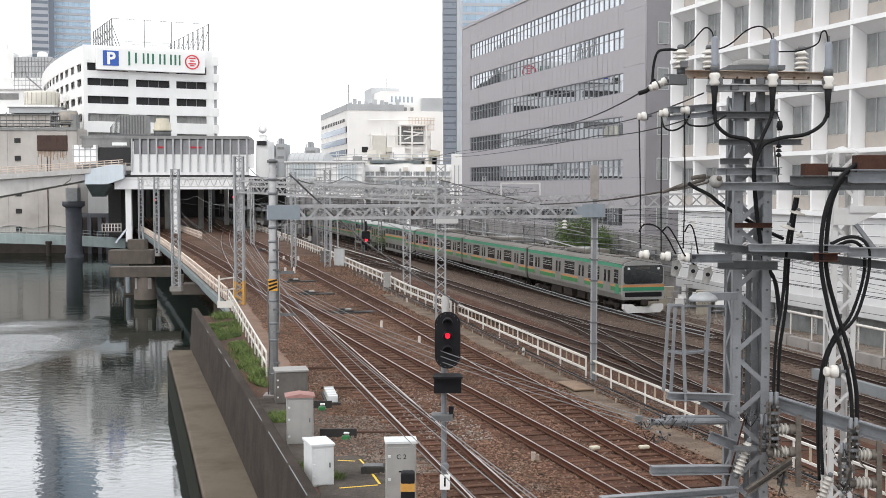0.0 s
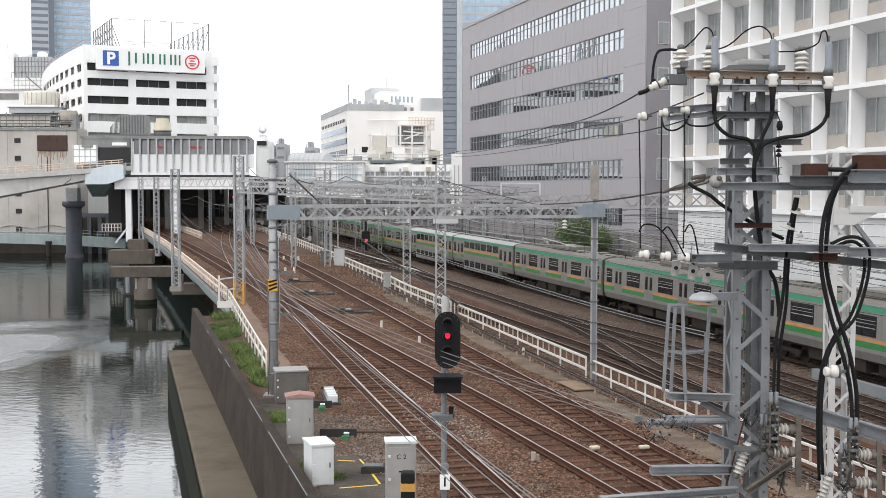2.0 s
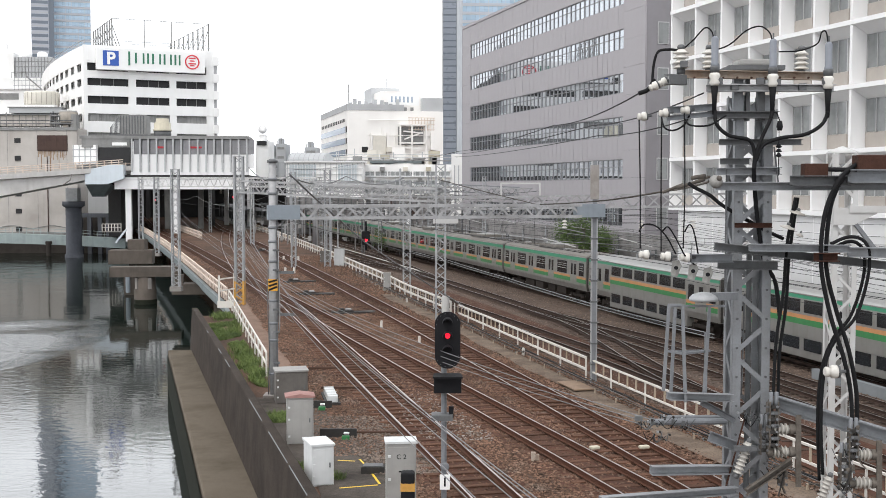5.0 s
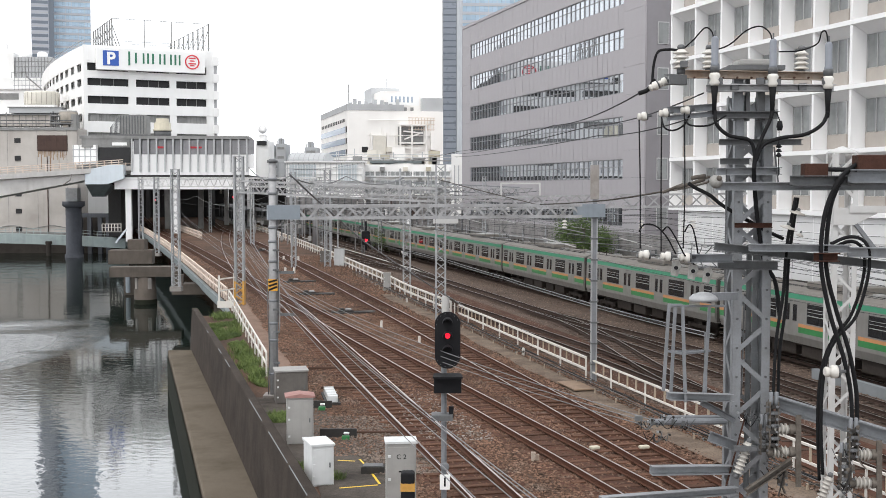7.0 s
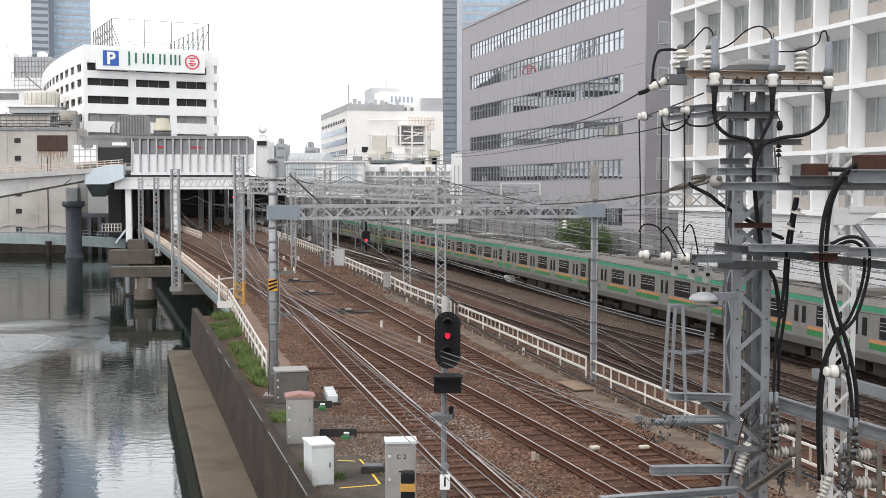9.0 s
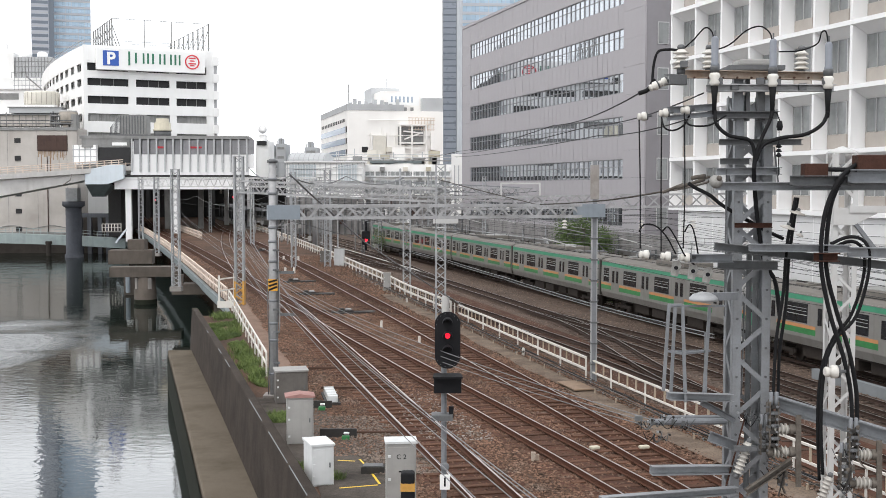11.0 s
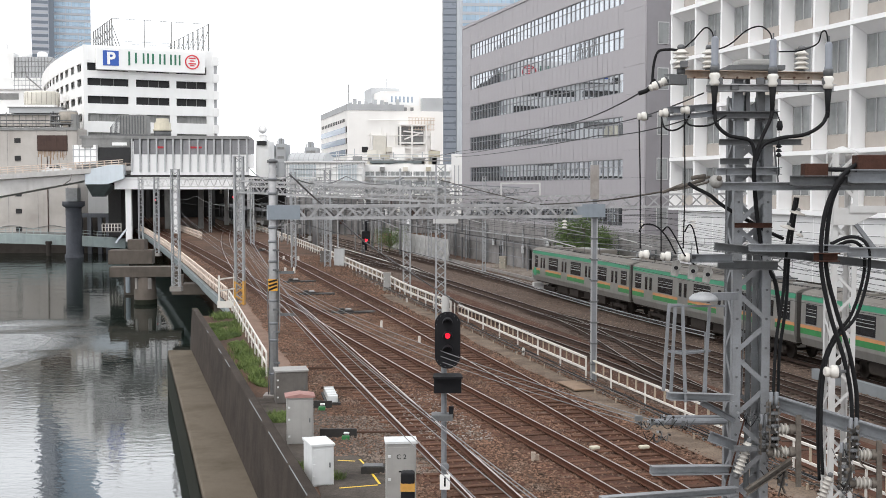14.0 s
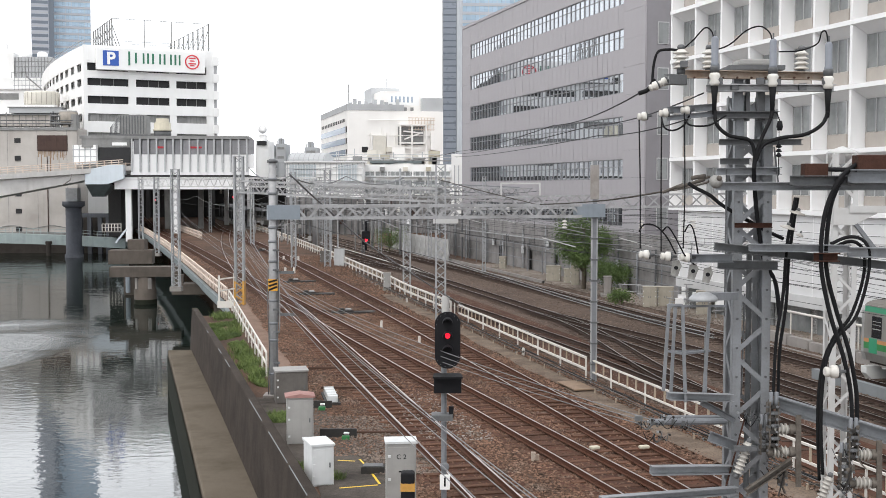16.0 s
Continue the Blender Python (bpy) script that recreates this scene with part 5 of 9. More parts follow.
rowsz = [(28.35, 29.75), (25.65, 27.0), (22.4, 23.8), (19.2, 20.6), (15.9, 17.2), (12.6, 13.9)]
prev = 8.6
for z0, z1 in rowsz[::-1]:
    slab("deck_wall", park, "bldg_white", 0, PW, 0, 0.7, prev, z0, "white deck parapet")
    for x0, x1 in ((0, 0.25), (7.55, 8.9), (15.05, 16.3), (22.0, PW)):
        slab("column", park, "bldg_white", x0, x1, 0.02, 0.7, z0, z1)
    for u in (2.6, 4.9, 11.2, 13.0, 18.2, 20.1):
        slab("mullion", park, "equip", u, u + 0.08, 0.35, 0.45, z0, z1)
    if z0 < 20:
        for x0, x1 in ((0.25, 7.55), (8.9, 15.05), (16.3, 22.0)):
            slab("louvre_screen", park, "louvre_grey", x0, x1, 0.5, 0.56, z0, z1, "grey louvre screen in the deck opening")
            for q in range(int((x1 - x0) / 0.6)):
                slab("louvre_bar", park, "equip", x0 + 0.3 + q * 0.6, x0 + 0.36 + q * 0.6, 0.42, 0.5, z0, z1)
    prev = z1
slab("deck_wall", park, "bldg_white", 0, PW, 0, 0.7, prev, 32.9)


def flank(dy):
    """The curved flank of the car park, in its own space."""
    x, y = -0.58 * dy + 0.0018 * dy * dy, dy
    c, n = math.cos(radians(25.9)), math.sin(radians(25.9))
    return (x * c + y * n - 0.25, -x * n + y * c)


def flank_strip(z0, z1, d0=0.0, d1=88.0, inset=0.0, thick=0.6):
    pts = [flank(d0 + (d1 - d0) * k / 16) for k in range(17)]
    return strip(B(), [[(u + inset, v, z0), (u + inset, v, z1), (u + inset + thick, v, z1), (u + inset + thick, v, z0), (u + inset, v, z0)] for u, v in pts])


# backing strip behind the flank openings, shade painted the same way
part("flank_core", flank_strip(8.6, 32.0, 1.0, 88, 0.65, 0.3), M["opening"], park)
prev = 8.6
for z0, z1 in rowsz[::-1]:
    part("flank_wall", flank_strip(prev, z0), M["bldg_white"], park, "white curved deck parapet")
    for k in range(17):
        part("flank_column", flank_strip(z0, z1, 0.02 + k * 5.1, 2.3 + k * 5.1, 0.02, 0.5), M["bldg_white"], park)
    prev = z1
part("flank_wall", flank_strip(prev, 32.9), M["bldg_white"], park)
slab("stair_shaft", park, "far_grey", PW, PW + 0.7, 0.3, 5, 8, 31.5)
for i in range(7):
    slab("stair_balcony", park, "bldg_white", PW - 0.2, PW + 0.95, -0.2, 0.5, 12.6 + i * 3.2 - 1.6, 12.6 + i * 3.2)
slab("corner_post", park, "bldg_white", -0.45, 0.2, -0.02, 0.6, 8.6, 32.9)
sg = slab("sign_board", park, "sign_white", 1.7, 21.4, -1.3, -0.05, 28.5, 32.4, "long white sign board", bev=0.03)
slab("sign_square", sg, "sign_blue", 2.8, 5.6, -1.36, -1.29, 29.2, 31.9, "blue parking square")
tx = bpy.data.curves.new("parking_letter", "FONT")
tx.body = "P"
tx.size = 3.0
tx.extrude = 0.02
tx.offset = 0.1
tx.align_x = "CENTER"
letter = new("parking_letter", tx)
letter.data.materials.append(M["sign_white"])
letter.matrix_basis = pose(4.2, -1.39, 29.5, 90)
letter.parent = sg
# the name on the board, as plain bars
for x0, x1, z0, z1 in ((7.3, 8.0, 29.4, 31.9), (8.5, 10.2, 29.8, 31.7), (10.7, 11.1, 29.8, 31.7), (11.6, 13.2, 29.8, 31.7), (13.7, 15.2, 29.8, 31.7), (15.7, 16.8, 29.8, 31.7)):
    slab("sign_bar", sg, "sign_green", x0, x0 + 0.34, -1.37, -1.29, z0, z1)
    if x1 - x0 > 0.8:
        slab("sign_bar", sg, "sign_green", x1 - 0.3, x1, -1.37, -1.29, z0, z1)
part("sign_ring", annulus(B(), 1.12, 1.36, 0.08, pose(19.0, -1.29, 30.5, 90)), M["sign_red"], sg, "red ring emblem")
for z, w in ((31.1, 1.3), (30.6, 0.9), (30.1, 1.4), (29.75, 0.8)):
    slab("emblem_bar", sg, "sign_red", 19.0 - w / 2, 19.0 + w / 2, -1.37, -1.29, z, z + 0.22)
net = thing("roof_net_fence", "tall steel posts and rails on a car park roof", "fence", pose(-64.4, 209.5, 32.9, 0, 0, 25.9))
for u in (10.6, 15.6):
    part("post", rod(B(), (u, 0.5, 0), (u, 0.5, 5.1), 0.09, 6), M["equip"], net)
for i in range(9):
    for u, e, v in ((4.8, 1, 0.6 + i * 2.5), (22.6, -1, 0.6 + i * 4.0)):
        part("post", rod(B(), (u, v, 0), (u, v, 5.1), 0.13, 6), M["equip"], net)
        part("brace", rod(B(), (u + e * 1.4, v, 0), (u, v, 4.0), 0.07, 6), M["equip"], net)
part("top_wire", rod(B(), (4.8, 0.5, 5.05), (22.6, 0.5, 5.05), 0.045, 6), M["equip"], net)
for u, v in ((4.8, 21), (22.6, 33)):
    part("top_wire", rod(B(), (u, 0.5, 5.0), (u, v, 5.0), 0.06, 6), M["equip"], net)
for z in (0.5, 1.0):
    part("parapet_rail", rod(B(), (0.4, 0.3, z), (22.8, 0.3, z), 0.055, 6), M["far_grey"], net)
    part("parapet_rail", tube(B(), [(flank(d)[0] + 0.3, flank(d)[1], z) for d in range(0, 60, 6)], 0.055, 6), M["far_grey"], net)

# old concrete building on the far bank
old = thing("riverside_building", "stained pale concrete building rising from the river", "building", pose(-83.0, 203.6, 0))
slab("wall", old, "conc_left", -8, 18.6, 0, 14, -5, 17.6, "stained pale render")
slab("cornice", old, "equip", -8.1, 18.7, -0.15, 0.4, 17.2, 17.75)
sh = slab("shutter", old, "brown_shutter", 11.7, 17.0, -0.12, 0.02, 13.6, 16.35, "rust-brown steel shutter")
for i in range(3):
    slab("shutter_leaf", sh, "brown_shutter", 11.8 + i * 1.75, 13.4 + i * 1.75, -0.18, -0.1, 13.7, 16.25)
for u, z in ((8.2, 15.0), (8.2, 11.9), (-0.2, 11.6), (8.2, 5.6), (8.2, 2.6), (8.2, -0.6), (4.0, 2.4), (-1, 14)):
    wn_ = slab("window", old, "opening", u - 0.55, u + 0.55, -0.03, 0.05, z, z + 0.85)
    slab("window_frame", wn_, "conc_left", u - 0.65, u + 0.65, -0.08, -0.02, z - 0.12, z - 0.02)
rg6 = np.random.default_rng(4)
for k in range(20):
    u, w, l = 11.75 + k * 0.26, rg6.uniform(0.05, 0.22), rg6.uniform(0.5, 1.6) + (2.2 if k % 6 == 2 else 0)
    slab("rust_run", old, "rust_stain", u, u + w, -0.006, 0.02, 13.6 - l, 13.6)
slab("ledge", old, "equip", -8, 18.7, -0.35, 0.05, -1.2, -0.7)
tank = thing("roof_tank", "long grey water tank on a flat roof", "tank", pose(-83.0, 206.0, 17.75))
slab("tank_body", tank, "conc_left", -8, 12.8, 1, 5, 0.45, 2.3, "streaked pale grey tank side")
for i in range(7):
    slab("leg", tank, "equip", -6.4 + i * 2.9, -5.6 + i * 2.9, 1.2, 1.8, 0, 0.45)
for i in range(18):
    slab("rib", tank, "equip", -7.6 + i * 1.15, -7.5 + i * 1.15, 0.93, 1.0, 0.45, 2.3)
slab("tank_deck", tank, "galv_dark", -8, 13.4, 0.6, 6, 2.3, 2.55)
slab("upper_tank", tank, "far_grey", 5.4, 14.6, 1.4, 5, 2.75, 3.7, "worn pale upper tank")
slab("upper_edge", tank, "equip", 5.2, 14.9, 1.2, 5.2, 3.7, 3.85)
for i in range(4):
    part("riser_pipe", rod(B(), (13.5 + 0.35 * i, 0.7, 0), (13.5 + 0.35 * i, 0.7, 3.0 - 0.25 * i), 0.1, 8), M["galv_dark"], tank)
for z in (1.0, 2.2):
    part("riser_pipe", rod(B(), (12.9, 0.65, z), (15.4, 0.65, z), 0.08, 8), M["equip"], tank)
drum = thing("cooling_tower", "cream round cooling tower on steel legs", "cooling tower", pose(-67.2, 208, 17.75))
part("shell", lathe(B(), [(1.4, 0.7), (1.65, 0.9), (1.7, 2.2), (1.6, 2.9), (1.2, 3.1)], None, 24), M["drum_beige"], drum)
for i in range(6):
    part("leg", rod(B(), (1.4 * math.cos(i), 1.4 * math.sin(i), 0), (1.4 * math.cos(i), 1.4 * math.sin(i), 0.8), 0.09), M["equip"], drum)
part("louvre_ring", lathe(B(), [(1.55, 0.62), (1.72, 0.66), (1.72, 1.0), (1.6, 1.02)], None, 24), M["machine_dark"], drum, "dark louvred base ring")
part("rim", lathe(B(), [(1.3, 3.0), (1.5, 2.95), (1.5, 3.15), (1.3, 3.15)], None, 24), M["whitesteel"], drum)
rear = thing("office_building", "white office building with rooftop plant, partly hidden", "building", pose(-88 * 1.4, 309.4, -2.88) @ Matrix.Scale(1.4, 4))
plant = thing("plant_house", "white plant house with a cream louvre drum on its roof", "building", pose(-88, 221, 0))
slab("wall", rear, "bldg_white", -10, 16.5, 0, 5, 0, 28.0)
slab("wall", plant, "bldg_white", 4.0, 14.6, -2.0, 0, 0, 22.8, "white lower block")
slab("plant_screen", rear, "far_grey", 6.2, 13.1, 1, 4, 28.0, 32.1, "pale gridded plant screen")
slab("plant_block", rear, "bldg_white", -4, 6.0, 1, 4, 28.0, 32.9)
part("cream_screen", lathe(B(), [(3.1, 22.8), (3.25, 23.2), (3.25, 25.0), (3.1, 25.4), (2.7, 25.5), (0, 25.5)], pose(11.2, 1.3, 0), 32), M["cream_pale"], plant, "cream louvre drum")
slab("window_band", rear, "equip", 3.6, 7.2, -0.05, 0.05, 23.9, 25.1)
slab("window_band", rear, "equip", -2.0, 1.4, -0.05, 0.05, 23.9, 25.1)
slab("ledge", rear, "bldg_white2", -10, 13.3, -0.3, 0, 25.8, 26.1)
for i in range(11):
    slab("screen_rib", rear, "equip", 6.3 + i * 0.62, 6.38 + i * 0.62, 0.92, 1.0, 28.2, 32.0)
    a = math.pi + math.pi * (i + 0.5) / 11
    part("louvre_rib", rod(B(), (11.2 + 3.27 * math.cos(a), 1.3 + 3.27 * math.sin(a), 22.9), (11.2 + 3.27 * math.cos(a), 1.3 + 3.27 * math.sin(a), 25.2), 0.04, 6), M["drum_beige"], plant)
for z in (29.2, 30.2, 31.2):
    slab("screen_rib", rear, "equip", 6.2, 13.1, 0.9, 0.98, z, z + 0.08)
for i in range(8):
    part("roof_rail", rod(B(), (6.0 + i * 0.95, -0.2, 28.0), (6.0 + i * 0.95, -0.2, 29.0), 0.04, 6), M["equip"], rear)
part("roof_rail", rod(B(), (6.0, -0.2, 29.0), (13.0, -0.2, 29.0), 0.04, 6), M["equip"], rear)
for i, (u, h) in enumerate(((-1.0, 1.4), (1.2, 0.9), (3.4, 1.8), (8.0, 1.2), (11.0, 0.8))):
    part("roof_vessel", lathe(B(), [(0.9, 0), (1.0, 0.2), (1.0, h), (0.6, h + 0.3)], pose(u, 2.5, 32.9 if u < 6 else 32.1), 14), M["bldg_white"], rear)
for i in range(9):
    part("roof_rail", rod(B(), (7.2 + i * 0.7, -2.0, 25.5), (7.2 + i * 0.7, -2.0, 28.4 - (i % 3) * 0.5), 0.05, 6), M["far_grey"], rear)
for z in (26.4, 27.3):
    part("roof_rail", rod(B(), (7.0, -2.0, z), (13.2, -2.0, z), 0.05, 6), M["far_grey"], rear)
part("roof_stair", beam(B(), (9.4, -2.1, 28.2), (12.4, -2.1, 25.6), 0.5, 0.18), M["equip"], rear)
# pipes and plant on the riverside roof
for i in range(9):
    part("roof_pipe", rod(B(), (-7 + i * 2.6, 0.9, 17.75), (-7 + i * 2.6, 0.9, 18.6 + (i % 3) * 0.9), 0.1, 8), M["equip"], old)
for z in (18.4, 19.0):
    part("roof_pipe", rod(B(), (-8, 0.7, z), (17.8, 0.7, z), 0.09, 8), M["galv_dark"], old)
for i in range(4, 6):
    slab("roof_unit", old, "equip" if i % 2 else "drum_beige", 9.6 + i * 1.4, 10.6 + i * 1.4, 3, 5, 17.75, 19.2 + (i % 3) * 0.5)
for i in range(5):
    slab("panel_seam", old, "equip", -4.0 + i * 5.2, -3.95 + i * 5.2, -0.02, 0.01, -4.5, 17.2)
part("drain_pipe", rod(B(), (13.4, -0.12, -4), (13.4, -0.12, 12.6), 0.08, 8), M["brown_shutter"], old)
part("drain_pipe", rod(B(), (1.5, -0.12, -4), (1.5, -0.12, 17), 0.08, 8), M["oldconc"], old)
part("wall_cable", tube(B(), [(x, -0.12, 0.25 + 0.25 * math.cos(x * 0.9)) for x in np.arange(-8, 18.5, 0.5)], 0.06, 5), M["equip"], old)

# towers far off
def glass_tower(name, label, m, w, d, h, mat, mat2, floor=4.0, bay_w=3.0):
    t = thing(name, label, "skyscraper", m)
    slab("core", t, "tower_blue", 0, w, 0.3, d, 0, h)
    fm, sm = B(), B()
    n = int(w / bay_w)
    v, f = [], []
    for k in range(int(h / floor)):
        z0, z1 = k * floor + floor * 0.35, (k + 1) * floor
        for i in range(n):
            x0, x1, q = i * w / n + 0.05, (i + 1) * w / n - 0.05, len(v)
            v += [(x, y, z) for z in (z0, z1) for x, y in ((x0, 0.12), (x1, 0.12), (x1, 0.28), (x0, 0.28))]
            f += [(q, q + 1, q + 5, q + 4), (q + 1, q + 2, q + 6, q + 5), (q + 2, q + 3, q + 7, q + 6), (q + 3, q, q + 4, q + 7), (q + 4, q + 5, q + 6, q + 7), (q + 3, q + 2, q + 1, q)]
        box(sm, w / 2, 0.2, k * floor + floor * 0.13, w, 0.12, floor * 0.22)
        box(fm, w / 2, 0.15, k * floor, w, 0.3, floor * 0.13)
    part("floor_trim", fm, M[mat2], t, kind="stuff")
    part("spandrel_rest", sm, M["tower_pale"], t, kind="stuff")
    me = bpy.data.meshes.new("glazing")
    me.from_pydata(v, [], f)
    me.materials.append(M[mat])
    gp_ = tagged(new("glazing", me), kind="stuff")
    gp_.parent = t
    for i in range(0, n + 1, 2):
        slab("mullion", t, mat2, i * w / n - 0.1, i * w / n + 0.1, 0.02, 0.2, 0, h)
    return t


glass_tower("skyscraper", "blue glass skyscraper with pale mullions", pose(-249.5, 745, 0, 0, 0, 17.5), 23.0, 30, 252, "glass_blue", "far_grey", 4.2, 1.9)
t2 = thing("tower_shaft", "dark blue-grey tower shaft with fine floor lines", "skyscraper", pose(-260.0, 735, 0, 0, 0, 17.5))
slab("core", t2, "tower_pale", 0, 10.5, 0, 25, 0, 252)
slab("recess", t2, "tower_blue", 10.5, 13.6, 0.6, 25, 0, 252, "dark recess between the shafts")
lines_, wins_ = B(), B()
for k in range(60):
    box(lines_, 5.25, -0.03, k * 4.2, 10.5, 0.15, 0.45)
    box(wins_, 5.25, -0.01, k * 4.2 + 1.5, 9.9, 0.1, 1.9)
part("floor_trim", lines_, M["far_grey"], t2, kind="stuff")
part("glazing", wins_, M["tower_blue"], t2, kind="stuff")
glass_tower("skyscraper", "teal glass tower behind a grey store", pose(9.3, 560, 0, 0, 0, 4), 42, 30, 130, "glass_blue", "far_grey", 4.1, 2.1)
t4 = thing("tower_shaft", "slender pale grey tower with dark floor lines", "skyscraper", pose(-0.4, 700, 0))
slab("core", t4, "tower_blue", 0, 13.0, 0, 25, 0, 145)
for k in range(38):
    slab("floor_panel", t4, "tower_mid", 0.5, 8.4, -0.15, 0.05, k * 3.8 + 0.75, k * 3.8 + 3.8)
for u in (-0.2, 8.6, 10.0, 11.6):
    slab("edge_pier", t4, "far_grey", u, u + 0.7 + 0.4 * (u > 8), -0.4, 0.05, 0, 145)

# cream shopping building over the station
mall = thing("shopping_building", "cream white shopping building with blue window bands", "building", pose(-22.3, 270, 0, 0, 0, 14))
slab("wall", mall, "lumine", 0, 23.0, 0, 44, -1, 25.2)
slab("parapet", mall, "far_grey", -0.1, 13.5, -0.1, 44, 25.2, 26.6, "grey metal parapet")
for k in range(5):
    zz = 9.4 + 2.66 * k
    slab("window_band", mall, "bluewin", -0.06, 0.05, 2.8, 43, zz, zz + 1.4)
    slab("window", mall, "opening", -0.05, 0.05, 0.6, 2.2, zz, zz + 1.4)
for k in range(14):
    slab("window", mall, "opening", -0.05, 0.05, 4 + k * 2.8, 5.6 + k * 2.8, 22.6, 23.4)
for k in range(9):
    part("pipe", rod(B(), (5.2 + 0.75 * k, -0.35, 4), (5.2 + 0.75 * k, -0.35, 12 + (k * 5 % 7) * 1.5), 0.12, 8), M["lumine"] if k % 3 else M["far_grey"], mall)
for k, (u, z, w, h) in enumerate(((6.0, 13.0, 2.0, 2.0), (8.6, 10.0, 2.4, 1.6), (11.0, 12.6, 1.8, 2.6), (9.0, 15.5, 1.6, 1.2), (16.0, 6.5, 3.0, 1.6), (19.5, 9.0, 1.6, 5.0), (19.8, 16.0, 1.2, 4.0))):
    slab("wall_unit", mall, "cream_pale" if k % 2 else "lumine", u, u + w, -1.0, 0, z, z + h)
for z in (8.0, 12.0, 19.4, 23.0):
    part("pipe", rod(B(), (5.0, -0.4, z), (20.5, -0.4, z), 0.1, 8), M["lumine"], mall)
for k in range(10):
    slab("parapet_unit", mall, "far_grey", 0.5 + k * 1.25, 1.2 + k * 1.25, 0.2 + (k % 3), 1.2 + (k % 3), 26.6, 27.0 + (k * 3 % 4) * 0.3)
part("mast", rod(B(), (1.0, 4, 26.6), (1.0, 4, 31.5), 0.1, 6), M["equip"], mall)
part("mast", rod(B(), (12.2, 14, 31.5), (12.2, 14, 34.0), 0.1, 6), M["equip"], mall)
slab("window", mall, "opening", 3.4, 4.9, -0.05, 0.05, 15.4, 16.7)
slab("sign_house", mall, "lumine", 8.6, 18.5, 3, 14, 25.2, 30.0)
sb = slab("sign_panel", mall, "sign_white", 10.2, 17.8, 2.9, 3.05, 26.7, 29.2)
for i in range(6):
    slab("sign_bar", sb, "bluewin", 11.0 + i * 0.98, 11.35 + i * 0.98, 2.84, 2.92, 27.4, 28.8)
slab("plant_screen", mall, "far_grey", 18.2, 22.9, 0.5, 10, 25.2, 28.4)
slab("plant_block", mall, "far_grey", 8, 15, 12, 22, 25.2, 31.5)
for i in range(7):
    z = 9.0 + i * 1.9
    part("stair_flight", beam(B(), (13.2 + 0.2 * (i % 2), -0.9, z), (17.8, -0.9, z + (1.7 if i % 2 else -0.4)), 0.5, 0.3), M["lumine"], mall)
for u in (12.2, 15.0, 18.4):
    slab("stair_post", mall, "lumine", u, u + 0.35, -1.4, -1.0, 3, 22)
for z in (9.0, 14.0, 17.5, 21.7):
    slab("stair_deck", mall, "lumine", 12.2, 18.7, -1.4, 0, z, z + 0.3)
# flat grey slabs on the wall paint the shade of the stair recesses
for x0, x1, z0, z1 in ((13.1, 17.8, 9.4, 13.6), (12.0, 18.2, 17.2, 21.5)):
    slab("recess", mall, "equip", x0, x1, -0.06, 0.03, z0, z1)
slab("wall_panel", mall, "cream_pale", 6.0, 9.0, -0.7, 0, 13.2, 19.2, "pale yellow wall panel")
for k in range(9):
    part("roof_scaffold", rod(B(), (14.6 + k * 0.75, -0.6, 20.6), (14.6 + k * 0.75, -0.6, 23.6), 0.07, 6), M["pinkrail"], mall)
for z in (20.8, 22.0, 23.0, 23.6):
    part("roof_scaffold", rod(B(), (14.4, -0.6, z), (20.8, -0.6, z), 0.08, 6), M["pinkrail"], mall)
for k in range(5):
    slab("parapet_vent", mall, "equip", 9.3 + k * 1.6, 9.9 + k * 1.6, 2.2, 2.9, 25.2, 26.2)
for i in range(5):
    slab("duct", mall, "lumine", 5.4 + i * 1.3, 5.8 + i * 1.3, -0.5, 0, 4, 20 - (i % 3) * 4)

# station building and platform roofs across the main line
stn = thing("station_building", "low white station building with window bands", "building", pose(-31, 222, 0))
slab("wall", stn, "bldg_white", 8, 35.0, 0, 18, -1.5, 11.6)
for k in range(3):
    z = 6.0 + 1.72 * k
    for i in range(11):
        slab("window", stn, "glass_curtain", 8.4 + i * 2.42, 10.5 + i * 2.42, -0.06, 0.05, z, z + 0.8)
    slab("ledge", stn, "bldg_white2", 7.8, 35.2, -0.5, 0, z - 0.3, z - 0.1)
    slab("ledge_pipe", stn, ("cream", "girder_teal", "far_grey")[k], 8.0, 35.0, -0.62, -0.52, z - 0.28, z - 0.16)
for i in range(18):
    slab("front_unit", stn, ("cream_pale", "equip", "far_grey", "bldg_white2", "cream")[i * 3 % 5], 8.6 + i * 1.47, 9.3 + i * 1.47 + (i % 3) * 0.25, -0.7, -0.06, (8.55, 10.35, 6.85)[i % 3], (9.0, 11.1, 7.4)[i % 3])
slab("roof_rail", stn, "equip", 8, 35, 0.1, 0.2, 12.2, 12.4)
slab("sign_strip", stn, "girder_teal", 17, 27, -0.1, 0.1, 11.8, 12.3, "dull green roof strip")
# solid darker panel puts the shade of the cluttered undercroft into colour
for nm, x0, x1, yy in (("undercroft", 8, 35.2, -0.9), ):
    slab(nm, stn, "darkwall", x0, x1, yy, 0.0, -1.5, 5.6, "dark panel painted for the shaded, cluttered undercroft")
for i in range(26):
    slab("pillar", stn, "galv_dark" if i % 3 else "galv_light", 8.2 + i * 1.04, 8.45 + i * 1.04, -1.3, -0.9, -1.5, 5.6 - (i % 4) * 0.9)
    slab("duct", stn, ("brown_shutter", "far_grey", "oldconc", "bldg_white2")[i % 4], 8.3 + i * 1.04, 9.0 + i * 1.04, -1.2, -0.88, 0.2 + (i * 7 % 5) * 0.8, 1.5 + (i * 7 % 5) * 0.8)
rg5 = np.random.default_rng(21)
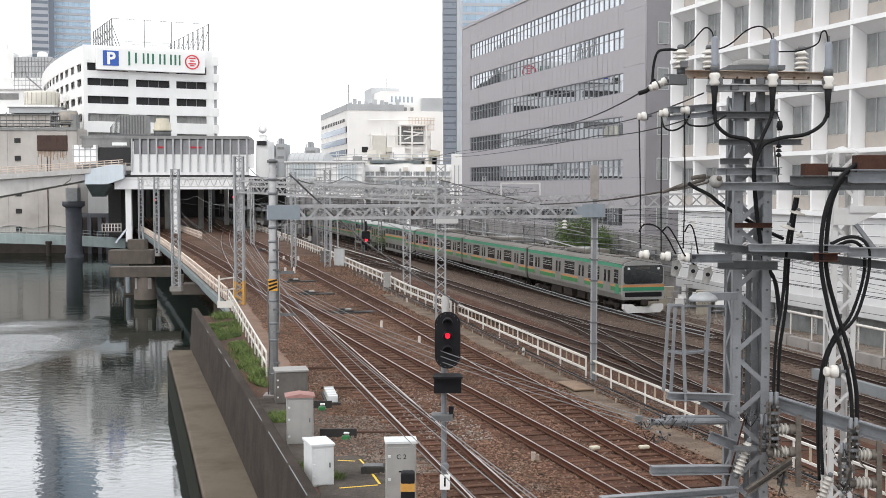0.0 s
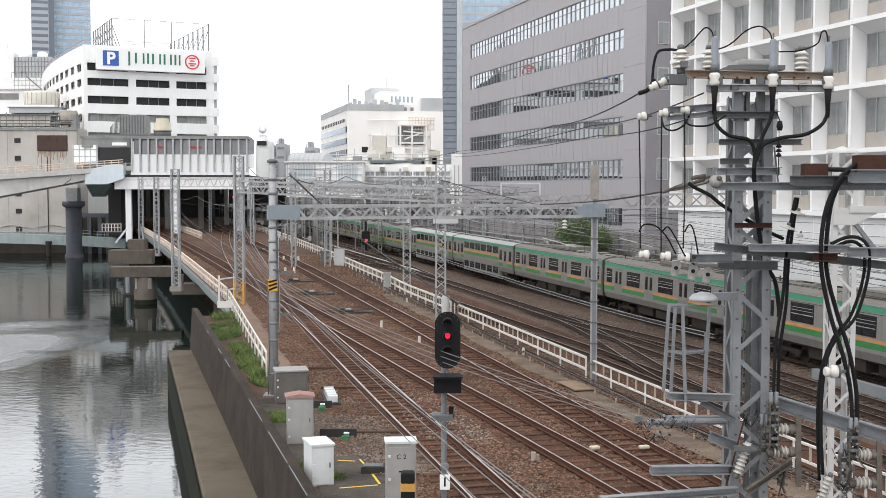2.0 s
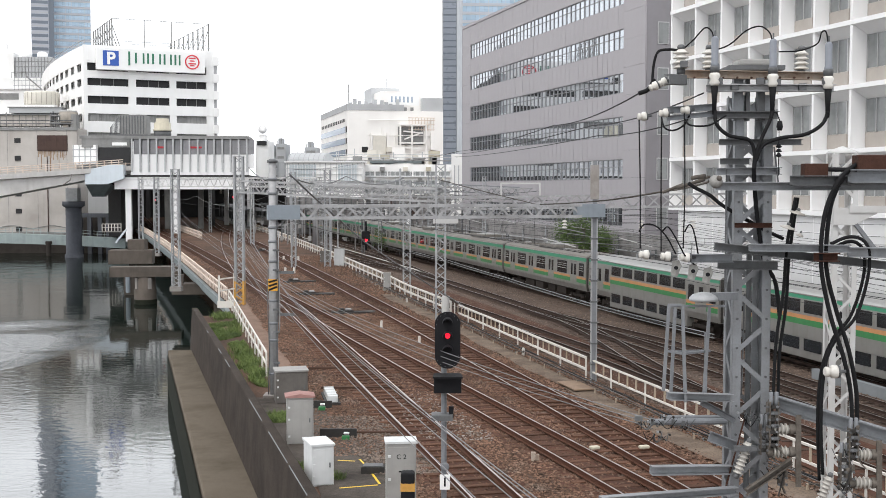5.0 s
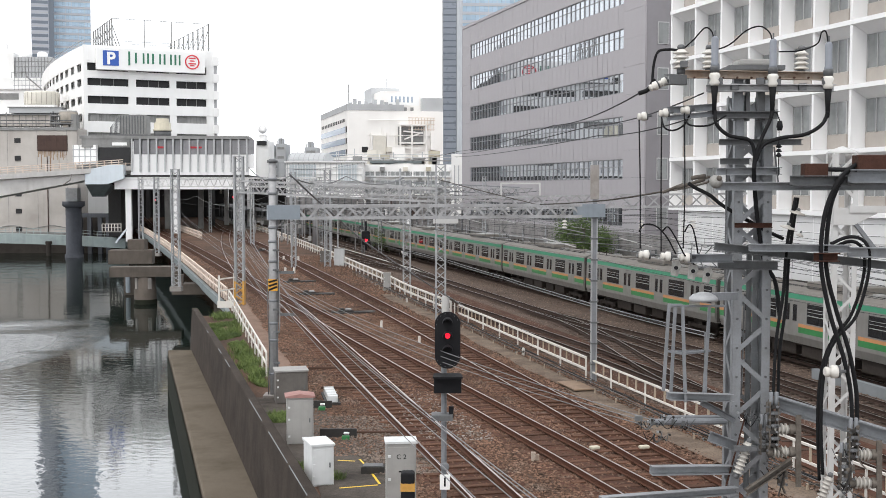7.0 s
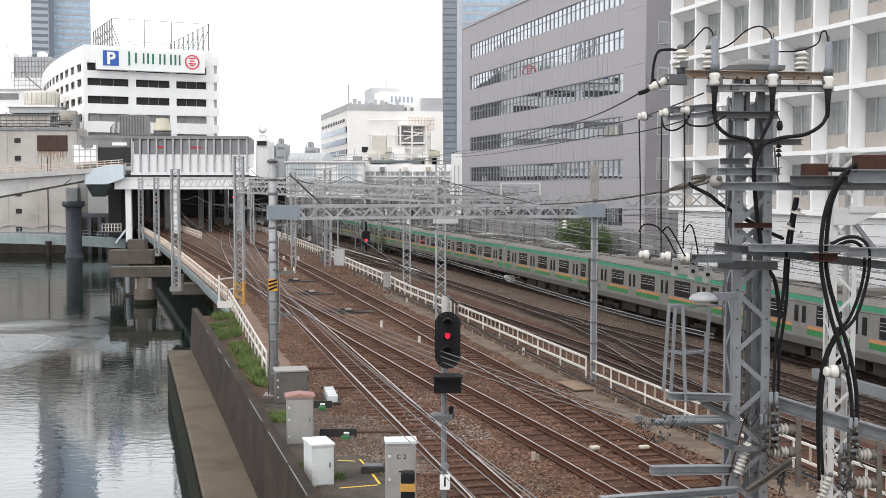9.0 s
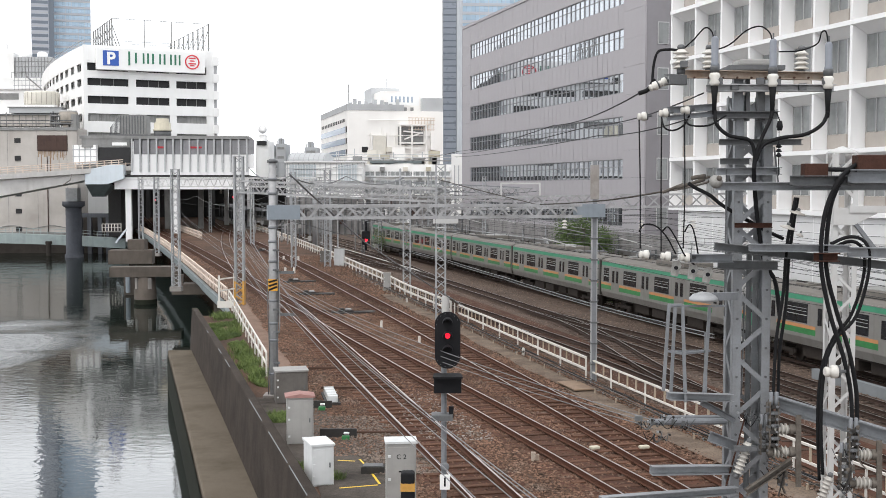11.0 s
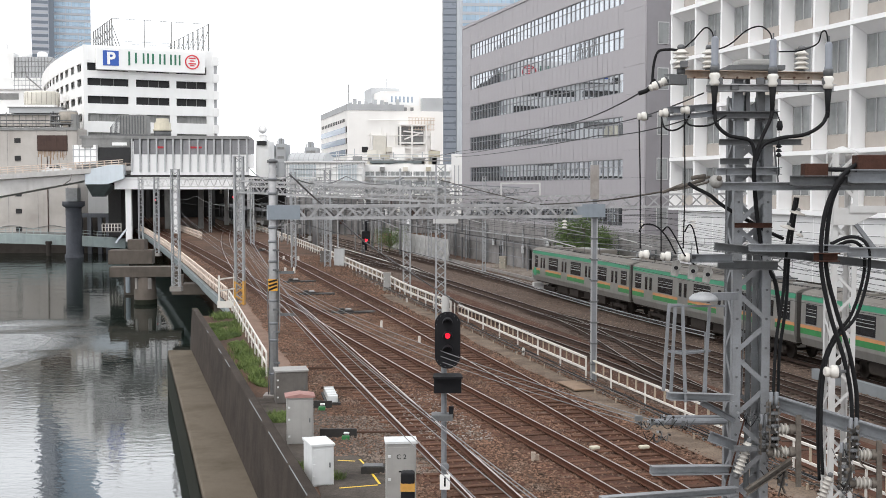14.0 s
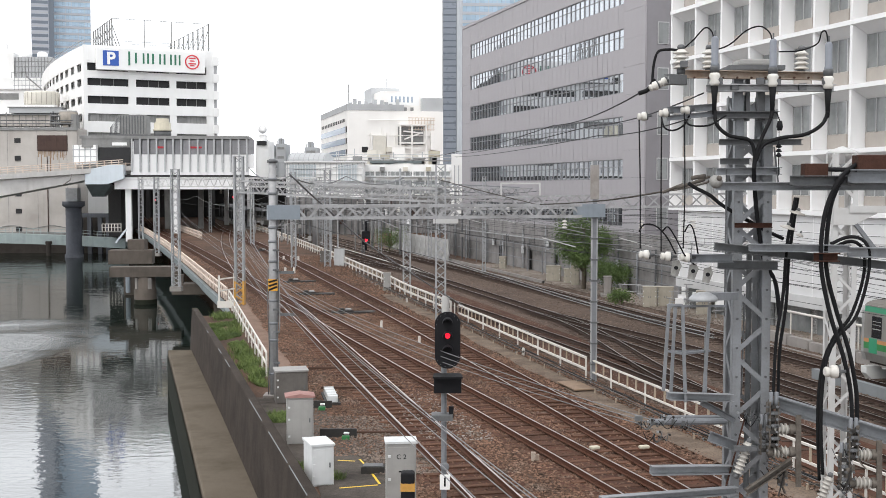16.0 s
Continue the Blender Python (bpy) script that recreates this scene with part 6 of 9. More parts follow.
for i in range(26):
    u = 8.5 + rg5.uniform(0, 26)
    if i % 2:
        part("roof_post", rod(B(), (u, 1, 11.6), (u, 1, 12.6 + rg5.uniform(0, 2.4)), 0.09, 6), M["far_grey"], stn)
    else:
        slab("roof_unit", stn, ("far_grey", "bldg_white", "equip", "cream_pale")[i // 2 % 4], u, u + rg5.uniform(0.6, 2.2), 0.6, 2.4, 11.6, 11.9 + rg5.uniform(0.2, 1.3))
for k, (x0, x1, z1) in enumerate(((16.4, 18.6, 14.4), (18.9, 20.6, 13.6), (21.2, 23.6, 14.9), (25.0, 26.2, 13.4), (28.2, 30.4, 14.2))):
    slab("roof_cabin", stn, ("cream_pale", "cream", "lumine")[k % 3], x0, x1, 1.2, 3.2, 11.6, z1)
    slab("cabin_vent", stn, "equip", x0 + 0.2, x0 + 0.9, 1.1, 1.2, 12.2, 12.9)
for z in (12.9, 13.5):
    slab("roof_rail", stn, "far_grey", 8, 35, 0.9, 1.0, z, z + 0.08)
for i in range(28):
    slab("mullion", stn, "bldg_white2", 8.3 + i * 0.96, 8.42 + i * 0.96, -0.12, 0, 3.2, 10.2)
arch = B()
pts = [(2.6 * math.cos(a), 1.55 * math.sin(a)) for a in [math.pi * k / 12 for k in range(13)]]
prism(arch, pts, -3.6, 3.6)
roof_ = single("barrel_roof", arch, M["far_grey"], "pale barrel-vaulted roof of a station hall", "roof", m=pose(-25.0, 218, 12.1, 0, 0, 78))
for k in range(8):
    part("roof_seam", tube(B(), [(2.63 * math.cos(a), -3.4 + k * 0.97, 1.58 * math.sin(a)) for a in np.linspace(0.05, 3.09, 12)], 0.05, 5), M["galv_light"], roof_)
slabm = thing("station_annex", "white corrugated station annex", "building", pose(-29, 214, 0))
slab("wall", slabm, "bldg_white", 0, 14, 0, 8, -1.5, 11.8)
# same stand-in panel: undercroft shade as a darker colour
slab("undercroft", slabm, "darkwall", -0.2, 14.2, -0.8, 0, -1.5, 5.4, "dark panel painted for the shaded, cluttered undercroft")
for i in range(12):
    slab("pillar", slabm, "galv_dark", i * 1.2, 0.2 + i * 1.2, -1.2, -0.8, -1.5, 5.4)
    slab("duct", slabm, "darkwall" if i % 2 else "brown_shutter", 0.3 + i * 1.2, 1.0 + i * 1.2, -1.1, -0.78, 0.5 + (i * 3 % 4) * 0.9, 1.8 + (i * 3 % 4) * 0.9)
for i in range(14):
    slab("rib", slabm, "far_grey", 0.2 + i, 0.3 + i, -0.06, 0.02, 5, 11.7)
slab("roof_edge", slabm, "bldg_white2", -0.3, 14.3, -0.4, 8, 11.8, 12.05)
for x0, x1 in ((0.6, 5.6), (9.6, 13.4)):
    for k in range(int((x1 - x0) / 0.5)):
        slab("glass_block", slabm, "bluewin_pale", x0 + k * 0.5, x0 + k * 0.5 + 0.42, -0.09, -0.02, 7.2, 11.4)
for z in (8.2, 9.6, 10.6):
    slab("rail", slabm, "far_grey", -0.2, 14.2, -0.2, -0.1, z, z + 0.09)
side = thing("station_wing", "white station wing beside a grey store", "building", pose(1.5, 200, 0))
slab("wall", side, "bldg_white", 0, 8, 0, 8, -1.5, 13)
for i in range(4):
    slab("fin", side, "far_grey", 0.4 + i * 0.7, 0.6 + i * 0.7, -0.1, 0, 5, 11)
for x, y, w, h, lab in ((-47.6, 330, 2.7, 19.6, "slim grey block far off"), (-45, 336, 6, 15.6, "low pale block far off"), (-39.4, 330, 3.4, 18.6, "grey block with rooftop plant"), (-41.5, 325, 6, 15.2, "pale low block far off"), (-48.4, 300, 3.2, 19.3, "white block with a dark roof sign"),
                        (-53.4, 330, 4.6, 19.4, "pale block behind the station"), (-48, 310, 4, 14, "small pale block far behind")):
    t = thing("far_building", lab, "building", pose(x, y, 0))
    white = "white" in lab
    mt_ = "bldg_white" if white else ("far_grey" if "pale" in lab else "hazy")
    slab("wall", t, mt_, 0, w, 0, 10, 0, h)
    slab("roof_house", t, mt_, w * 0.2, w * 0.6, 1, 6, h, h + 1.6)
    if white:
        slab("roof_sign", t, "opening", 0.3, 2.7, -0.3, -0.05, h - 1.2, h - 0.1, "dark sign panel")
        part("sign_disc", lathe(B(), [(0.0, 0), (1.1, 0), (1.1, 0.3), (0, 0.3)], pose(1.6, 0.6, h + 2.9, 90), 20), M["bldg_white2"], t, "round white roof sign")
    else:
        for k in range(4):
            slab("window_band", t, "equip", 0.4, w - 0.4, -0.05, 0.05, h - 1.6 - 2.6 * k, h - 0.9 - 2.6 * k)
        for k in range(int(w / 1.2)):
            part("roof_post", rod(B(), (0.4 + k * 1.1, 0.6, h), (0.4 + k * 1.1, 0.6, h + 1.0 + (k * 7 % 3) * 0.7), 0.09, 6), M["equip"], t)

# deck building above the tracks
hall = thing("station_deck", "grey glazed concourse on pale girders above the tracks", "station", pose(-54.5, 184.5, 0, 0, 0, 5.5))
HW = 23.2
slab("girder", hall, "bldg_white2", 2.0, HW, 0, 1.0, 6.9, 8.6, "pale steel girder")
slab("girder_flange", hall, "bldg_white2", 2.0, HW, -0.15, 1.15, 8.6, 8.8)
# gaps between the deck strips are added to let light reach the tracks
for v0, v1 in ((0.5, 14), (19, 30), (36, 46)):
    slab("deck", hall, "underside_shade", 1.0, HW, v0, v1, 7.6, 9.2)
slab("fascia", hall, "bldg_white2", 4.5, HW, 0.6, 1.2, 9.2, 11.2)
slab("gallery_floor", hall, "equip", 4.5, HW, 1.0, 10, 11.2, 11.6)
slab("gallery_back", hall, "gallery", 4.6, HW, 5.0, 5.3, 11.6, 15.0)
slab("gallery_roof", hall, "equip", -3.5, HW, 0.8, 12, 15.0, 15.5, "flat dark grey roof")
for i in range(15):
    slab("gallery_post", hall, "far_grey", 4.6 + i * 1.3, 4.85 + i * 1.3, 0.35, 0.62, 9.7, 15.0)
    slab("gallery_pane", hall, "gallery_glass", 4.88 + i * 1.3, 5.85 + i * 1.3, 1.3, 1.35, 12.55, 14.9)
    slab("gallery_panel", hall, "bldg_white2", 4.88 + i * 1.3, 5.85 + i * 1.3, 0.66, 0.72, 10.3, 12.5)
slab("red_banner", hall, "sign_red", 8.6, 9.6, 1.2, 1.28, 13.5, 13.8)
slab("red_banner", hall, "sign_red", 13.6, 15.7, 1.2, 1.28, 13.5, 13.8)
bx = B()
prism(bx, [(-2.4, 7.7), (1.0, 7.7), (3.6, 8.6), (3.6, 10.8), (1.5, 10.8), (-2.4, 9.9)], -1.0, 5.0)
part("end_box", bx, M["pale_blue"], hall, "pale blue box girder end")
# underside and cheeks darker than the box: their shade put into the colour
sf = B()
strip(sf, [[(-2.3, -0.98, 7.69), (1.7, -0.98, 7.69)], [(-2.0, 2.6, 5.7), (-0.2, 2.6, 5.7)], [(-2.0, 4.9, 5.7), (-0.2, 4.9, 5.7)], [(-2.3, 4.95, 7.69), (1.7, 4.95, 7.69)]])
part("box_underside", sf, M["girder_teal"], hall, "sloping underside of the box girder, darkened for its shade")
for s_ in (-1, 1):
    part("box_cheek", strip(B(), [[(s_ * 2.0 - 0.3, -0.98, 7.69), (s_ * 2.0 - 0.3, 4.95, 7.69)], [(s_ * 0.9 - 1.1, 2.6, 5.7), (s_ * 0.9 - 1.1, 4.9, 5.7)]]), M["girder_teal"], hall)
# near-black side and end walls put the tunnel's shade into colour
slab("side_wall", hall, "underside_shade", -0.5, 1.6, 8, 30, -1, 8, "wall beside the tracks, its shade painted near-black")
slab("back_wall", hall, "underside_shade", -50, HW + 14, 108, 109, -2, 9, "end wall painted near-black for the shade of the covered tracks")
# ceiling strips, again with added gaps for light
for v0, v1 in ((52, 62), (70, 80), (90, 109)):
    slab("ceiling", hall, "underside_shade", -20, HW + 6, v0, v1, 8.8, 9.3)
for u, y in ((3.6, 0.5), (11.0, 0.6), (20.2, 12), (20.6, 32.4), (12.4, 24), (7, 20), (15.0, 46.3)):
    slab("pillar", hall, "bldg_white2" if y < 14 or y > 30 else "equip", u, u + 0.9, y, y + 1.0, -1.5 if u < 5 else -0.4, 7.6, "white steel pillar" if y < 14 else "")
slab("sign_white", hall, "sign_white", 1.6, 3.9, 0.7, 0.78, 13.9, 14.4)
# flat near-black slab paints the shade inside an opening
slab("dark_opening", hall, "opening", -0.5, 4.4, 0.9, 1.0, 11.2, 13.6)
slab("lintel", hall, "equip", -3.2, 4.4, 0.88, 1.02, 13.6, 15.0)
slab("back_screen", hall, "equip", -3.4, 4.5, 2.0, 2.2, 9.2, 15.0)
eq = thing("roof_plant", "grey louvred plant box with pipes on a roof", "plant unit", pose(-57.5, 190, 15.5, 0, 0, 5.5))
slab("housing", eq, "equip", 4.4, 8.6, 0, 5, 0.4, 3.6)
slab("base", eq, "galv_dark", 2.6, 8.8, 0, 5, 0, 0.4)
for i in range(9):
    slab("pipe", eq, "galv_dark", 2.8 + i * 0.2, 2.9 + i * 0.2, 0.2, 0.35, 0.4, 1.6 + i * 0.25)
    slab("slat", eq, "galv_dark", 4.5 + i * 0.46, 4.65 + i * 0.46, -0.06, 0.02, 0.5, 3.5)
ct = thing("cooling_tower", "cream round cooling tower with a dark base", "cooling tower", pose(-46.0, 190, 15.5))
part("shell", lathe(B(), [(1.5, 0.9), (1.52, 1.15), (1.36, 1.22), (1.34, 2.15), (1.05, 2.4), (1.02, 2.95), (0.9, 2.95)], None, 24), M["cream"], ct)
part("base", lathe(B(), [(1.4, 0), (1.4, 0.9), (1.3, 0.9)], None, 20), M["galv_dark"], ct)
bb = thing("billboard", "white lattice billboard seen from behind", "sign", pose(-59.5, 186, 10.6, 0, 0, -12))
slab("panel", bb, "sign_white", 0, 4.3, 0, 0.15, 0.3, 3.4)
for i in range(5):
    slab("rib", bb, "far_grey", 0.1 + i, 0.22 + i, -0.1, 0, 0.2, 3.4)
for z in (0.5, 1.5, 2.6):
    slab("rib", bb, "far_grey", 0, 4.3, -0.12, -0.02, z, z + 0.12)

# road bridge over the river
road = thing("road_bridge", "curved road bridge with pale pink railing over the river", "bridge", kind="structure")


def road_pt(x):
    """Centre of the roadway at x, rising towards the station deck."""
    return Vector((x, 181 + 0.5 * (x + 67), 8.86 + 0.085 * (x + 67)))


rows = []
for k in range(27):
    p = road_pt(-101 + 2.0 * k)
    zs = min(p.z - 0.9, 6.1 + 0.22 * (p.x + 67))
    zs = max(zs, 3.5)
    rows.append([(p.x, p.y - 3.2, p.z - 0.35), (p.x, p.y - 3.25, p.z + 0.4), (p.x, p.y - 2.9, p.z + 0.4), (p.x, p.y - 2.9, p.z), (p.x, p.y + 3.2, p.z), (p.x, p.y + 3.2, p.z - 0.35), (p.x, p.y + 2.2, zs), (p.x, p.y - 2.4, zs), (p.x, p.y - 2.4, p.z - 0.5), (p.x, p.y - 3.2, p.z - 0.35)])
part("deck", strip(B(), rows), M["road_conc"], road, "grey concrete deck")
for k in range(53):
    p = road_pt(-101 + 1.0 * k)
    part("post", box(B(), p.x, p.y - 3.05, p.z + 0.38, 0.14, 0.12, 1.1), M["pinkrail"], road)
for z in (0.75, 1.1, 1.45):
    part("rail", tube(B(), [road_pt(-101 + 2.0 * k) + Vector((0, -3.05, z)) for k in range(27)], 0.075), M["pinkrail"], road)
part("drain_pipe", tube(B(), [road_pt(-58.4) + Vector((0, -3.3, -0.3)), road_pt(-58.6) + Vector((0, -3.3, -1.2)), road_pt(-59.8) + Vector((0, -2.6, -1.9))], 0.09), M["oldconc"], road)
pl = thing("bridge_pillar", "dark blue-black steel pillar standing in the river", "pillar", pose(-60.8, 190, -6))
part("shaft", lathe(B(), [(1.5, 0), (1.5, 2.2), (1.28, 2.2), (1.28, 10.0)], None, 28), M["dark_pillar"], pl)
part("capital", lathe(B(), [(1.3, 9.8), (1.9, 10.2), (1.9, 10.9), (1.2, 10.9)], None, 8), M["dark_pillar"], pl)
part("bearing_block", box(B(), 0, 0, 10.9, 1.9, 2.0, 2.2), M["galv_light"], pl)
# dark quay stands in for the dark recess below the footbridge
quay = B()
box(quay, -82, 202.6, -7, 56, 1.0, 5.4)
single("wall_quay", quay, M["quay_dark"], "dark concrete quay wall on the far bank", "wall", kind="structure")
foot = thing("footbridge", "pale green footbridge low over the water", "bridge", kind="structure")
fr_rows = []
for k in range(13):
    u = k / 12
    x = -84 + 30 * u
    z = -0.9 - 1.0 * u ** 2
    fr_rows.append([(x, 196, z - 1.3), (x, 196, z + 0.35), (x, 198, z + 0.35), (x, 198, z - 1.3), (x, 196, z - 1.3)])
part("girder", strip(B(), fr_rows), M["footbridge"], foot)
for k in range(25):
    x = -84 + 1.2 * k
    z = -0.55 - 1.0 * ((x + 84) / 30) ** 2
    part("post", box(B(), x, 196.1, z, 0.07, 0.07, 1.0), M["footbridge"], foot)
for z in (0.5, 1.0):
    part("rail", tube(B(), [(-84 + 2.5 * k, 196.1, -0.55 + z - 1.0 * (k / 12) ** 2) for k in range(13)], 0.04), M["footbridge"], foot)
for x in (-66.7, -62.6):
    part("pile", rod(B(), (x, 195, -6), (x, 195, -1.9), 0.42, 12), M["quay_dark"], foot)
    part("pile_cap", rod(B(), (x, 195, -2.4), (x, 195, -1.9), 0.55, 12), M["quay_dark"], foot)
ab = thing("bridge_abutment", "dark concrete abutment with steel bents under the road", "abutment", kind="structure")
# dark block stands in for the shaded space behind the bents
part("wall_body", box(B(), -60.6, 203.0, -6, 7.0, 1.0, 8.4), M["quay_dark"], ab)
for x in (-63.0, -61.4, -59.6, -58.2):
    part("bent_column", box(B(), x, 200.6, -6, 0.7, 0.7, 8.0), M["dark_pillar"], ab)
part("bent_cap", box(B(), -60.6, 200.6, 2.0, 6.2, 0.9, 0.7), M["dark_pillar"], ab)

# dark retaining wall and lattice below the store
rw = thing("retaining_wall", "dark grey ribbed wall below the store", "wall", kind="structure")
rows = []
for y in (86, 95, 110, 130, 152):
    x = jr(y, 7.6)
    rows.append([(x, y, -1.7), (x, y, 3.4), (x + 0.35, y, 3.4), (x + 0.35, y, -1.7)])
part("wall_body", strip(B(), rows), M["darkwall"], rw)
for k in range(27):
    y = 87 + k * 2.4
    if k % 3 == 1:
        continue
    y += 0.7 * math.sin(k * 2.3)
    part("rib", box(B(), jr(y, 7.4), y, -1.7, 0.13, 0.2, 4.2 + 0.8 * math.sin(k * 1.7)), M["galv_light"] if k % 3 == 0 else M["galv_dark"], rw)
# doorways are flat boxes; near-black paints the shade inside them
for k, y in enumerate((96.5, 104.0, 113.5, 121.0, 131.0)):
    part("doorway", box(B(), jr(y, 7.52), y, -1.6, 0.1, 1.1, 2.2 + 0.2 * (k % 2), -14), M["opening"], rw, "dark doorway")
    part("wall_box", box(B(), jr(y + 2, 7.4), y + 2, 0.2 + 0.4 * (k % 3), 0.25, 0.7, 0.8, -14), M["far_grey"], rw)
part("wall_pipe", tube(B(), [(jr(y, 7.35), y, 1.9) for y in np.arange(88, 150, 6)], 0.06, 6), M["galv_light"], rw)
part("wall_pipe", tube(B(), [(jr(y, 7.35), y, 0.7) for y in np.arange(88, 150, 6)], 0.05, 6), M["galv_dark"], rw)
# platforms and canopies of the station
for off, y0, y1 in ((-11.2, 205, 300), (-1.4, 215, 320)):
    pf = thing("station_platform", "grey station platform with a long dark canopy", "platform", kind="structure")
    rows, can = [], []
    for y in np.arange(y0, y1 + 1, 10):
        x = jr(y, off)
        rows.append([(x - 1.6, y, -1.5), (x - 1.6, y, -0.2), (x + 1.6, y, -0.2), (x + 1.6, y, -1.5)])
        can.append([(x - 2.4, y, 3.1), (x, y, 2.8), (x + 2.4, y, 3.1), (x + 2.4, y, 3.3), (x, y, 3.05), (x - 2.4, y, 3.3), (x - 2.4, y, 3.1)])
    body_ = strip(B(), rows)
    body_.faces.new([v for v in body_.verts][:4])
    part("platform_body", body_, M["oldconc"], pf)
    part("canopy", strip(B(), can), M["galv_dark"], pf, "dark grey canopy")
    for y in np.arange(y0 + 2, y1, 8):
        part("post", box(B(), jr(y, off), y, -0.2, 0.22, 0.22, 3.1), M["galv_dark"], pf)
# motor cars for the road bridge
M["car_white"] = material("car_white_paint", (0.72, 0.72, 0.72), 0.25, vary=0.04)
M["car_dark"] = material("car_grey_paint", (0.16, 0.17, 0.18), 0.25, vary=0.05)


def motor_car(name, label, mat):
    c = thing(name, label, "car")
    body = B()
    prism(body, [(-2.1, 0.35), (-2.15, 0.75), (-2.0, 0.95), (-1.2, 1.0), (1.1, 1.0), (1.95, 0.85), (2.15, 0.7), (2.15, 0.35)], -0.85, 0.85)
    part("body", body, M[mat], c)
    cab = B()
    prism(cab, [(-1.6, 0.98), (-1.1, 1.45), (0.3, 1.5), (1.1, 0.98)], -0.74, 0.74)
    cb = part("cabin", cab, M[mat], c)
    for s in (-1, 1):
        for x0, x1, x2, x3 in ((-1.35, -0.3, -0.3, -1.0), (-0.2, 0.85, 0.25, -0.2)):
            g_ = B()
            vs = [g_.verts.new(p) for p in ((x0, s * 0.75, 1.02), (x1, s * 0.75, 1.02), (x2, s * 0.75, 1.42), (x3, s * 0.75, 1.42))]
            g_.faces.new(vs)
            part("side_window", g_, M["train_glass"], cb)
        for x in (-1.3, 1.3):
            part("wheel", rod(B(), (x, s * 0.68, 0.31), (x, s * 0.88, 0.31), 0.31, 16), M["black"], c)
    part("headlight", box(B(), 2.12, -0.6, 0.65, 0.05, 0.3, 0.14), M["cabinet_white"], c)
    part("headlight", box(B(), 2.12, 0.6, 0.65, 0.05, 0.3, 0.14), M["cabinet_white"], c)
    return c


CAR_WHITE = motor_car("motor_car", "white saloon car driving on the road bridge", "car_white")
CAR_DARK = motor_car("motor_car", "dark grey saloon car driving on the road bridge", "car_dark")

# pale gear and rubble between the main line and the office
rg6 = np.random.default_rng(33)
for k in range(12):
    y = 70 + rg6.uniform(0, 22)
    x = jr(y, 4.6 + rg6.uniform(0, 1.4))
    rk = thing("equipment_rack", "light grey pipe rack beside the main line", "rack", pose(x, y, -1.6, 0, 0, -14), "pipe racks")
    h = rg6.uniform(0.9, 2.2)
    for sx in (-0.7, 0.7):
        part("post", rod(B(), (sx, 0, 0), (sx, 0, h), 0.04, 6), M["galv_gantry"], rk)
    for z in (h * 0.5, h):
        part("bar", rod(B(), (-0.9, 0, z), (0.9, 0, z), 0.04, 6), M["galv_gantry"], rk)
    if k % 3 == 0:
        part("box", box(B(), 0, 0, h * 0.5, 0.6, 0.3, 0.5), M["bldg_white2"], rk)
rows = [[(jr(y, 3.4), y, JR_Z - 0.24), (jr(y, 5.4), y, JR_Z - 0.18), (jr(y, 7.4), y, JR_Z - 0.2)] for y in (58, 64, 70, 78, 86, 96, 110, 130)]
single("gravel_strip", strip(B(), rows), M["gravel_bed"], "brown rubble and gravel strip beside the main line", "gravel", kind="structure")

lw = thing("low_wall", "pale concrete low wall with a white pipe rail", "wall", kind="structure")
for k in range(9):
    y = 47.5 + k * 2.1
    part("wall_block", box(B(), jr(y, 2.9), y, -1.6, 0.35, 2.04, 0.6 + 0.06 * (k % 3), 14, bev=0.02), M["oldconc"], lw)
    part("post", rod(B(), (jr(y, 3.5), y, -1.6), (jr(y, 3.5), y, 0.25), 0.045, 8), M["fence"], lw)
part("rail", tube(B(), [(jr(y, 3.5), y, 0.25) for y in (47, 52, 57, 62, 65)], 0.07, 8), M["fence"], lw)
# thin posts, pipes and small masts crowding the station throat
rg8 = np.random.default_rng(52)
for k in range(46):
    y = rg8.uniform(138, 205)
    off = rg8.choice((-13.2, -11.4, -7.0, -3.6, 3.4, 4.6, 6.0))
    h = rg8.uniform(3.2, 7.2)
    mp = thing("line_post", "thin steel post with a short cross arm by the tracks", "post", pose(jr(y, off), y, -1.6, 0, 0, rg8.uniform(-20, 30)), "line posts")
    part("shaft", box(B(), 0, 0, 0, 0.16, 0.16, h), M[("galv_dark", "galv_gantry", "darkwall")[k % 3]], mp)
    part("cross_arm", beam(B(), (-1.1, 0, h - 0.4), (0.9, 0, h - 0.3), 0.09, 0.09), M["galv_gantry"], mp)
    if k % 2:
        part("cross_arm", beam(B(), (-0.7, 0, h - 1.3), (0.8, 0, h - 1.3), 0.08, 0.08), M["galv_dark"], mp)
    if k % 3 == 0:
        part("box", box(B(), 0, -0.15, h * 0.4, 0.45, 0.25, 0.6), M["cabinet"], mp)
# ---- near tower carrying cable heads ----
tower = thing("cable_tower", "grey galvanised lattice tower carrying cable heads and arms", "tower")
TX, TY = 4.23, 16.0
lattice(tower, (TX, TY, -0.4), (TX, TY, 8.45), 0.5, 0.5, 0.11, 0.065, "galv_tower", 0.44, split=True)
part("foot", box(B(), TX, TY, -0.7, 1.1, 1.1, 0.5), M["oldconc"], tower)
part("conduit", rod(B(), (TX + 0.05, TY + 0.1, -0.3), (TX + 0.05, TY + 0.1, 6.4), 0.04, 12), M["galv_dark"], tower)


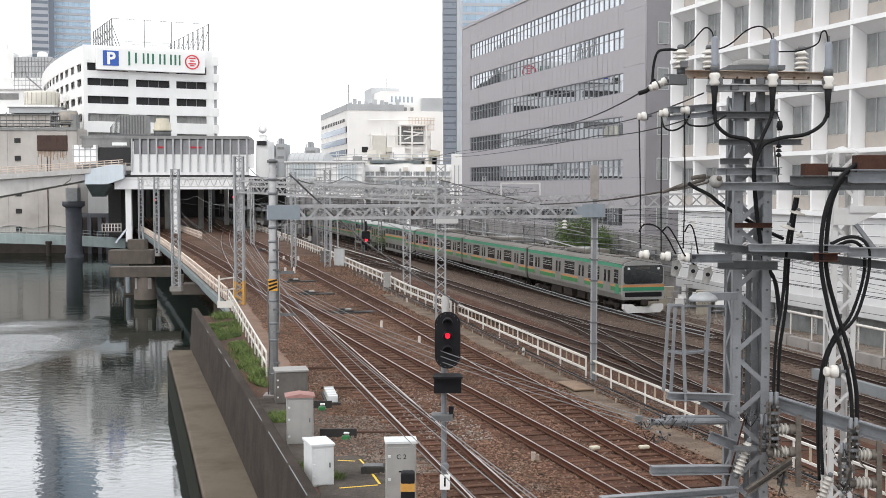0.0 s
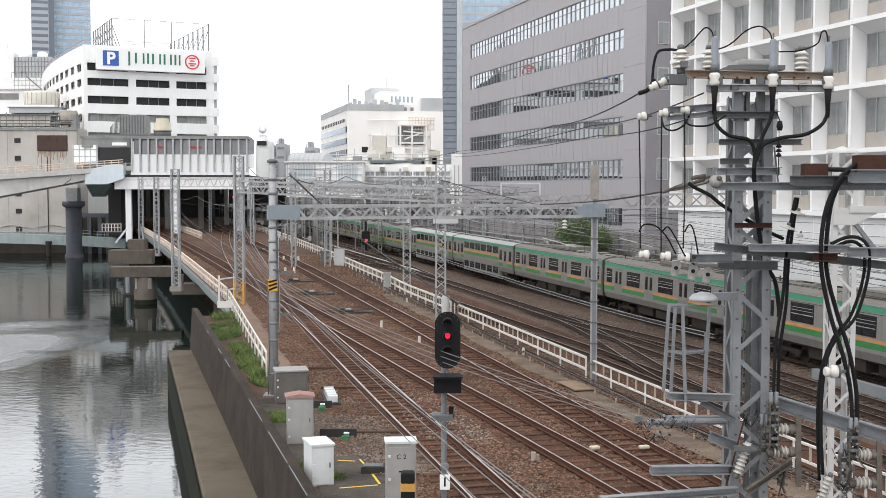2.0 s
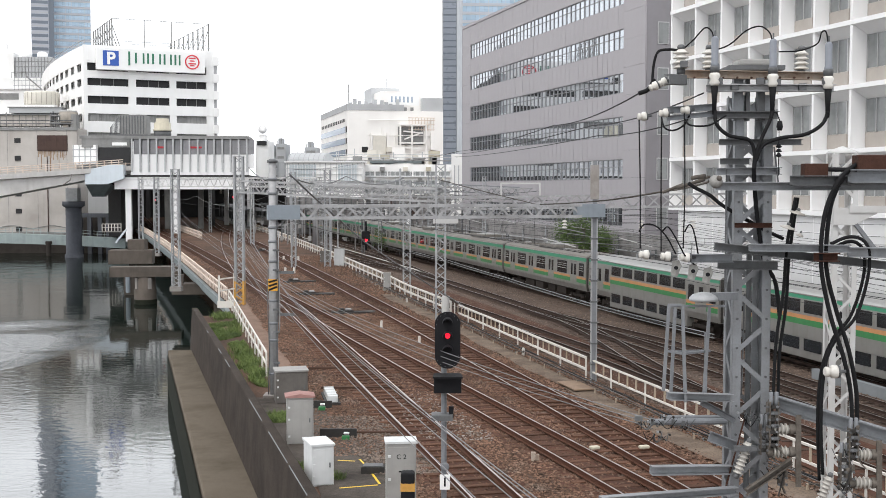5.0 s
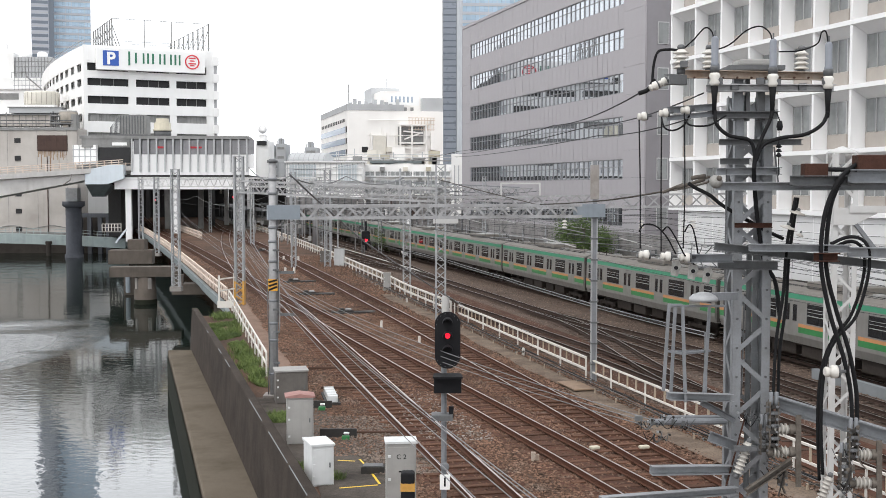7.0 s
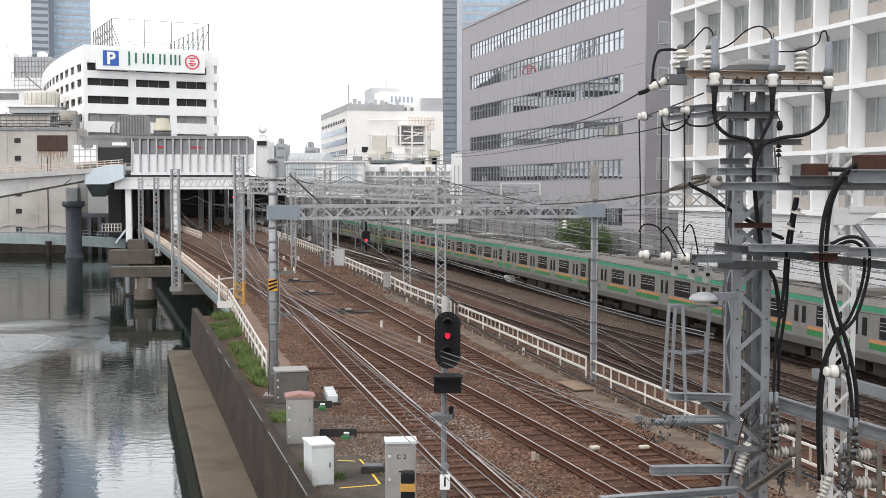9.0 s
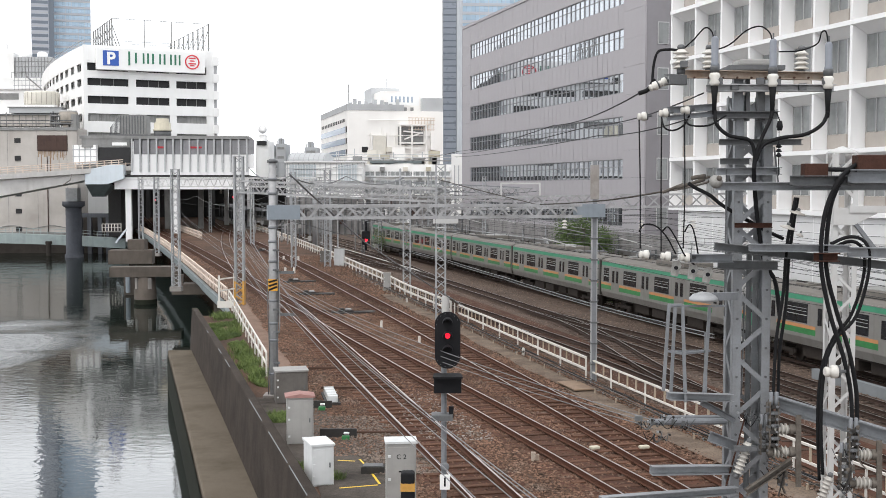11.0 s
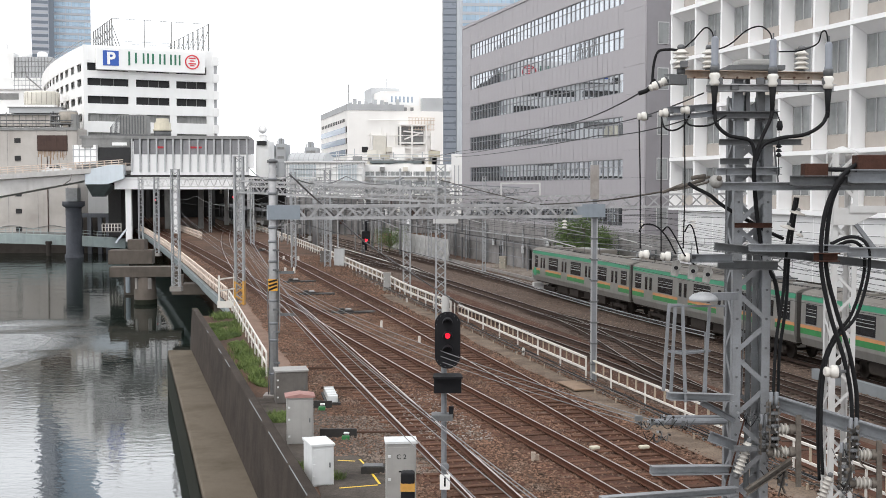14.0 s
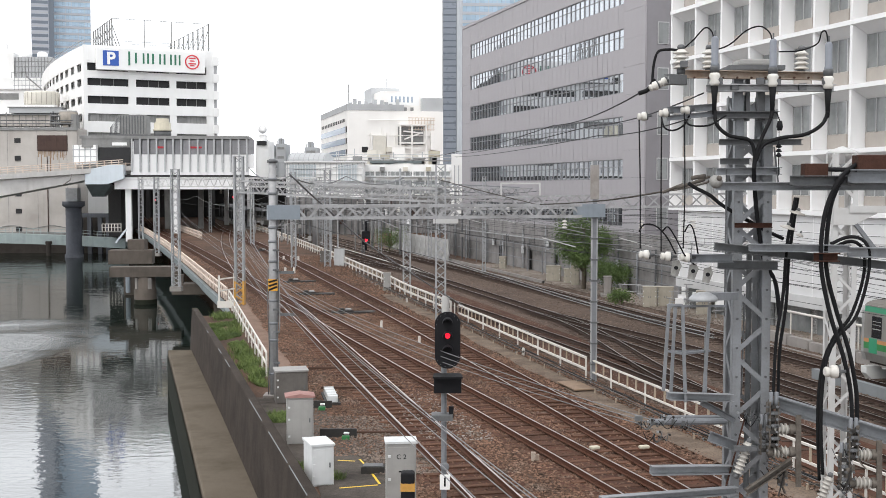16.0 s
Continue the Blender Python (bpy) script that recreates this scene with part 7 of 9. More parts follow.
def channel(a, b, w=0.1, h=0.12, mat="galv", name="arm", own=None, label=""):
    """A C-channel from a to b: web and two flanges."""
    k = B()
    a, b = Vector(a), Vector(b)
    beam(k, a, b, w * 0.18, h)
    n = (b - a).normalized()
    s = n.cross(Vector((0, 0, 1))).normalized()
    for dz in (-h / 2, h / 2):
        o = s * w * 0.45 + Vector((0, 0, dz))
        beam(k, a + o, b + o, w, h * 0.1)
    return part(name, k, M[mat], own or tower, label)


channel((3.248, 15.6, 8.715), (5.145, 15.6, 8.685), 0.12, 0.095, "brownbeam", label="rust-stained top crossbeam")
channel((3.527, 15.55, 8.523), (5.230, 15.55, 8.523), 0.12, 0.085, "galv_gantry", label="pale grey crossbeam")
for x_, w_, m_ in ((3.99, 0.13, "galv"), (4.3, 0.1, "galv_dark"), (4.12, 0.05, "galv_dark")):
    part("head_post", box(B(), x_, 15.72, 8.1, w_, 0.1, 0.6), M[m_], tower)
part("top_plate", box(B(), *(4.207, 15.9, 8.775), 0.75, 0.7, 0.06), M["galv_dark"], tower)
part("top_box", box(B(), *(4.221, 15.9, 8.852), 0.45, 0.4, 0.08, bev=0.02), M["cabinet"], tower)
channel((3.250, 15.5, 8.631), (2.985, 15.3, 8.627), 0.1, 0.12, "galv_dark")
channel((3.571, 15.66, 8.175), (4.518, 15.66, 8.175), 0.12, 0.085, "galv_dark")
channel((3.729, 15.66, 7.810), (4.844, 15.66, 7.810), 0.1, 0.075, "galv_dark")
channel((3.747, 15.66, 7.551), (4.145, 15.66, 7.551), 0.1, 0.075, "galv_dark")
channel((3.703, 15.66, 7.414), (4.560, 15.66, 7.422), 0.12, 0.09, "galv_tower")
channel((3.653, 15.5, 7.215), (6.487, 15.5, 7.215), 0.14, 0.10, "galv_tower", label="long steel channel between towers")
channel((3.958, 15.66, 6.687), (4.464, 15.66, 6.687), 0.05, 0.06, "rust", label="rusted steel clamp")
channel((3.624, 15.4, 6.416), (6.470, 15.4, 6.098), 0.14, 0.10, "galv_dark", label="long steel channel between towers")
channel((4.032, 15.2, 6.411), (5.336, 15.2, 6.396), 0.12, 0.09, "galv_tower")
channel((5.337, 15.2, 6.351), (6.381, 15.2, 6.337), 0.12, 0.12, "galv_tower")
channel((3.734, 15.66, 6.156), (4.549, 15.66, 6.141), 0.12, 0.11, "galv_dark")
channel((3.277, 15.5, 6.251), (3.893, 15.5, 6.251), 0.1, 0.1, "galv")
channel((3.010, 15.6, 8.232), (3.632, 15.6, 8.278), 0.08, 0.08, "galv")
channel((3.011, 15.6, 8.126), (3.634, 15.6, 8.187), 0.05, 0.06, "galv")
channel((2.971, 15.2, 4.443), (3.887, 15.5, 4.365), 0.12, 0.09, "galv_tower", label="pale grey arm of the ladder frame")
channel((3.468, 15.4, 4.314), (3.978, 15.6, 4.020), 0.06, 0.08, "galv")
channel((3.611, 15.5, 3.832), (3.999, 15.6, 3.670), 0.1, 0.14, "galv")
channel((2.792, 15.4, 3.399), (3.987, 15.6, 3.365), 0.12, 0.11, "galv_tower")
channel((2.054, 15, 3.098), (3.966, 15.5, 3.102), 0.12, 0.09, "galv_tower")
channel((4.545, 15.6, 4.277), (6.354, 15, 3.790), 0.12, 0.18, "galv", label="long slanting steel channel")
part("arm_tube", rod(B(), (2.858, 15.8, 3.964), (3.912, 15.8, 3.972), 0.045, 10), M["galv"], tower)
part("arm_tube", rod(B(), (3.112, 15.9, 3.999), (3.936, 15.9, 4.007), 0.035, 10), M["galv"], tower)
for k in range(5):
    part("clamp", box(B(), *(2.702, 15.8, 3.979), 0.1, 0.07, 0.07), M["galv_dark"], tower) if k == 0 else part("clamp", box(B(), 2.75 + 0.14 * k, 15.8, 3.92 + 0.02 * (k % 2), 0.04, 0.1, 0.07), M["galv_dark"], tower)
part("stay", rod(B(), (3.828, 15.5, 3.055), (4.090, 15.5, 4.079), 0.012, 6), M["rust"], tower)

# gusset plates, bolts
for z in (1.6,):
    part("gusset_plate", box(B(), TX, TY - 0.262, z, 0.34, 0.012, 0.2), M["galv"], tower)
for k in range(20):
    for sx in (-0.2, 0.2):
        part("bolt", rod(B(), (TX + sx, TY - 0.275, 0.6 + 0.4 * k), (TX + sx, TY - 0.245, 0.6 + 0.4 * k), 0.018, 6), M["galv_dark"], tower)


def insulator(m, n_disc, r, pitch, label, mat="porcelain", group="porcelain insulators", core=0.45):
    """A stack of porcelain sheds along its own z."""
    ins = thing("insulator", label, "insulator", m, group)
    for k in range(n_disc):
        z = k * pitch
        part("shed", lathe(B(), [(r * core, z), (r * 0.95, z + pitch * 0.12), (r, z + pitch * 0.3), (r * 0.7, z + pitch * 0.55), (r * core, z + pitch)], None, 18), M[mat], ins)
    part("cap", lathe(B(), [(r * 0.5, n_disc * pitch), (r * 0.5, n_disc * pitch + 0.04), (r * 0.3, n_disc * pitch + 0.06)], None, 12), M["galv_dark"], ins)
    part("foot", lathe(B(), [(r * 0.55, -0.07), (r * 0.55, 0)], None, 12), M["galv_dark"], ins)
    return ins


PI = "white porcelain post insulator on a crossbeam"
for p, n, r in (((3.194, 15.6, 8.791), 4, 0.105), ((3.600, 15.75, 8.806), 4, 0.09), ((4.840, 15.7, 8.786), 4, 0.1)):
    insulator(pose(*p), n, r, 0.065, PI)


def cable_head(p, h):
    """A grey cable termination with white base over a black tapered boot."""
    hd = part("cable_head", lathe(B(), [(0.052, 0), (0.054, h * 0.12), (0.047, h * 0.16), (0.048, h * 0.95), (0.04, h), (0.02, h + 0.015)], None, 18), M["grey_cyl"], tower, "grey cable termination with a white base")
    hd.matrix_basis = pose(*p)
    part("neck", lathe(B(), [(0.06, -0.08), (0.064, -0.02), (0.068, 0.0), (0.056, 0.02)], None, 16), M["galv_dark"], hd)
    part("white_base", lathe(B(), [(0.05, -0.24), (0.072, -0.2), (0.054, -0.16), (0.078, -0.11), (0.056, -0.06)], None, 18), M["porcelain"], hd)
    part("boot", lathe(B(), [(0.024, -0.62), (0.034, -0.42), (0.05, -0.24)], None, 14), M["black"], hd)
    part("lug", rod(B(), (0, 0, h), (0, 0, h + 0.09), 0.012, 6), M["galv_dark"], hd)


cable_head((3.613, 15.45, 8.790), 0.40)
cable_head((4.387, 15.45, 8.775), 0.38)
cable_head((5.124, 15.45, 8.746), 0.37)


def spline(pts, n=10):
    pts = [Vector(p) for p in pts]
    pts = [pts[0] * 2 - pts[1]] + pts + [pts[-1] * 2 - pts[-2]]
    out = []
    for i in range(1, len(pts) - 2):
        a, b, c, d = pts[i - 1:i + 3]
        for k in range(n):
            t = k / n
            out.append(0.5 * ((2 * b) + (c - a) * t + (2 * a - 5 * b + 4 * c - d) * t * t + (3 * b - a - 3 * c + d) * t ** 3))
    out.append(pts[-2])
    return out


def cable(pts, r, label="thick black cable looping off the tower", mat="black"):
    return single("power_cable", tube(B(), spline(pts), r, 8), M[mat], label, "cable", "black power cables")


THIN = "thin black jumper wire between insulators"
cable([(3.199, 15.6, 9.032), (3.039, 15.6, 9.047), (2.888, 15.6, 9.017), (2.829, 15.6, 8.843), (2.809, 15.6, 8.580)], 0.018, "black insulated jumper with a thick sleeve")
cable([(3.214, 15.6, 9.047), (3.364, 15.6, 9.182), (3.483, 15.5, 9.318), (3.562, 15.45, 9.274), (3.609, 15.45, 9.126)], 0.010, THIN)
cable([(3.593, 15.7, 9.028), (3.834, 15.6, 9.107), (4.033, 15.5, 9.281), (4.220, 15.5, 9.341), (4.335, 15.45, 9.252), (4.382, 15.45, 9.103)], 0.010, THIN)
cable([(4.502, 15.6, 9.017), (4.783, 15.6, 9.032), (4.984, 15.5, 9.110), (5.025, 15.45, 9.252), (5.085, 15.45, 9.260), (5.118, 15.45, 9.088)], 0.010, THIN)
cable([(3.621, 15.45, 8.230), (3.634, 15.4, 8.040), (3.801, 15.4, 7.890), (4.065, 15.4, 7.830), (4.142, 15.4, 7.665), (4.138, 15.4, 7.440)], 0.025)
cable([(4.396, 15.45, 8.230), (4.339, 15.4, 8.077), (4.237, 15.4, 7.853), (4.165, 15.4, 7.628), (4.145, 15.4, 7.440)], 0.025)
cable([(5.133, 15.45, 8.230), (5.038, 15.4, 8.040), (4.815, 15.4, 7.905), (4.477, 15.4, 7.853), (4.253, 15.4, 7.755), (4.166, 15.4, 7.553)], 0.025)
cable([(4.151, 15.45, 7.456), (4.211, 15.6, 7.139), (4.291, 15.7, 6.678), (4.403, 15.8, 6.209), (4.533, 15.7, 5.907), (4.573, 15.6, 5.453)], 0.03, "thick black cable trunk down the tower")
cable([(4.701, 15.4, 7.065), (4.659, 15.4, 6.839), (4.591, 15.4, 6.386), (4.555, 15.4, 5.780), (4.474, 15.4, 5.171), (4.440, 15.4, 4.406)], 0.023)
cable([(4.761, 15.5, 7.064), (4.707, 15.5, 6.684), (4.653, 15.5, 6.228), (4.625, 15.5, 5.617), (4.551, 15.5, 5.004), (4.537, 15.5, 4.388)], 0.023)
cable([(5.500, 15.2, 7.548), (5.224, 15.1, 7.362), (5.045, 15.1, 7.030), (4.964, 15.1, 6.624), (4.966, 15.1, 6.105), (5.095, 15.1, 5.509), (5.268, 15.1, 4.986), (5.373, 15.1, 4.536), (5.403, 15.1, 4.122)], 0.03)
cable([(5.573, 15.3, 7.573), (5.303, 15.2, 7.378), (5.124, 15.2, 7.029), (5.058, 15.2, 6.545), (5.066, 15.2, 6.097), (5.202, 15.2, 5.573), (5.376, 15.2, 5.047), (5.484, 15.2, 4.518), (5.507, 15.2, 4.102)], 0.03)
cable([(5.111, 15.2, 6.456), (5.333, 15.2, 6.545), (5.520, 15.2, 6.516), (5.620, 15.2, 6.359), (5.612, 15.2, 6.023), (5.465, 15.2, 5.498), (5.209, 15.2, 5.197), (5.066, 15.2, 4.820), (5.025, 15.2, 4.140), (5.061, 15.2, 3.379)], 0.023)
cable([(5.161, 15.3, 6.391), (5.370, 15.3, 6.481), (5.513, 15.3, 6.451), (5.590, 15.3, 6.316), (5.582, 15.3, 5.977), (5.426, 15.3, 5.487), (5.198, 15.3, 5.184), (5.055, 15.3, 4.767), (5.013, 15.3, 4.120), (5.050, 15.3, 3.278)], 0.023)
cable([(2.621, 15.5, 8.120), (2.645, 15.5, 7.215), (2.652, 15.5, 6.380)], 0.009, "thin black drop wire below an insulator")
cable([(2.923, 15.5, 8.150), (2.925, 15.5, 7.215), (2.934, 15.5, 6.342)], 0.009, "thin black drop wire below an insulator")
cable([(3.225, 15.5, 8.195), (3.243, 15.5, 7.215), (3.230, 15.5, 6.380)], 0.009, "thin black drop wire below an insulator")
cable([(2.923, 15.5, 8.135), (2.943, 15.4, 7.995), (3.064, 15.4, 7.957), (3.219, 15.5, 8.030), (3.315, 15.6, 8.164)], 0.012, THIN)
cable([(3.241, 15.5, 8.105), (3.288, 15.4, 8.025), (3.536, 15.4, 8.025), (3.784, 15.5, 8.158)], 0.012, THIN)
cable([(2.635, 15.5, 6.609), (2.685, 15.4, 6.703), (2.836, 15.4, 6.688), (2.989, 15.4, 6.537), (3.112, 15.4, 6.310)], 0.010, THIN)
cable([(2.946, 15.5, 6.609), (3.002, 15.4, 6.673), (3.102, 15.4, 6.537), (3.233, 15.4, 6.295), (3.392, 15.5, 6.152)], 0.010, THIN)
cable([(3.250, 15.5, 6.609), (3.289, 15.4, 6.703), (3.350, 15.4, 6.612), (3.436, 15.5, 6.289)], 0.010, THIN)
cable([(2.628, 15.6, 8.459), (2.764, 15.6, 8.519), (2.838, 15.6, 8.655)], 0.03, "black insulated jumper with a thick sleeve")


def spool(p, d, r, label):
    """A white shackle insulator lying along d."""
    d = Vector(d).normalized()
    m = Matrix.Translation(p) @ d.to_track_quat("Z", "Y").to_matrix().to_4x4()
    sp = thing("insulator", label, "insulator", m, "shackle insulators")
    part("shed", lathe(B(), [(r * 0.5, -r * 1.5), (r * 0.75, -r * 1.3), (r * 0.75, -r * 0.9), (r * 0.5, -r * 0.8), (r, -r * 0.4), (r, r * 0.35), (r * 0.55, r * 0.5)], None, 18), M["porcelain"], sp)
    part("shed", lathe(B(), [(r * 0.5, r * 0.5), (r * 0.95, r * 0.55), (r * 0.95, r * 0.75), (r * 0.3, r * 0.9), (r * 0.25, r * 1.8)], None, 18), M["galv_dark"], sp)


SI = "white porcelain shackle insulator on a steel arm"
for p in ((2.689, 15.5, 8.150), (2.976, 15.5, 8.195), (3.273, 15.55, 8.236)):
    spool(p, (1, 0.1, 0.08), 0.06, SI)
for p in ((2.728, 15.45, 6.300), (3.016, 15.45, 6.277), (3.274, 15.45, 6.262)):
    spool(p, (1, 0.1, -0.03), 0.066, SI)
for p in ((2.836, 15.5, 8.556), (2.956, 15.5, 8.608)):
    spool(p, (1, 0, 0.45), 0.06, SI)
spool((5.119, 15, 4.792), (1, 0.1, 0), 0.088, "large white dome insulator on a bracket")
dm_ = thing("insulator", "grey dome insulator beside the tower", "insulator", pose(3.64, 15.4, 7.28) @ pose(0, 0, 0, 60, 0, 20), "shackle insulators")
part("shed", lathe(B(), [(0.02, -0.06), (0.08, -0.045), (0.092, -0.015), (0.088, 0.02), (0.06, 0.055), (0.03, 0.07), (0.0, 0.072)], None, 22), M["galv_pale"], dm_)
part("cap", lathe(B(), [(0.035, 0.065), (0.035, 0.1), (0.01, 0.11)], None, 12), M["clamp_brown"], dm_)
cable([(3.42, 16.1, 7.26), (3.494, 16.05, 7.20), (3.698, 16.0, 7.09), (3.886, 15.98, 6.94), (4.395, 15.95, 6.64), (4.709, 15.95, 6.49)], 0.026, "black cable passing behind the tower")
for a, b, r_ in (((3.30, 16.2, 7.20), (3.62, 16.0, 7.31), 0.026), ((3.12, 16.4, 7.13), (3.36, 16.2, 7.24), 0.022), ((3.46, 16.1, 7.33), (3.63, 16.0, 7.36), 0.03)):
    single("cable_sleeve", rod(B(), a, b, r_, 10), M["clamp_brown"], "weathered clamp sleeve on a feeder cable", "sleeve", "cable sleeves")
for p in ((4.70, 15.3, 6.86), (4.57, 15.3, 6.67), (4.74, 15.32, 6.56)):
    dk_ = thing("insulator", "flat white porcelain disc on a black cable", "insulator", Matrix.Translation(p) @ pose(0, 0, 0, 10, 14, 0), "disc insulators")
    r_ = 0.05 if p[0] > 4.7 else 0.105
    part("shed", lathe(B(), [(r_ * 0.3, -0.014), (r_, -0.008), (r_ * 0.97, 0.006), (r_ * 0.4, 0.016), (r_ * 0.22, 0.035)], None, 20), M["porcelain_grey"], dk_)
    part("cap", lathe(B(), [(r_ * 0.24, 0.035), (r_ * 0.24, 0.06), (r_ * 0.1, 0.068)], None, 12), M["galv_dark"], dk_)
for p in ((3.134, 15.5, 6.121), (3.363, 15.5, 6.076), (3.561, 15.5, 6.030)):
    dp = thing("clamp_pulley", "weathered steel clamp plate with a bolt eye", "clamp", pose(*p, 90, 0, 0), "clamps below the arm")
    part("plate", prism(B(), [(-0.07, -0.1), (0.02, -0.12), (0.075, 0.03), (0.04, 0.1), (-0.045, 0.085)], -0.015, 0.015, "Z"), M["galv_pale"], dp)
    part("bolt", lathe(B(), [(0.028, 0.0), (0.028, 0.03)], None, 8), M["blackpaint"], dp)
# ribbed bushings on the side plates
for p, n in (((4.447, 15.4, 3.946), 4), ((4.451, 15.4, 3.638), 4), ((5.413, 15, 3.693), 4), ((5.420, 15, 3.317), 4)):
    insulator(Matrix.Translation(p) @ pose(0, 0, 0, 0, 90, 0), n, 0.085, 0.052, "grey-white ribbed bushing set sideways on a plate", "porcelain_grey", core=0.65)
    kn_ = part("bushing_socket", lathe(B(), [(0.06, n * 0.052), (0.075, n * 0.052 + 0.02), (0.06, 0.33)], None, 14), M["clamp_brown"], tower, "brown cast bushing socket")
    kn_.matrix_basis = Matrix.Translation(p) @ pose(0, 0, 0, 0, 90, 0)
    part("knob", lathe(B(), [(0.03, -0.09), (0.065, -0.07), (0.07, -0.02), (0.05, 0.0)], None, 14), M["clamp_brown"], kn_)

part("side_plate", beam(B(), (4.771, 15.35, 4.148), (4.787, 15.35, 3.172), 0.07, 0.03, (0, 1, 0)), M["clamp_brown"], tower)
part("side_plate", beam(B(), (5.710, 14.95, 3.891), (5.726, 14.95, 3.067), 0.07, 0.03, (0, 1, 0)), M["clamp_brown"], tower)
for a, b in (((3.975, 15.4, 3.345), (4.137, 15.4, 3.807)), ((4.935, 15, 2.978), (5.113, 15, 3.467))):
    d = Vector(b) - Vector(a)
    insulator(Matrix.Translation(a) @ d.to_track_quat("Z", "Y").to_matrix().to_4x4(), 8, 0.07, 0.056, "slanted ribbed grey-white arrester", "porcelain_grey", core=0.6)
for p in ((4.411, 15.45, 4.205), (4.419, 15.45, 3.703), (4.564, 15.4, 3.252), (5.371, 15, 3.955), (5.322, 15, 3.430), (4.423, 15.4, 4.038)):
    cb = thing("terminal_clamp", "grey cast terminal clamp with bolts", "clamp", pose(*p), "terminal clamps")
    part("block", box(B(), 0, 0, -0.07, 0.08, 0.11, 0.17, bev=0.015), M["clamp_brown"], cb)
    part("jaw", box(B(), 0.03, -0.02, 0.06, 0.05, 0.12, 0.08, 25, bev=0.012), M["clamp_brown"], cb)
    part("strap", rod(B(), (-0.05, -0.07, -0.2), (0.03, -0.06, 0.12), 0.012, 6), M["machine_dark"], cb)
    part("fork", beam(B(), (0.06, 0, -0.18), (-0.02, -0.04, -0.02), 0.03, 0.02), M["clamp_brown"], cb)
    for k in range(4):
        part("bolt", rod(B(), (-0.05 + 0.1 * (k % 2), -0.1, -0.04 + 0.09 * (k // 2)), (-0.05 + 0.1 * (k % 2), -0.07, -0.04 + 0.09 * (k // 2)), 0.018, 6), M["galv_dark"], cb)


def clamp_stack(p, h, seed):
    """Bolted plates that join cables to the bushings: two cheeks, spacers, bolts and lugs."""
    rg = np.random.default_rng(seed)
    c = thing("cable_clamp", "weathered bolted cable clamp of stacked plates", "clamp", pose(*p), "cable clamps")
    for sx in (-0.055, 0.055):
        part("cheek", box(B(), sx, 0, -h, 0.018, 0.1, h, bev=0.004), M["clamp_brown"], c)
    n = int(h / 0.085)
    for k in range(n):
        z = -h + 0.04 + k * 0.085
        part("spacer", box(B(), rg.uniform(-0.012, 0.012), -0.03, z, 0.095, 0.06, 0.045, bev=0.006), M["galv_dark" if k % 2 else "machine_dark"], c)
        part("bolt", rod(B(), (-0.09, -0.02, z + 0.02), (0.09, -0.02, z + 0.02), 0.012, 6), M["galv_dark"], c)
        part("nut", rod(B(), (0.03 * (-1) ** k, -0.075, z + 0.03), (0.03 * (-1) ** k, -0.055, z + 0.03), 0.018, 6), M["galv"], c)
    for sx in (-0.035, 0.035):
        part("lug", lathe(B(), [(0.026, -0.06), (0.03, 0.0), (0.028, 0.12), (0.022, 0.13)], pose(sx, 0, 0), 10), M["galv"], c)
    part("tail_plate", beam(B(), (0.04, -0.02, -h + 0.05), (0.15, -0.05, -h - 0.09), 0.07, 0.015), M["clamp_brown"], c)


clamp_stack((4.44, 15.36, 4.33), 0.64, 1)
clamp_stack((4.36, 15.5, 4.0), 0.42, 2)
clamp_stack((5.37, 14.96, 4.06), 0.44, 3)
clamp_stack((5.28, 15.02, 3.72), 0.5, 4)
channel((4.067, 15.3, 3.124), (4.667, 15.3, 3.546), 0.08, 0.08, "clamp_brown")
channel((4.210, 15.3, 3.699), (3.907, 15.3, 3.699), 0.08, 0.06, "galv_dark")
channel((4.859, 15.1, 6.290), (5.170, 15.1, 6.290), 0.12, 0.1, "rust", label="rusted cable cleat")

# cable troughs and rusty boxes on the long channel
bx1 = thing("cable_clamp_box", "rusty steel clamp box on a channel", "box", pose(*(4.912, 15.3, 7.334)), "rusty clamp boxes")
part("body", box(B(), 0, 0, 0.0, 0.31, 0.2, 0.18, bev=0.01), M["rust"], bx1)
bx2 = thing("cable_clamp_box", "rusty steel clamp box on a channel", "box", pose(*(5.762, 15.2, 7.422)), "rusty clamp boxes")
part("body", box(B(), 0, 0, 0.0, 0.7, 0.25, 0.2, bev=0.01), M["rust"], bx2)
channel((4.592, 15.3, 7.290), (5.354, 15.3, 7.290), 0.14, 0.12, "galv_dark")
channel((5.318, 15.2, 7.348), (6.358, 15.2, 7.348), 0.16, 0.16, "galv")
part("spindle", rod(B(), (5.044, 15.25, 7.438), (5.436, 15.2, 7.430), 0.03, 8), M["blackpaint"], tower)

# lamp and ladder frame hung on the tower
lamp = thing("yard_lamp", "white dome yard lamp on a short arm", "lamp", pose(*(3.444, 15.2, 5.738)))
part("shade", lathe(B(), [(0.15, -0.04), (0.19, -0.035), (0.19, 0.0), (0.15, 0.045), (0.07, 0.075), (0.02, 0.08)], None, 14), M["galv_light"], lamp)
part("arm", beam(B(), (0.1, 0, 0.02), (0.5, 0.3, 0.0), 0.1, 0.1), M["galv"], lamp)
fr_ = thing("ladder_frame", "light grey steel step frame standing on an arm", "frame")
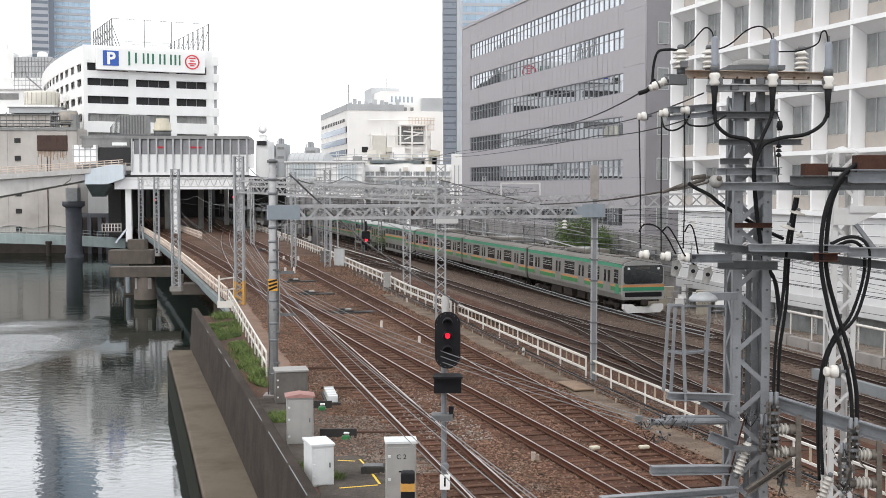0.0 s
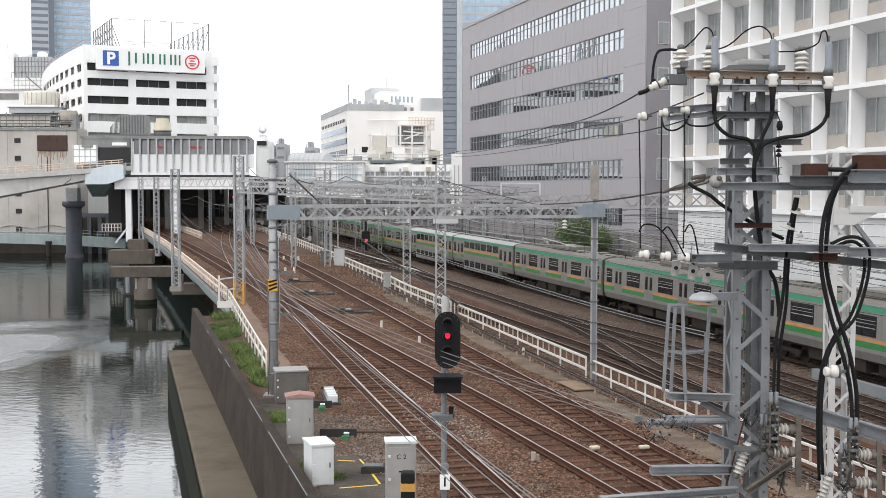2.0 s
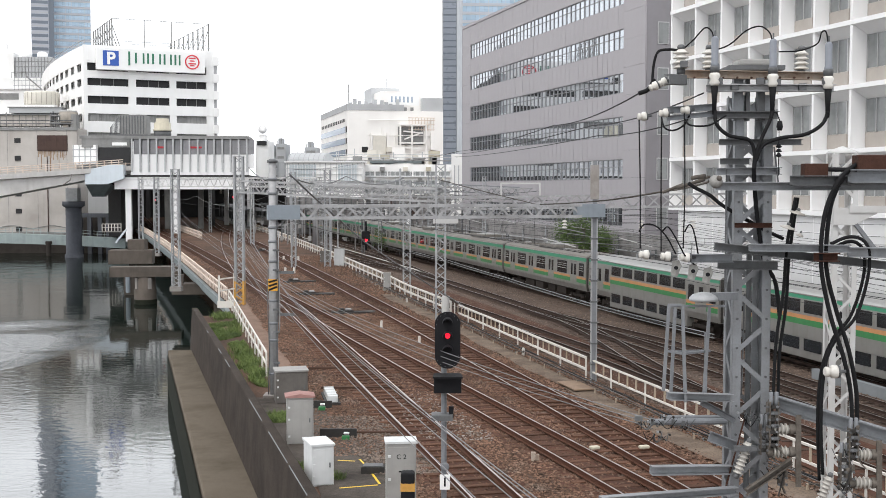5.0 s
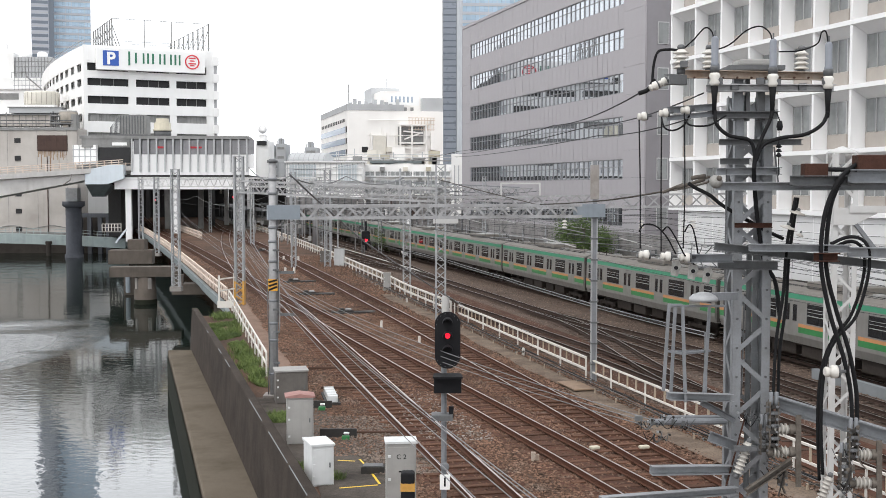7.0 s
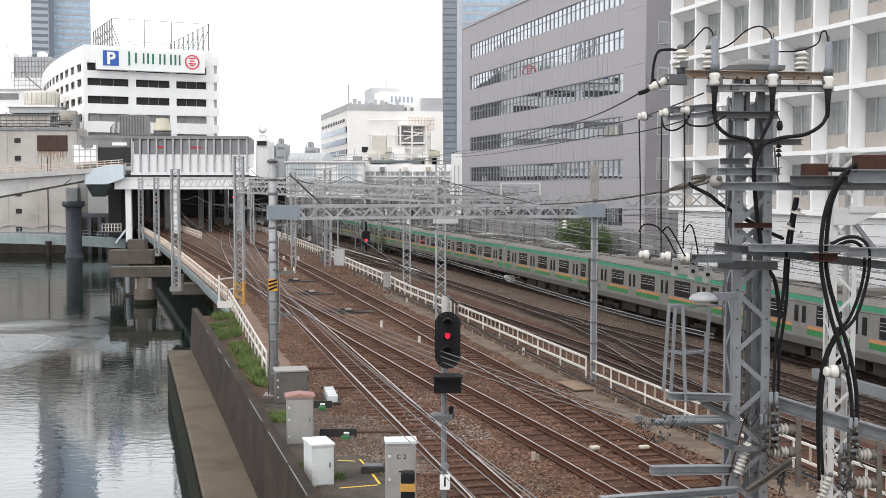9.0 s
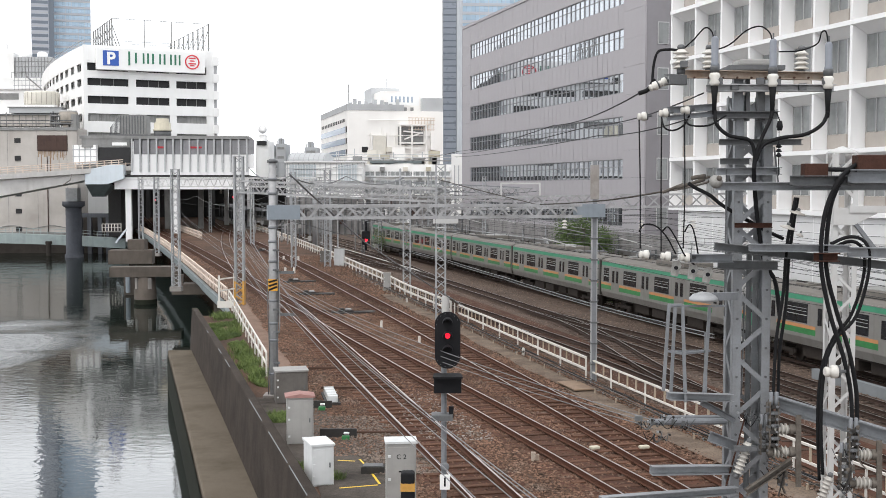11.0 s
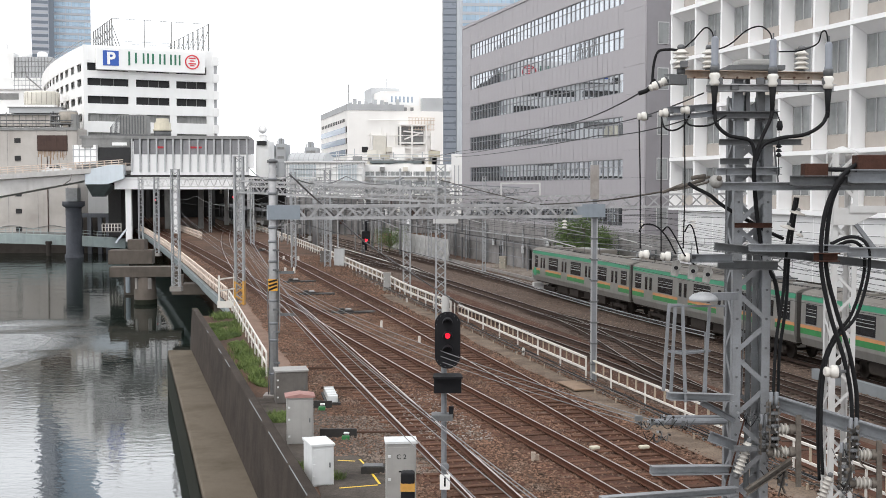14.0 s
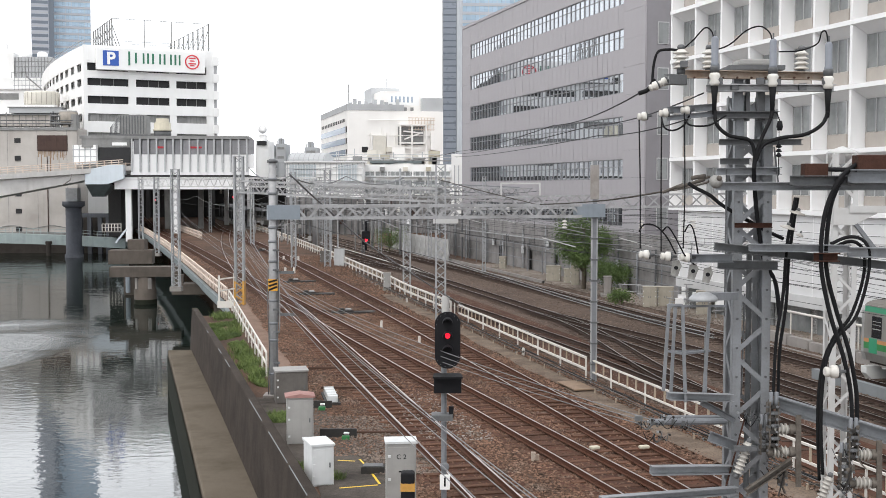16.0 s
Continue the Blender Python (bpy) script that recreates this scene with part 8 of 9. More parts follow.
for a, b in (((2.989, 15.2, 5.648), (2.926, 15.2, 4.503)), ((3.168, 15.2, 5.648), (3.220, 15.2, 4.352)), ((3.152, 15.6, 5.569), (3.104, 15.6, 4.370)), ((3.578, 15.6, 5.222), (3.573, 15.6, 4.370)), ((3.596, 15.5, 5.617), (3.535, 15.5, 4.427))):
    part("leg", beam(B(), a, b, 0.04, 0.04), M["galv"], fr_)
for a, b in (((2.965, 15.2, 5.039), (3.198, 15.2, 4.994)), ((2.974, 15.2, 5.648), (3.168, 15.2, 5.648)), ((2.974, 15.2, 5.633), (3.801, 15.4, 5.612)), ((3.120, 15.6, 4.974), (3.627, 15.6, 4.982)), ((3.198, 15.2, 5.001), (3.627, 15.6, 4.982))):
    part("rung", beam(B(), a, b, 0.03, 0.03), M["galv"], fr_)

# white lattice mast further back
wm = thing("lattice_mast", "white painted lattice mast behind the cable tower", "mast", group="catenary masts")
lattice(wm, (8.35, 24.2, -0.4), (8.35, 24.2, 7.9), 0.5, 0.5, 0.1, 0.06, "whitesteel", 0.5, split=True)
part("cap", lathe(B(), [(0.36, 0), (0.3, 0.06), (0.02, 0.16)], pose(8.35, 24.2, 7.9), 4), M["whitesteel"], wm)
part("gusset_plate", prism(B(), [(8.08, 6.42), (8.5, 6.42), (8.98, 6.66), (8.98, 6.78), (8.08, 6.78)], 23.87, 23.91), M["whitesteel"], wm)
part("arm", beam(B(), (8.4, 23.92, 6.75), (11.5, 23.92, 6.75), 0.16, 0.14), M["whitesteel"], wm)
part("strut", beam(B(), (8.55, 23.94, 6.45), (9.02, 23.94, 5.85), 0.09, 0.08), M["galv"], wm)

# ---- signal ----
sig = thing("railway_signal", "black oval three-lamp railway signal showing red", "signal", pose(0.1, 25.0, -0.35))
ov = [(0.28 * math.cos(a), 4.24 + (0.34 if math.sin(a) > 0 else -0.34) + 0.28 * math.sin(a)) for a in [2 * math.pi * (k + 0.5) / 28 for k in range(28)]]
bg = part("backplate", prism(B(), ov, -0.12, -0.06), M["blackpaint"], sig, "black oval backplate")
part("lamp_case", box(B(), 0, 0.02, 3.75, 0.3, 0.2, 1.0, bev=0.03), M["blackpaint"], bg)
for z, lit in ((4.64, 0), (4.34, 1), (4.04, 0)):
    hood = B()
    rows = []
    for k in range(13):
        a = math.pi * k / 12
        rows.append([(0.1 * math.cos(a), -0.14, z + 0.1 * math.sin(a)), (0.105 * math.cos(a), -0.36, z + 0.105 * math.sin(a) - 0.02), (0.112 * math.cos(a), -0.36, z + 0.112 * math.sin(a) - 0.02), (0.112 * math.cos(a), -0.14, z + 0.112 * math.sin(a))])
    strip(hood, rows)
    part("hood", hood, M["blackpaint"], bg)
    part("lens", rod(B(), (0, -0.12, z), (0, -0.16, z), 0.055, 16), M["lampglow"] if lit else M["blackpaint"], bg, "glowing red lens" if lit else "unlit lens")
for k in range(14):
    a = 2 * math.pi * k / 14
    part("rivet", rod(B(), (0.24 * math.cos(a), -0.13, 4.24 + (0.34 if math.sin(a) > 0 else -0.34) + 0.24 * math.sin(a)), (0.24 * math.cos(a), -0.118, 4.24 + (0.34 if math.sin(a) > 0 else -0.34) + 0.24 * math.sin(a)), 0.01, 6), M["galv_dark"], bg)
part("mast", rod(B(), (-0.08, 0.05, 0), (-0.08, 0.05, 4.6), 0.06, 12), M["galv"], sig)
lb = part("lower_box", box(B(), 0.0, -0.1, 3.1, 0.6, 0.3, 0.4, bev=0.02), M["blackpaint"], sig, "black call-on lamp box")
part("hood", box(B(), 0.0, -0.32, 3.46, 0.64, 0.3, 0.04), M["blackpaint"], lb)
part("step", box(B(), -0.12, -0.05, 2.58, 0.46, 0.4, 0.04), M["galv_dark"], sig)
part("step_edge", box(B(), -0.12, -0.24, 2.5, 0.46, 0.03, 0.09), M["galv_dark"], sig)
part("junction", box(B(), 0.08, -0.08, 2.55, 0.1, 0.1, 0.24), M["blackpaint"], sig)
part("ring", lathe(B(), [(0.06, 0), (0.1, 0), (0.1, 0.04), (0.06, 0.04)], pose(-0.06, -0.05, 1.45, 90), 16), M["galv"], sig)
npl = part("number_plate", box(B(), -0.06, -0.07, 0.95, 0.22, 0.02, 0.33), M["sign_white"], sig, "white number plate")
part("plate_bar", box(B(), -0.06, -0.085, 1.02, 0.04, 0.012, 0.2), M["blackpaint"], npl)

# ---- lineside boxes ----
def cabinet(name, label, m, w, d, h, mat, roof, over=0.03, group="", doors=2, slope=0.0):
    c = thing(name, label, "cabinet", m, group)
    part("body", box(B(), 0, 0, 0.06, w, d, h - 0.06, bev=0.012), M[mat], c)
    part("plinth", box(B(), 0, 0, -0.1, w * 0.94, d * 0.94, 0.17), M["oldconc"], c)
    rf = B()
    prism(rf, [(-w / 2 - over, h), (w / 2 + over, h), (w / 2 + over, h + 0.05), (0, h + 0.05 + slope), (-w / 2 - over, h + 0.05)], -d / 2 - over, d / 2 + over)
    part("roof", rf, M[roof], c)
    for k in range(doors):
        x0 = -w / 2 + 0.03 + k * (w - 0.06) / doors
        dr = part("door", box(B(), x0 + (w - 0.06) / doors / 2, -d / 2 - 0.008, 0.12, (w - 0.06) / doors - 0.02, 0.02, h - 0.2), M[mat], c)
        for z in (0.3, h * 0.55, h - 0.3):
            part("hinge", box(B(), x0 + (0.03 if k == 0 else (w - 0.06) / doors - 0.05), -d / 2 - 0.03, z, 0.06, 0.03, 0.05), M["cabinet_white"], dr)
        part("handle", box(B(), x0 + ((w - 0.06) / doors - 0.08 if k == 0 else 0.06), -d / 2 - 0.035, h * 0.5, 0.03, 0.03, 0.12), M["galv_dark"], dr)
    return c


cabinet("relay_box", "grey steel relay box with a flat lid", pose(-5.28, 39.7, -0.3, 0, 0, 13), 1.08, 0.9, 1.19, "cabinet_dark", "cabinet", 0.04, doors=1)
cabinet("relay_cabinet", "grey steel cabinet with a faded red roof", pose(-4.17, 33.3, -0.3, 0, 0, 10), 0.76, 0.55, 1.44, "cabinet", "red_roof", 0.05, doors=1, slope=0.06)
cabinet("switch_box", "white steel switch box with a sloping lid", pose(-3.14, 28.8, -0.3, 0, 0, 20), 0.56, 0.9, 1.08, "cabinet_white", "cabinet_white", 0.03, doors=1)
c2 = cabinet("relay_cabinet", "grey steel cabinet marked C2 with one door", pose(-0.95, 25.6, -0.3, 0, 0, 6), 0.66, 0.5, 1.82, "cabinet", "cabinet_white", 0.03, doors=1)
tx = bpy.data.curves.new("marking", "FONT")
tx.body = "C 2"
tx.size = 0.15
tx.extrude = 0.001
tx.align_x = "CENTER"
mk = new("marking", tx)
mk.data.materials.append(M["blackpaint"])
mk.matrix_basis = pose(0.0, -0.275, 1.48, 90)
mk.parent = c2
for k, w_ in enumerate((0.1, 0.12)):
    part("marking_bar", box(B(), -0.02 + 0.16 * k, -0.272, 1.18, w_ * 0.8, 0.006, 0.03), M["blackpaint"], c2)
mkr = thing("marker_box", "black marker box with an orange band", "box", pose(-0.75, 24.3, -0.3))
part("body", box(B(), 0, 0, 0, 0.29, 0.3, 1.46, bev=0.05), M["blackpaint"], mkr)
part("band", box(B(), 0, 0, 1.06, 0.305, 0.315, 0.17), M["orange_paint"], mkr, "orange reflective band")
part("band", box(B(), 0, 0, 0.7, 0.305, 0.315, 0.12), M["orange_paint"], mkr, "orange reflective band")
sw_ = thing("point_machine", "small white point machine cover beside the track", "machine", pose(-3.94, 40.1, -0.22, 0, 0, 10.5))
part("cover", box(B(), 0, 0, 0.06, 0.34, 1.9, 0.24, bev=0.03), M["cabinet_white"], sw_)
part("base", box(B(), 0, 0, 0, 0.5, 2.3, 0.08), M["machine_dark"], sw_)
for k in range(4):
    part("rib", box(B(), 0, -0.75 + 0.5 * k, 0.3, 0.36, 0.05, 0.02), M["cabinet_white"], sw_)
for x, y, z in ((3.56, 50.80, -0.35), (-2.33, 73.94, -0.35), (-1.13, 54.83, -0.35), (-3.26, 60.80, -0.3)):
    mp_ = thing("marker_post", "short white marker post in the ballast", "post", pose(x, y, z), "white marker posts")
    part("post", rod(B(), (0, 0, 0), (0, 0, 0.42), 0.07, 10), M["fence"], mp_)
    part("cap", lathe(B(), [(0.07, 0.42), (0.05, 0.46), (0.01, 0.47)], None, 10), M["fence"], mp_)
for x, y, z in ((5.63, 31.97, -0.1), (2.62, 30.44, -0.33), (4.23, 31.90, -0.1)):
    single("white_bag", box(B(), 0, 0, 0, 0.28, 0.18, 0.09, bev=0.035), M["cream"], "small pale bag lying on the ballast", "bag", "pale bags", m=pose(x, y, z, 0, 0, 20))
single("wooden_stake", box(box(B(), 0, 0, 0, 0.12, 0.12, 0.4, bev=0.01), 0.12, 0.04, 0, 0.08, 0.08, 0.33), M["brownbeam"], "short brown wooden stake", "stake", m=pose(*(2.45, 30.94, -0.36)))
gt_ = thing("fence_gate", "white steel gate frame at the end of the bank railing", "gate")
for a, b in (((-13.87, 71.24, -0.25), None), ((-13.24, 72.96, -0.25), None)):
    part("post", beam(B(), a, (a[0], a[1], 1.75), 0.12, 0.12), M["fence"], gt_)
for z in (0.3, 1.0, 1.7):
    part("rail", beam(B(), (*(-13.40, 68.85, 0)[:2], z), (*(-12.79, 70.52, 0)[:2], z), 0.07, 0.07), M["fence"], gt_)
part("panel", box(B(), *(-11.52, 60.72, 0.85), 0.8, 0.05, 0.35), M["fence"], gt_)
for px in ((-16.12, 116.51, -0.22), (-15.32, 116.51, -0.22), (-14.63, 116.51, -0.22), (-13.64, 99.59, -0.22), (-12.86, 99.59, -0.22)):
    sp3_ = thing("marker_post", "short white post beside the point rods", "post", pose(*px), "white marker posts")
    part("post", rod(B(), (0, 0, 0), (0, 0, 0.5), 0.1, 8), M["fence"], sp3_)
for k, px in enumerate(((-5.73, 67.76, -0.22), (-9.23, 79.59, -0.22), (-11.68, 90.07, -0.22), (-9.58, 109.73, -0.22), (-20.98, 134.10, -0.22))):
    pm_ = thing("point_machine", "dark low point machine beside a rail", "machine", pose(*px, 0, 0, 14), "point machines")
    part("case", box(B(), 0, 0, 0, 0.9, 0.4, 0.2, bev=0.04), M["machine_dark"], pm_)
    part("rod", beam(B(), (0.4, 0, 0.1), (1.6, 0, 0.1), 0.05, 0.05), M["galv_dark"], pm_)
    part("plank", box(B(), 0.5, 0.3, 0, 2.6, 0.22, 0.1, bev=0.01), M["machine_dark"], pm_)
    part("plank", box(B(), 0.5, -0.3, 0, 2.4, 0.2, 0.1, bev=0.01), M["machine_dark"], pm_)
    part("cover", box(B(), 0.15, 0, 0.2, 0.35, 0.26, 0.1, bev=0.04), M["galv_light"], pm_)
    part("motor", box(B(), -0.25, 0, 0.2, 0.3, 0.3, 0.12, bev=0.04), M["machine_dark"], pm_)
for p in ((-4.03, 38.1, -0.24), (-2.86, 33.6, -0.24)):
    gh = thing("cable_head_box", "small green cable head with a white cap", "box", pose(*p), "green cable heads")
    part("body", box(B(), 0, 0, 0, 0.22, 0.2, 0.15, bev=0.02), M["green_stripe"], gh)
    part("cap", box(B(), 0.02, 0, 0.2, 0.16, 0.14, 0.05, bev=0.015), M["cabinet_white"], gh)
    part("board", box(B(), -0.25, 0.35, -0.02, 1.1, 0.1, 0.3), M["machine_dark"], gh)
cp_ = thing("cable_pit", "dark timber-edged cable pit in the ballast", "pit", pose(*(-1.82, 29.68, -0.23)))
part("frame", box(B(), 0, 0, 0, 0.6, 0.35, 0.2), M["machine_dark"], cp_)
part("lid", box(B(), 0, 0, 0.2, 0.5, 0.3, 0.03), M["galv_dark"], cp_)
wr_ = thing("platform_railing", "small white railed platform beside the portal", "railing", pose(-50.4, 176, 0.4))
part("floor", box(B(), 0, 0, 0, 3.0, 1.2, 0.15), M["oldconc"], wr_)
for k in range(7):
    part("post", box(B(), -1.45 + k * 0.48, -0.55, 0.15, 0.1, 0.1, 1.1), M["fence"], wr_)
part("rail", box(B(), 0, -0.55, 1.2, 3.0, 0.1, 0.1), M["fence"], wr_)
part("rail", box(B(), 0, -0.55, 0.7, 3.0, 0.08, 0.08), M["fence"], wr_)
part("brace", beam(B(), (0.6, -0.5, -1.6), (2.2, -0.5, 0.4), 0.3, 0.25), M["pale_blue"], wr_)
cabinet("lineside_cabinet", "pale grey lineside cabinet by a white fence", pose(-9.85, 109.5, -0.36), 0.95, 0.6, 1.75, "cabinet_white", "cabinet", doors=1)
cabinet("lineside_cabinet", "small grey cabinet fixed at a fence", pose(-4.05, 83.2, -0.36), 0.5, 0.4, 1.35, "cabinet", "cabinet", doors=1)
cabinet("lineside_cabinet", "dull brown-grey cabinet behind a white fence", pose(-11.7, 114.5, -0.36), 1.0, 0.6, 1.2, "cabinet_dark", "cabinet_dark", doors=1)
for (x, y, z), w_, h_ in (((10.22, 106.21, -1.55), 1.3, 1.5), ((11.26, 103.73, -1.55), 0.7, 1.4), ((11.72, 101.94, -1.55), 0.7, 2.0), ((6.36, 122.29, -1.55), 0.7, 1.4), ((16.21, 83.67, -1.55), 1.1, 1.5), ((15.06, 83.67, -1.55), 1.0, 1.5), ((17.72, 78.14, -1.55), 1.0, 1.7)):
    cabinet("trackside_cabinet", "pale beige trackside cabinet by the main line", pose(x, y, z, 0, 0, -14), w_, 0.6, h_, "cabinet_beige", "cabinet_beige", group="trackside cabinets")
mon = thing("stone_marker", "pale stone marker on a stepped base", "marker", pose(*(13.08, 91.49, -1.6)))
part("base", box(B(), 0, 0, 0, 1.0, 1.0, 0.35, bev=0.03), M["oldconc"], mon)
part("shaft", box(B(), 0, 0, 0.35, 0.55, 0.55, 1.3, bev=0.03), M["oldconc"], mon)
part("cap", box(B(), 0, 0, 1.65, 0.65, 0.65, 0.12, bev=0.03), M["oldconc"], mon)


# ---- fences ----
def fence(name, label, line, z, y0, y1, step, h, rails, mat, lean=0.0, post=0.07, group="", rail_r=0.045, low=False, legs=4):
    f = thing(name, label, "fence", group=group)
    pm = mesh_of("post", box(B(), 0, 0, 0, post, post, h, bev=0.008), M[mat])
    bar = mesh_of("bar", box(B(), 0, 0, rails[1], 0.05, 0.05, rails[0] - rails[1]), M["post_tan"]) if low else None
    k = 0
    y = y0
    while y <= y1:
        a = math.degrees(math.atan(-(line(y + 0.5) - line(y - 0.5))))
        if bar is None or k % legs == 0:
            piece("post", pm, f, pose(line(y), y, z, 0, 0, a))
        else:
            piece("bar", bar, f, pose(line(y), y, z, 0, 0, a))
        k += 1
        y += step
    ys_ = list(np.arange(y0, y1 + 0.01, min(2.0, (y1 - y0) / 4)))
    for rz_ in rails:
        rows = [[(line(y) - rail_r, y, z + rz_ - rail_r), (line(y) + rail_r, y, z + rz_ - rail_r), (line(y) + rail_r, y, z + rz_ + rail_r), (line(y) - rail_r, y, z + rz_ + rail_r), (line(y) - rail_r, y, z + rz_ - rail_r)] for y in ys_]
        part("rail", strip(B(), rows), M[mat], f)
    return f


fence("trackside_fence", "low white painted fence between two railways", fence_x, -0.38, 24, 44, 0.75, 1.0, (0.97, 0.52), "fence", low=True, rail_r=0.03, post=0.05)
fence("trackside_fence", "low white painted fence between two railways", fence_x, -0.38, 44.6, 66, 0.75, 1.0, (0.97, 0.52), "fence", low=True, rail_r=0.04, post=0.06)
fence("trackside_fence", "low white painted fence between two railways", fence_x, -0.38, 66.5, 205, 0.7, 1.0, (0.97, 0.52), "fence", low=True, rail_r=0.05, post=0.09, legs=3)
fence("bank_fence", "white steel railing above the grassy river bank", lambda y: rail_x(y) if y > 44 else -6.7, -0.35, 45.0, 74, 2.0, 1.1, (1.08, 0.62), "fence", rail_r=0.035)
fence("bridge_railing", "faded pinkish white railing along the bridge edge", rail_x, -0.28, 75, 200, 1.1, 0.95, (0.92, 0.5), "pinkrail", rail_r=0.05)
fence("bridge_railing", "faded pinkish railing beside a bridge track", lambda y: track_c(y) + 3.9, -0.32, 165, 205, 1.1, 1.1, (1.08, 0.6), "pinkrail", rail_r=0.06)
fence("yard_fence", "grey steel fence posts along the store wall", lambda y: jr(y, 6.2), -1.6, 74, 150, 4.4, 3.0, (2.9, 1.5), "galv", rail_r=0.03)
site_fence = thing("site_fence", "patched pale grey concrete panel fence", "fence")
M["patched_wall"] = material("patched_concrete_wall", (0.42, 0.42, 0.41), 0.9, vary=0.5, scale=0.5, streak=0.4, grain=0.2, grain_scale=6, objvar=0.35, dark=(0.2, 0.2, 0.19), tint=(0.55, 0.55, 0.54), edge=0.7)
SITE_PANEL = mesh_of("panel", box(B(), 0, 0, 0, 0.12, 2.58, 2.7, bev=0.01), M["patched_wall"])
for k in range(11):
    y = 136 + k * 2.6
    piece("panel", SITE_PANEL, site_fence, pose(jr(y, 2.8), y, -1.6, 0, 0, 15))

# cable troughs
for nm, ln, z, y0, y1, w_, h_, mt, lab in (("cable_trough", lambda y: fence_x(y) - 0.55, -0.4, 22, 100, 0.35, 0.16, "galv_dark", "dark cable trough at the foot of a fence"),
                                          ("cable_duct", lambda y: jr(y, -1.9), -1.5, 22, 55, 0.3, 0.5, "duct_blue", "pale grey concrete duct between main line tracks"),
                                          ("cable_trough", lambda y: jr(y, 2.0), -1.5, 58, 150, 0.12, 0.08, "oldconc", "pale concrete cable trough along the main line"),
                                          ("cable_trough", lambda y: jr(y, 3.1 + 0.006 * (y - 105)), -1.5, 104, 168, 0.22, 0.3, "oldconc", "pale concrete cable trough along the main line"),
                                          # two added pale strips put the sky's shine on far rails into colour
                                          ("cable_trough", lambda y: jr(y, -4.4), -1.5, 118, 200, 0.3, 0.14, "road_conc", "pale strip among the station tracks, painted for the shine on rails"),
                                          ("cable_trough", lambda y: jr(y, -11.8), -1.5, 112, 200, 0.3, 0.14, "road_conc", "pale strip among the station tracks, painted for the shine on rails"),
                                          ("cable_trough", lambda y: jr(y, -12.6), -1.6, 40, 110, 0.3, 0.2, "galv_dark", "dark cable trough beside the main line")):
    rows = [[(ln(y) - w_ / 2, y, z), (ln(y) - w_ / 2, y, z + h_), (ln(y) + w_ / 2, y, z + h_), (ln(y) + w_ / 2, y, z)] for y in np.arange(y0, y1, 3.0)]
    single(nm, strip(B(), rows), M[mt], lab, "trough", "cable troughs")
rack = thing("cable_rack", "low steel cable rack running along a white fence", "rack")
for k, y in enumerate(np.arange(24, 100, 1.9)):
    x = fence_x(y) - 0.62
    part("crossbar", beam(B(), (x - 0.34, y, -0.03), (x + 0.34, y, -0.03), 0.04, 0.03), M["clamp_brown"], rack)
    part("post", beam(B(), (x - 0.3, y, -0.4), (x - 0.3, y, -0.01), 0.05, 0.05), M["post_tan"], rack)
for k, (dx, mt_, r_) in enumerate(((-0.27, "clamp_brown", 0.014), (-0.17, "black", 0.017), (-0.02, "galv_dark", 0.013), (0.1, "black", 0.018), (0.24, "wire_dark", 0.015))):
    single("ground_cable", tube(B(), [(fence_x(y) - 0.62 + dx + 0.05 * math.sin(y * 0.55 + k * 2.1) + 0.02 * math.sin(y * 1.7 + k), y, 0.015 + 0.012 * math.sin(y * 0.9 + k)) for y in np.arange(24, 100, 1.0)], r_, 5), M[mt_], "grey cable lying on a low rack" if "galv" in mt_ or "clamp" in mt_ else "black cable lying on a low rack", "cable", "ground cables")

# ---- bridge piers ----
pr = thing("bridge_pier", "weathered concrete bridge pier standing in the river", "pier")
part("column", lathe(B(), [(1.08, -6), (1.08, -2.9), (1.0, -2.85), (1.0, -1.6)], pose(-29.5, 114, 0), 24), M["pier"], pr)
part("tide_band", lathe(B(), [(1.1, -6), (1.12, -4.0), (1.09, -3.85)], pose(-29.5, 114, 0), 24), M["algae"], pr, "dark shells and weed at the waterline")
for a in (-2.3, -0.9):
    part("repair_patch", box(B(), -29.5 + 1.03 * math.cos(a), 114 + 1.03 * math.sin(a), -2.8, 0.34, 0.1, 1.1, math.degrees(a) + 90), M["oldconc"], pr, "pale repaired concrete strip")
part("cap_beam", box(B(), -29.35, 114, -1.6, 6.9, 2.0, 1.0, 6, bev=0.04), M["pier"], pr)
pr2 = thing("bridge_pier", "weathered concrete bridge pier with a raised cap", "pier")
part("cap_beam", box(B(), -33.5, 124, -1.0, 4.6, 2.2, 1.5, 6, bev=0.04), M["pier"], pr2)
part("column", box(B(), -33.0, 124, -6, 2.4, 1.6, 4.5), M["pier"], pr2)
part("block", box(B(), -33.0, 124.6, 0, 1.8, 1.5, 1.6), M["pier"], pr2)
part("pipe", rod(B(), (-33.6, 122.7, -4), (-33.6, 122.7, -1.6), 0.25), M["bluegrey"], pr2)
pr3 = thing("bridge_pier", "low concrete abutment under the girder bridge", "pier")
part("cap_beam", box(B(), -20.2, 100, -2.0, 6.4, 2.2, 0.92, 6, bev=0.03), M["pier"], pr3)
part("block", box(B(), -22.9, 99.6, -1.08, 0.85, 0.9, 0.75, 6), M["pier"], pr3)
part("column", box(B(), -18.6, 100, -6, 2.4, 1.6, 4.0), M["pier"], pr3)

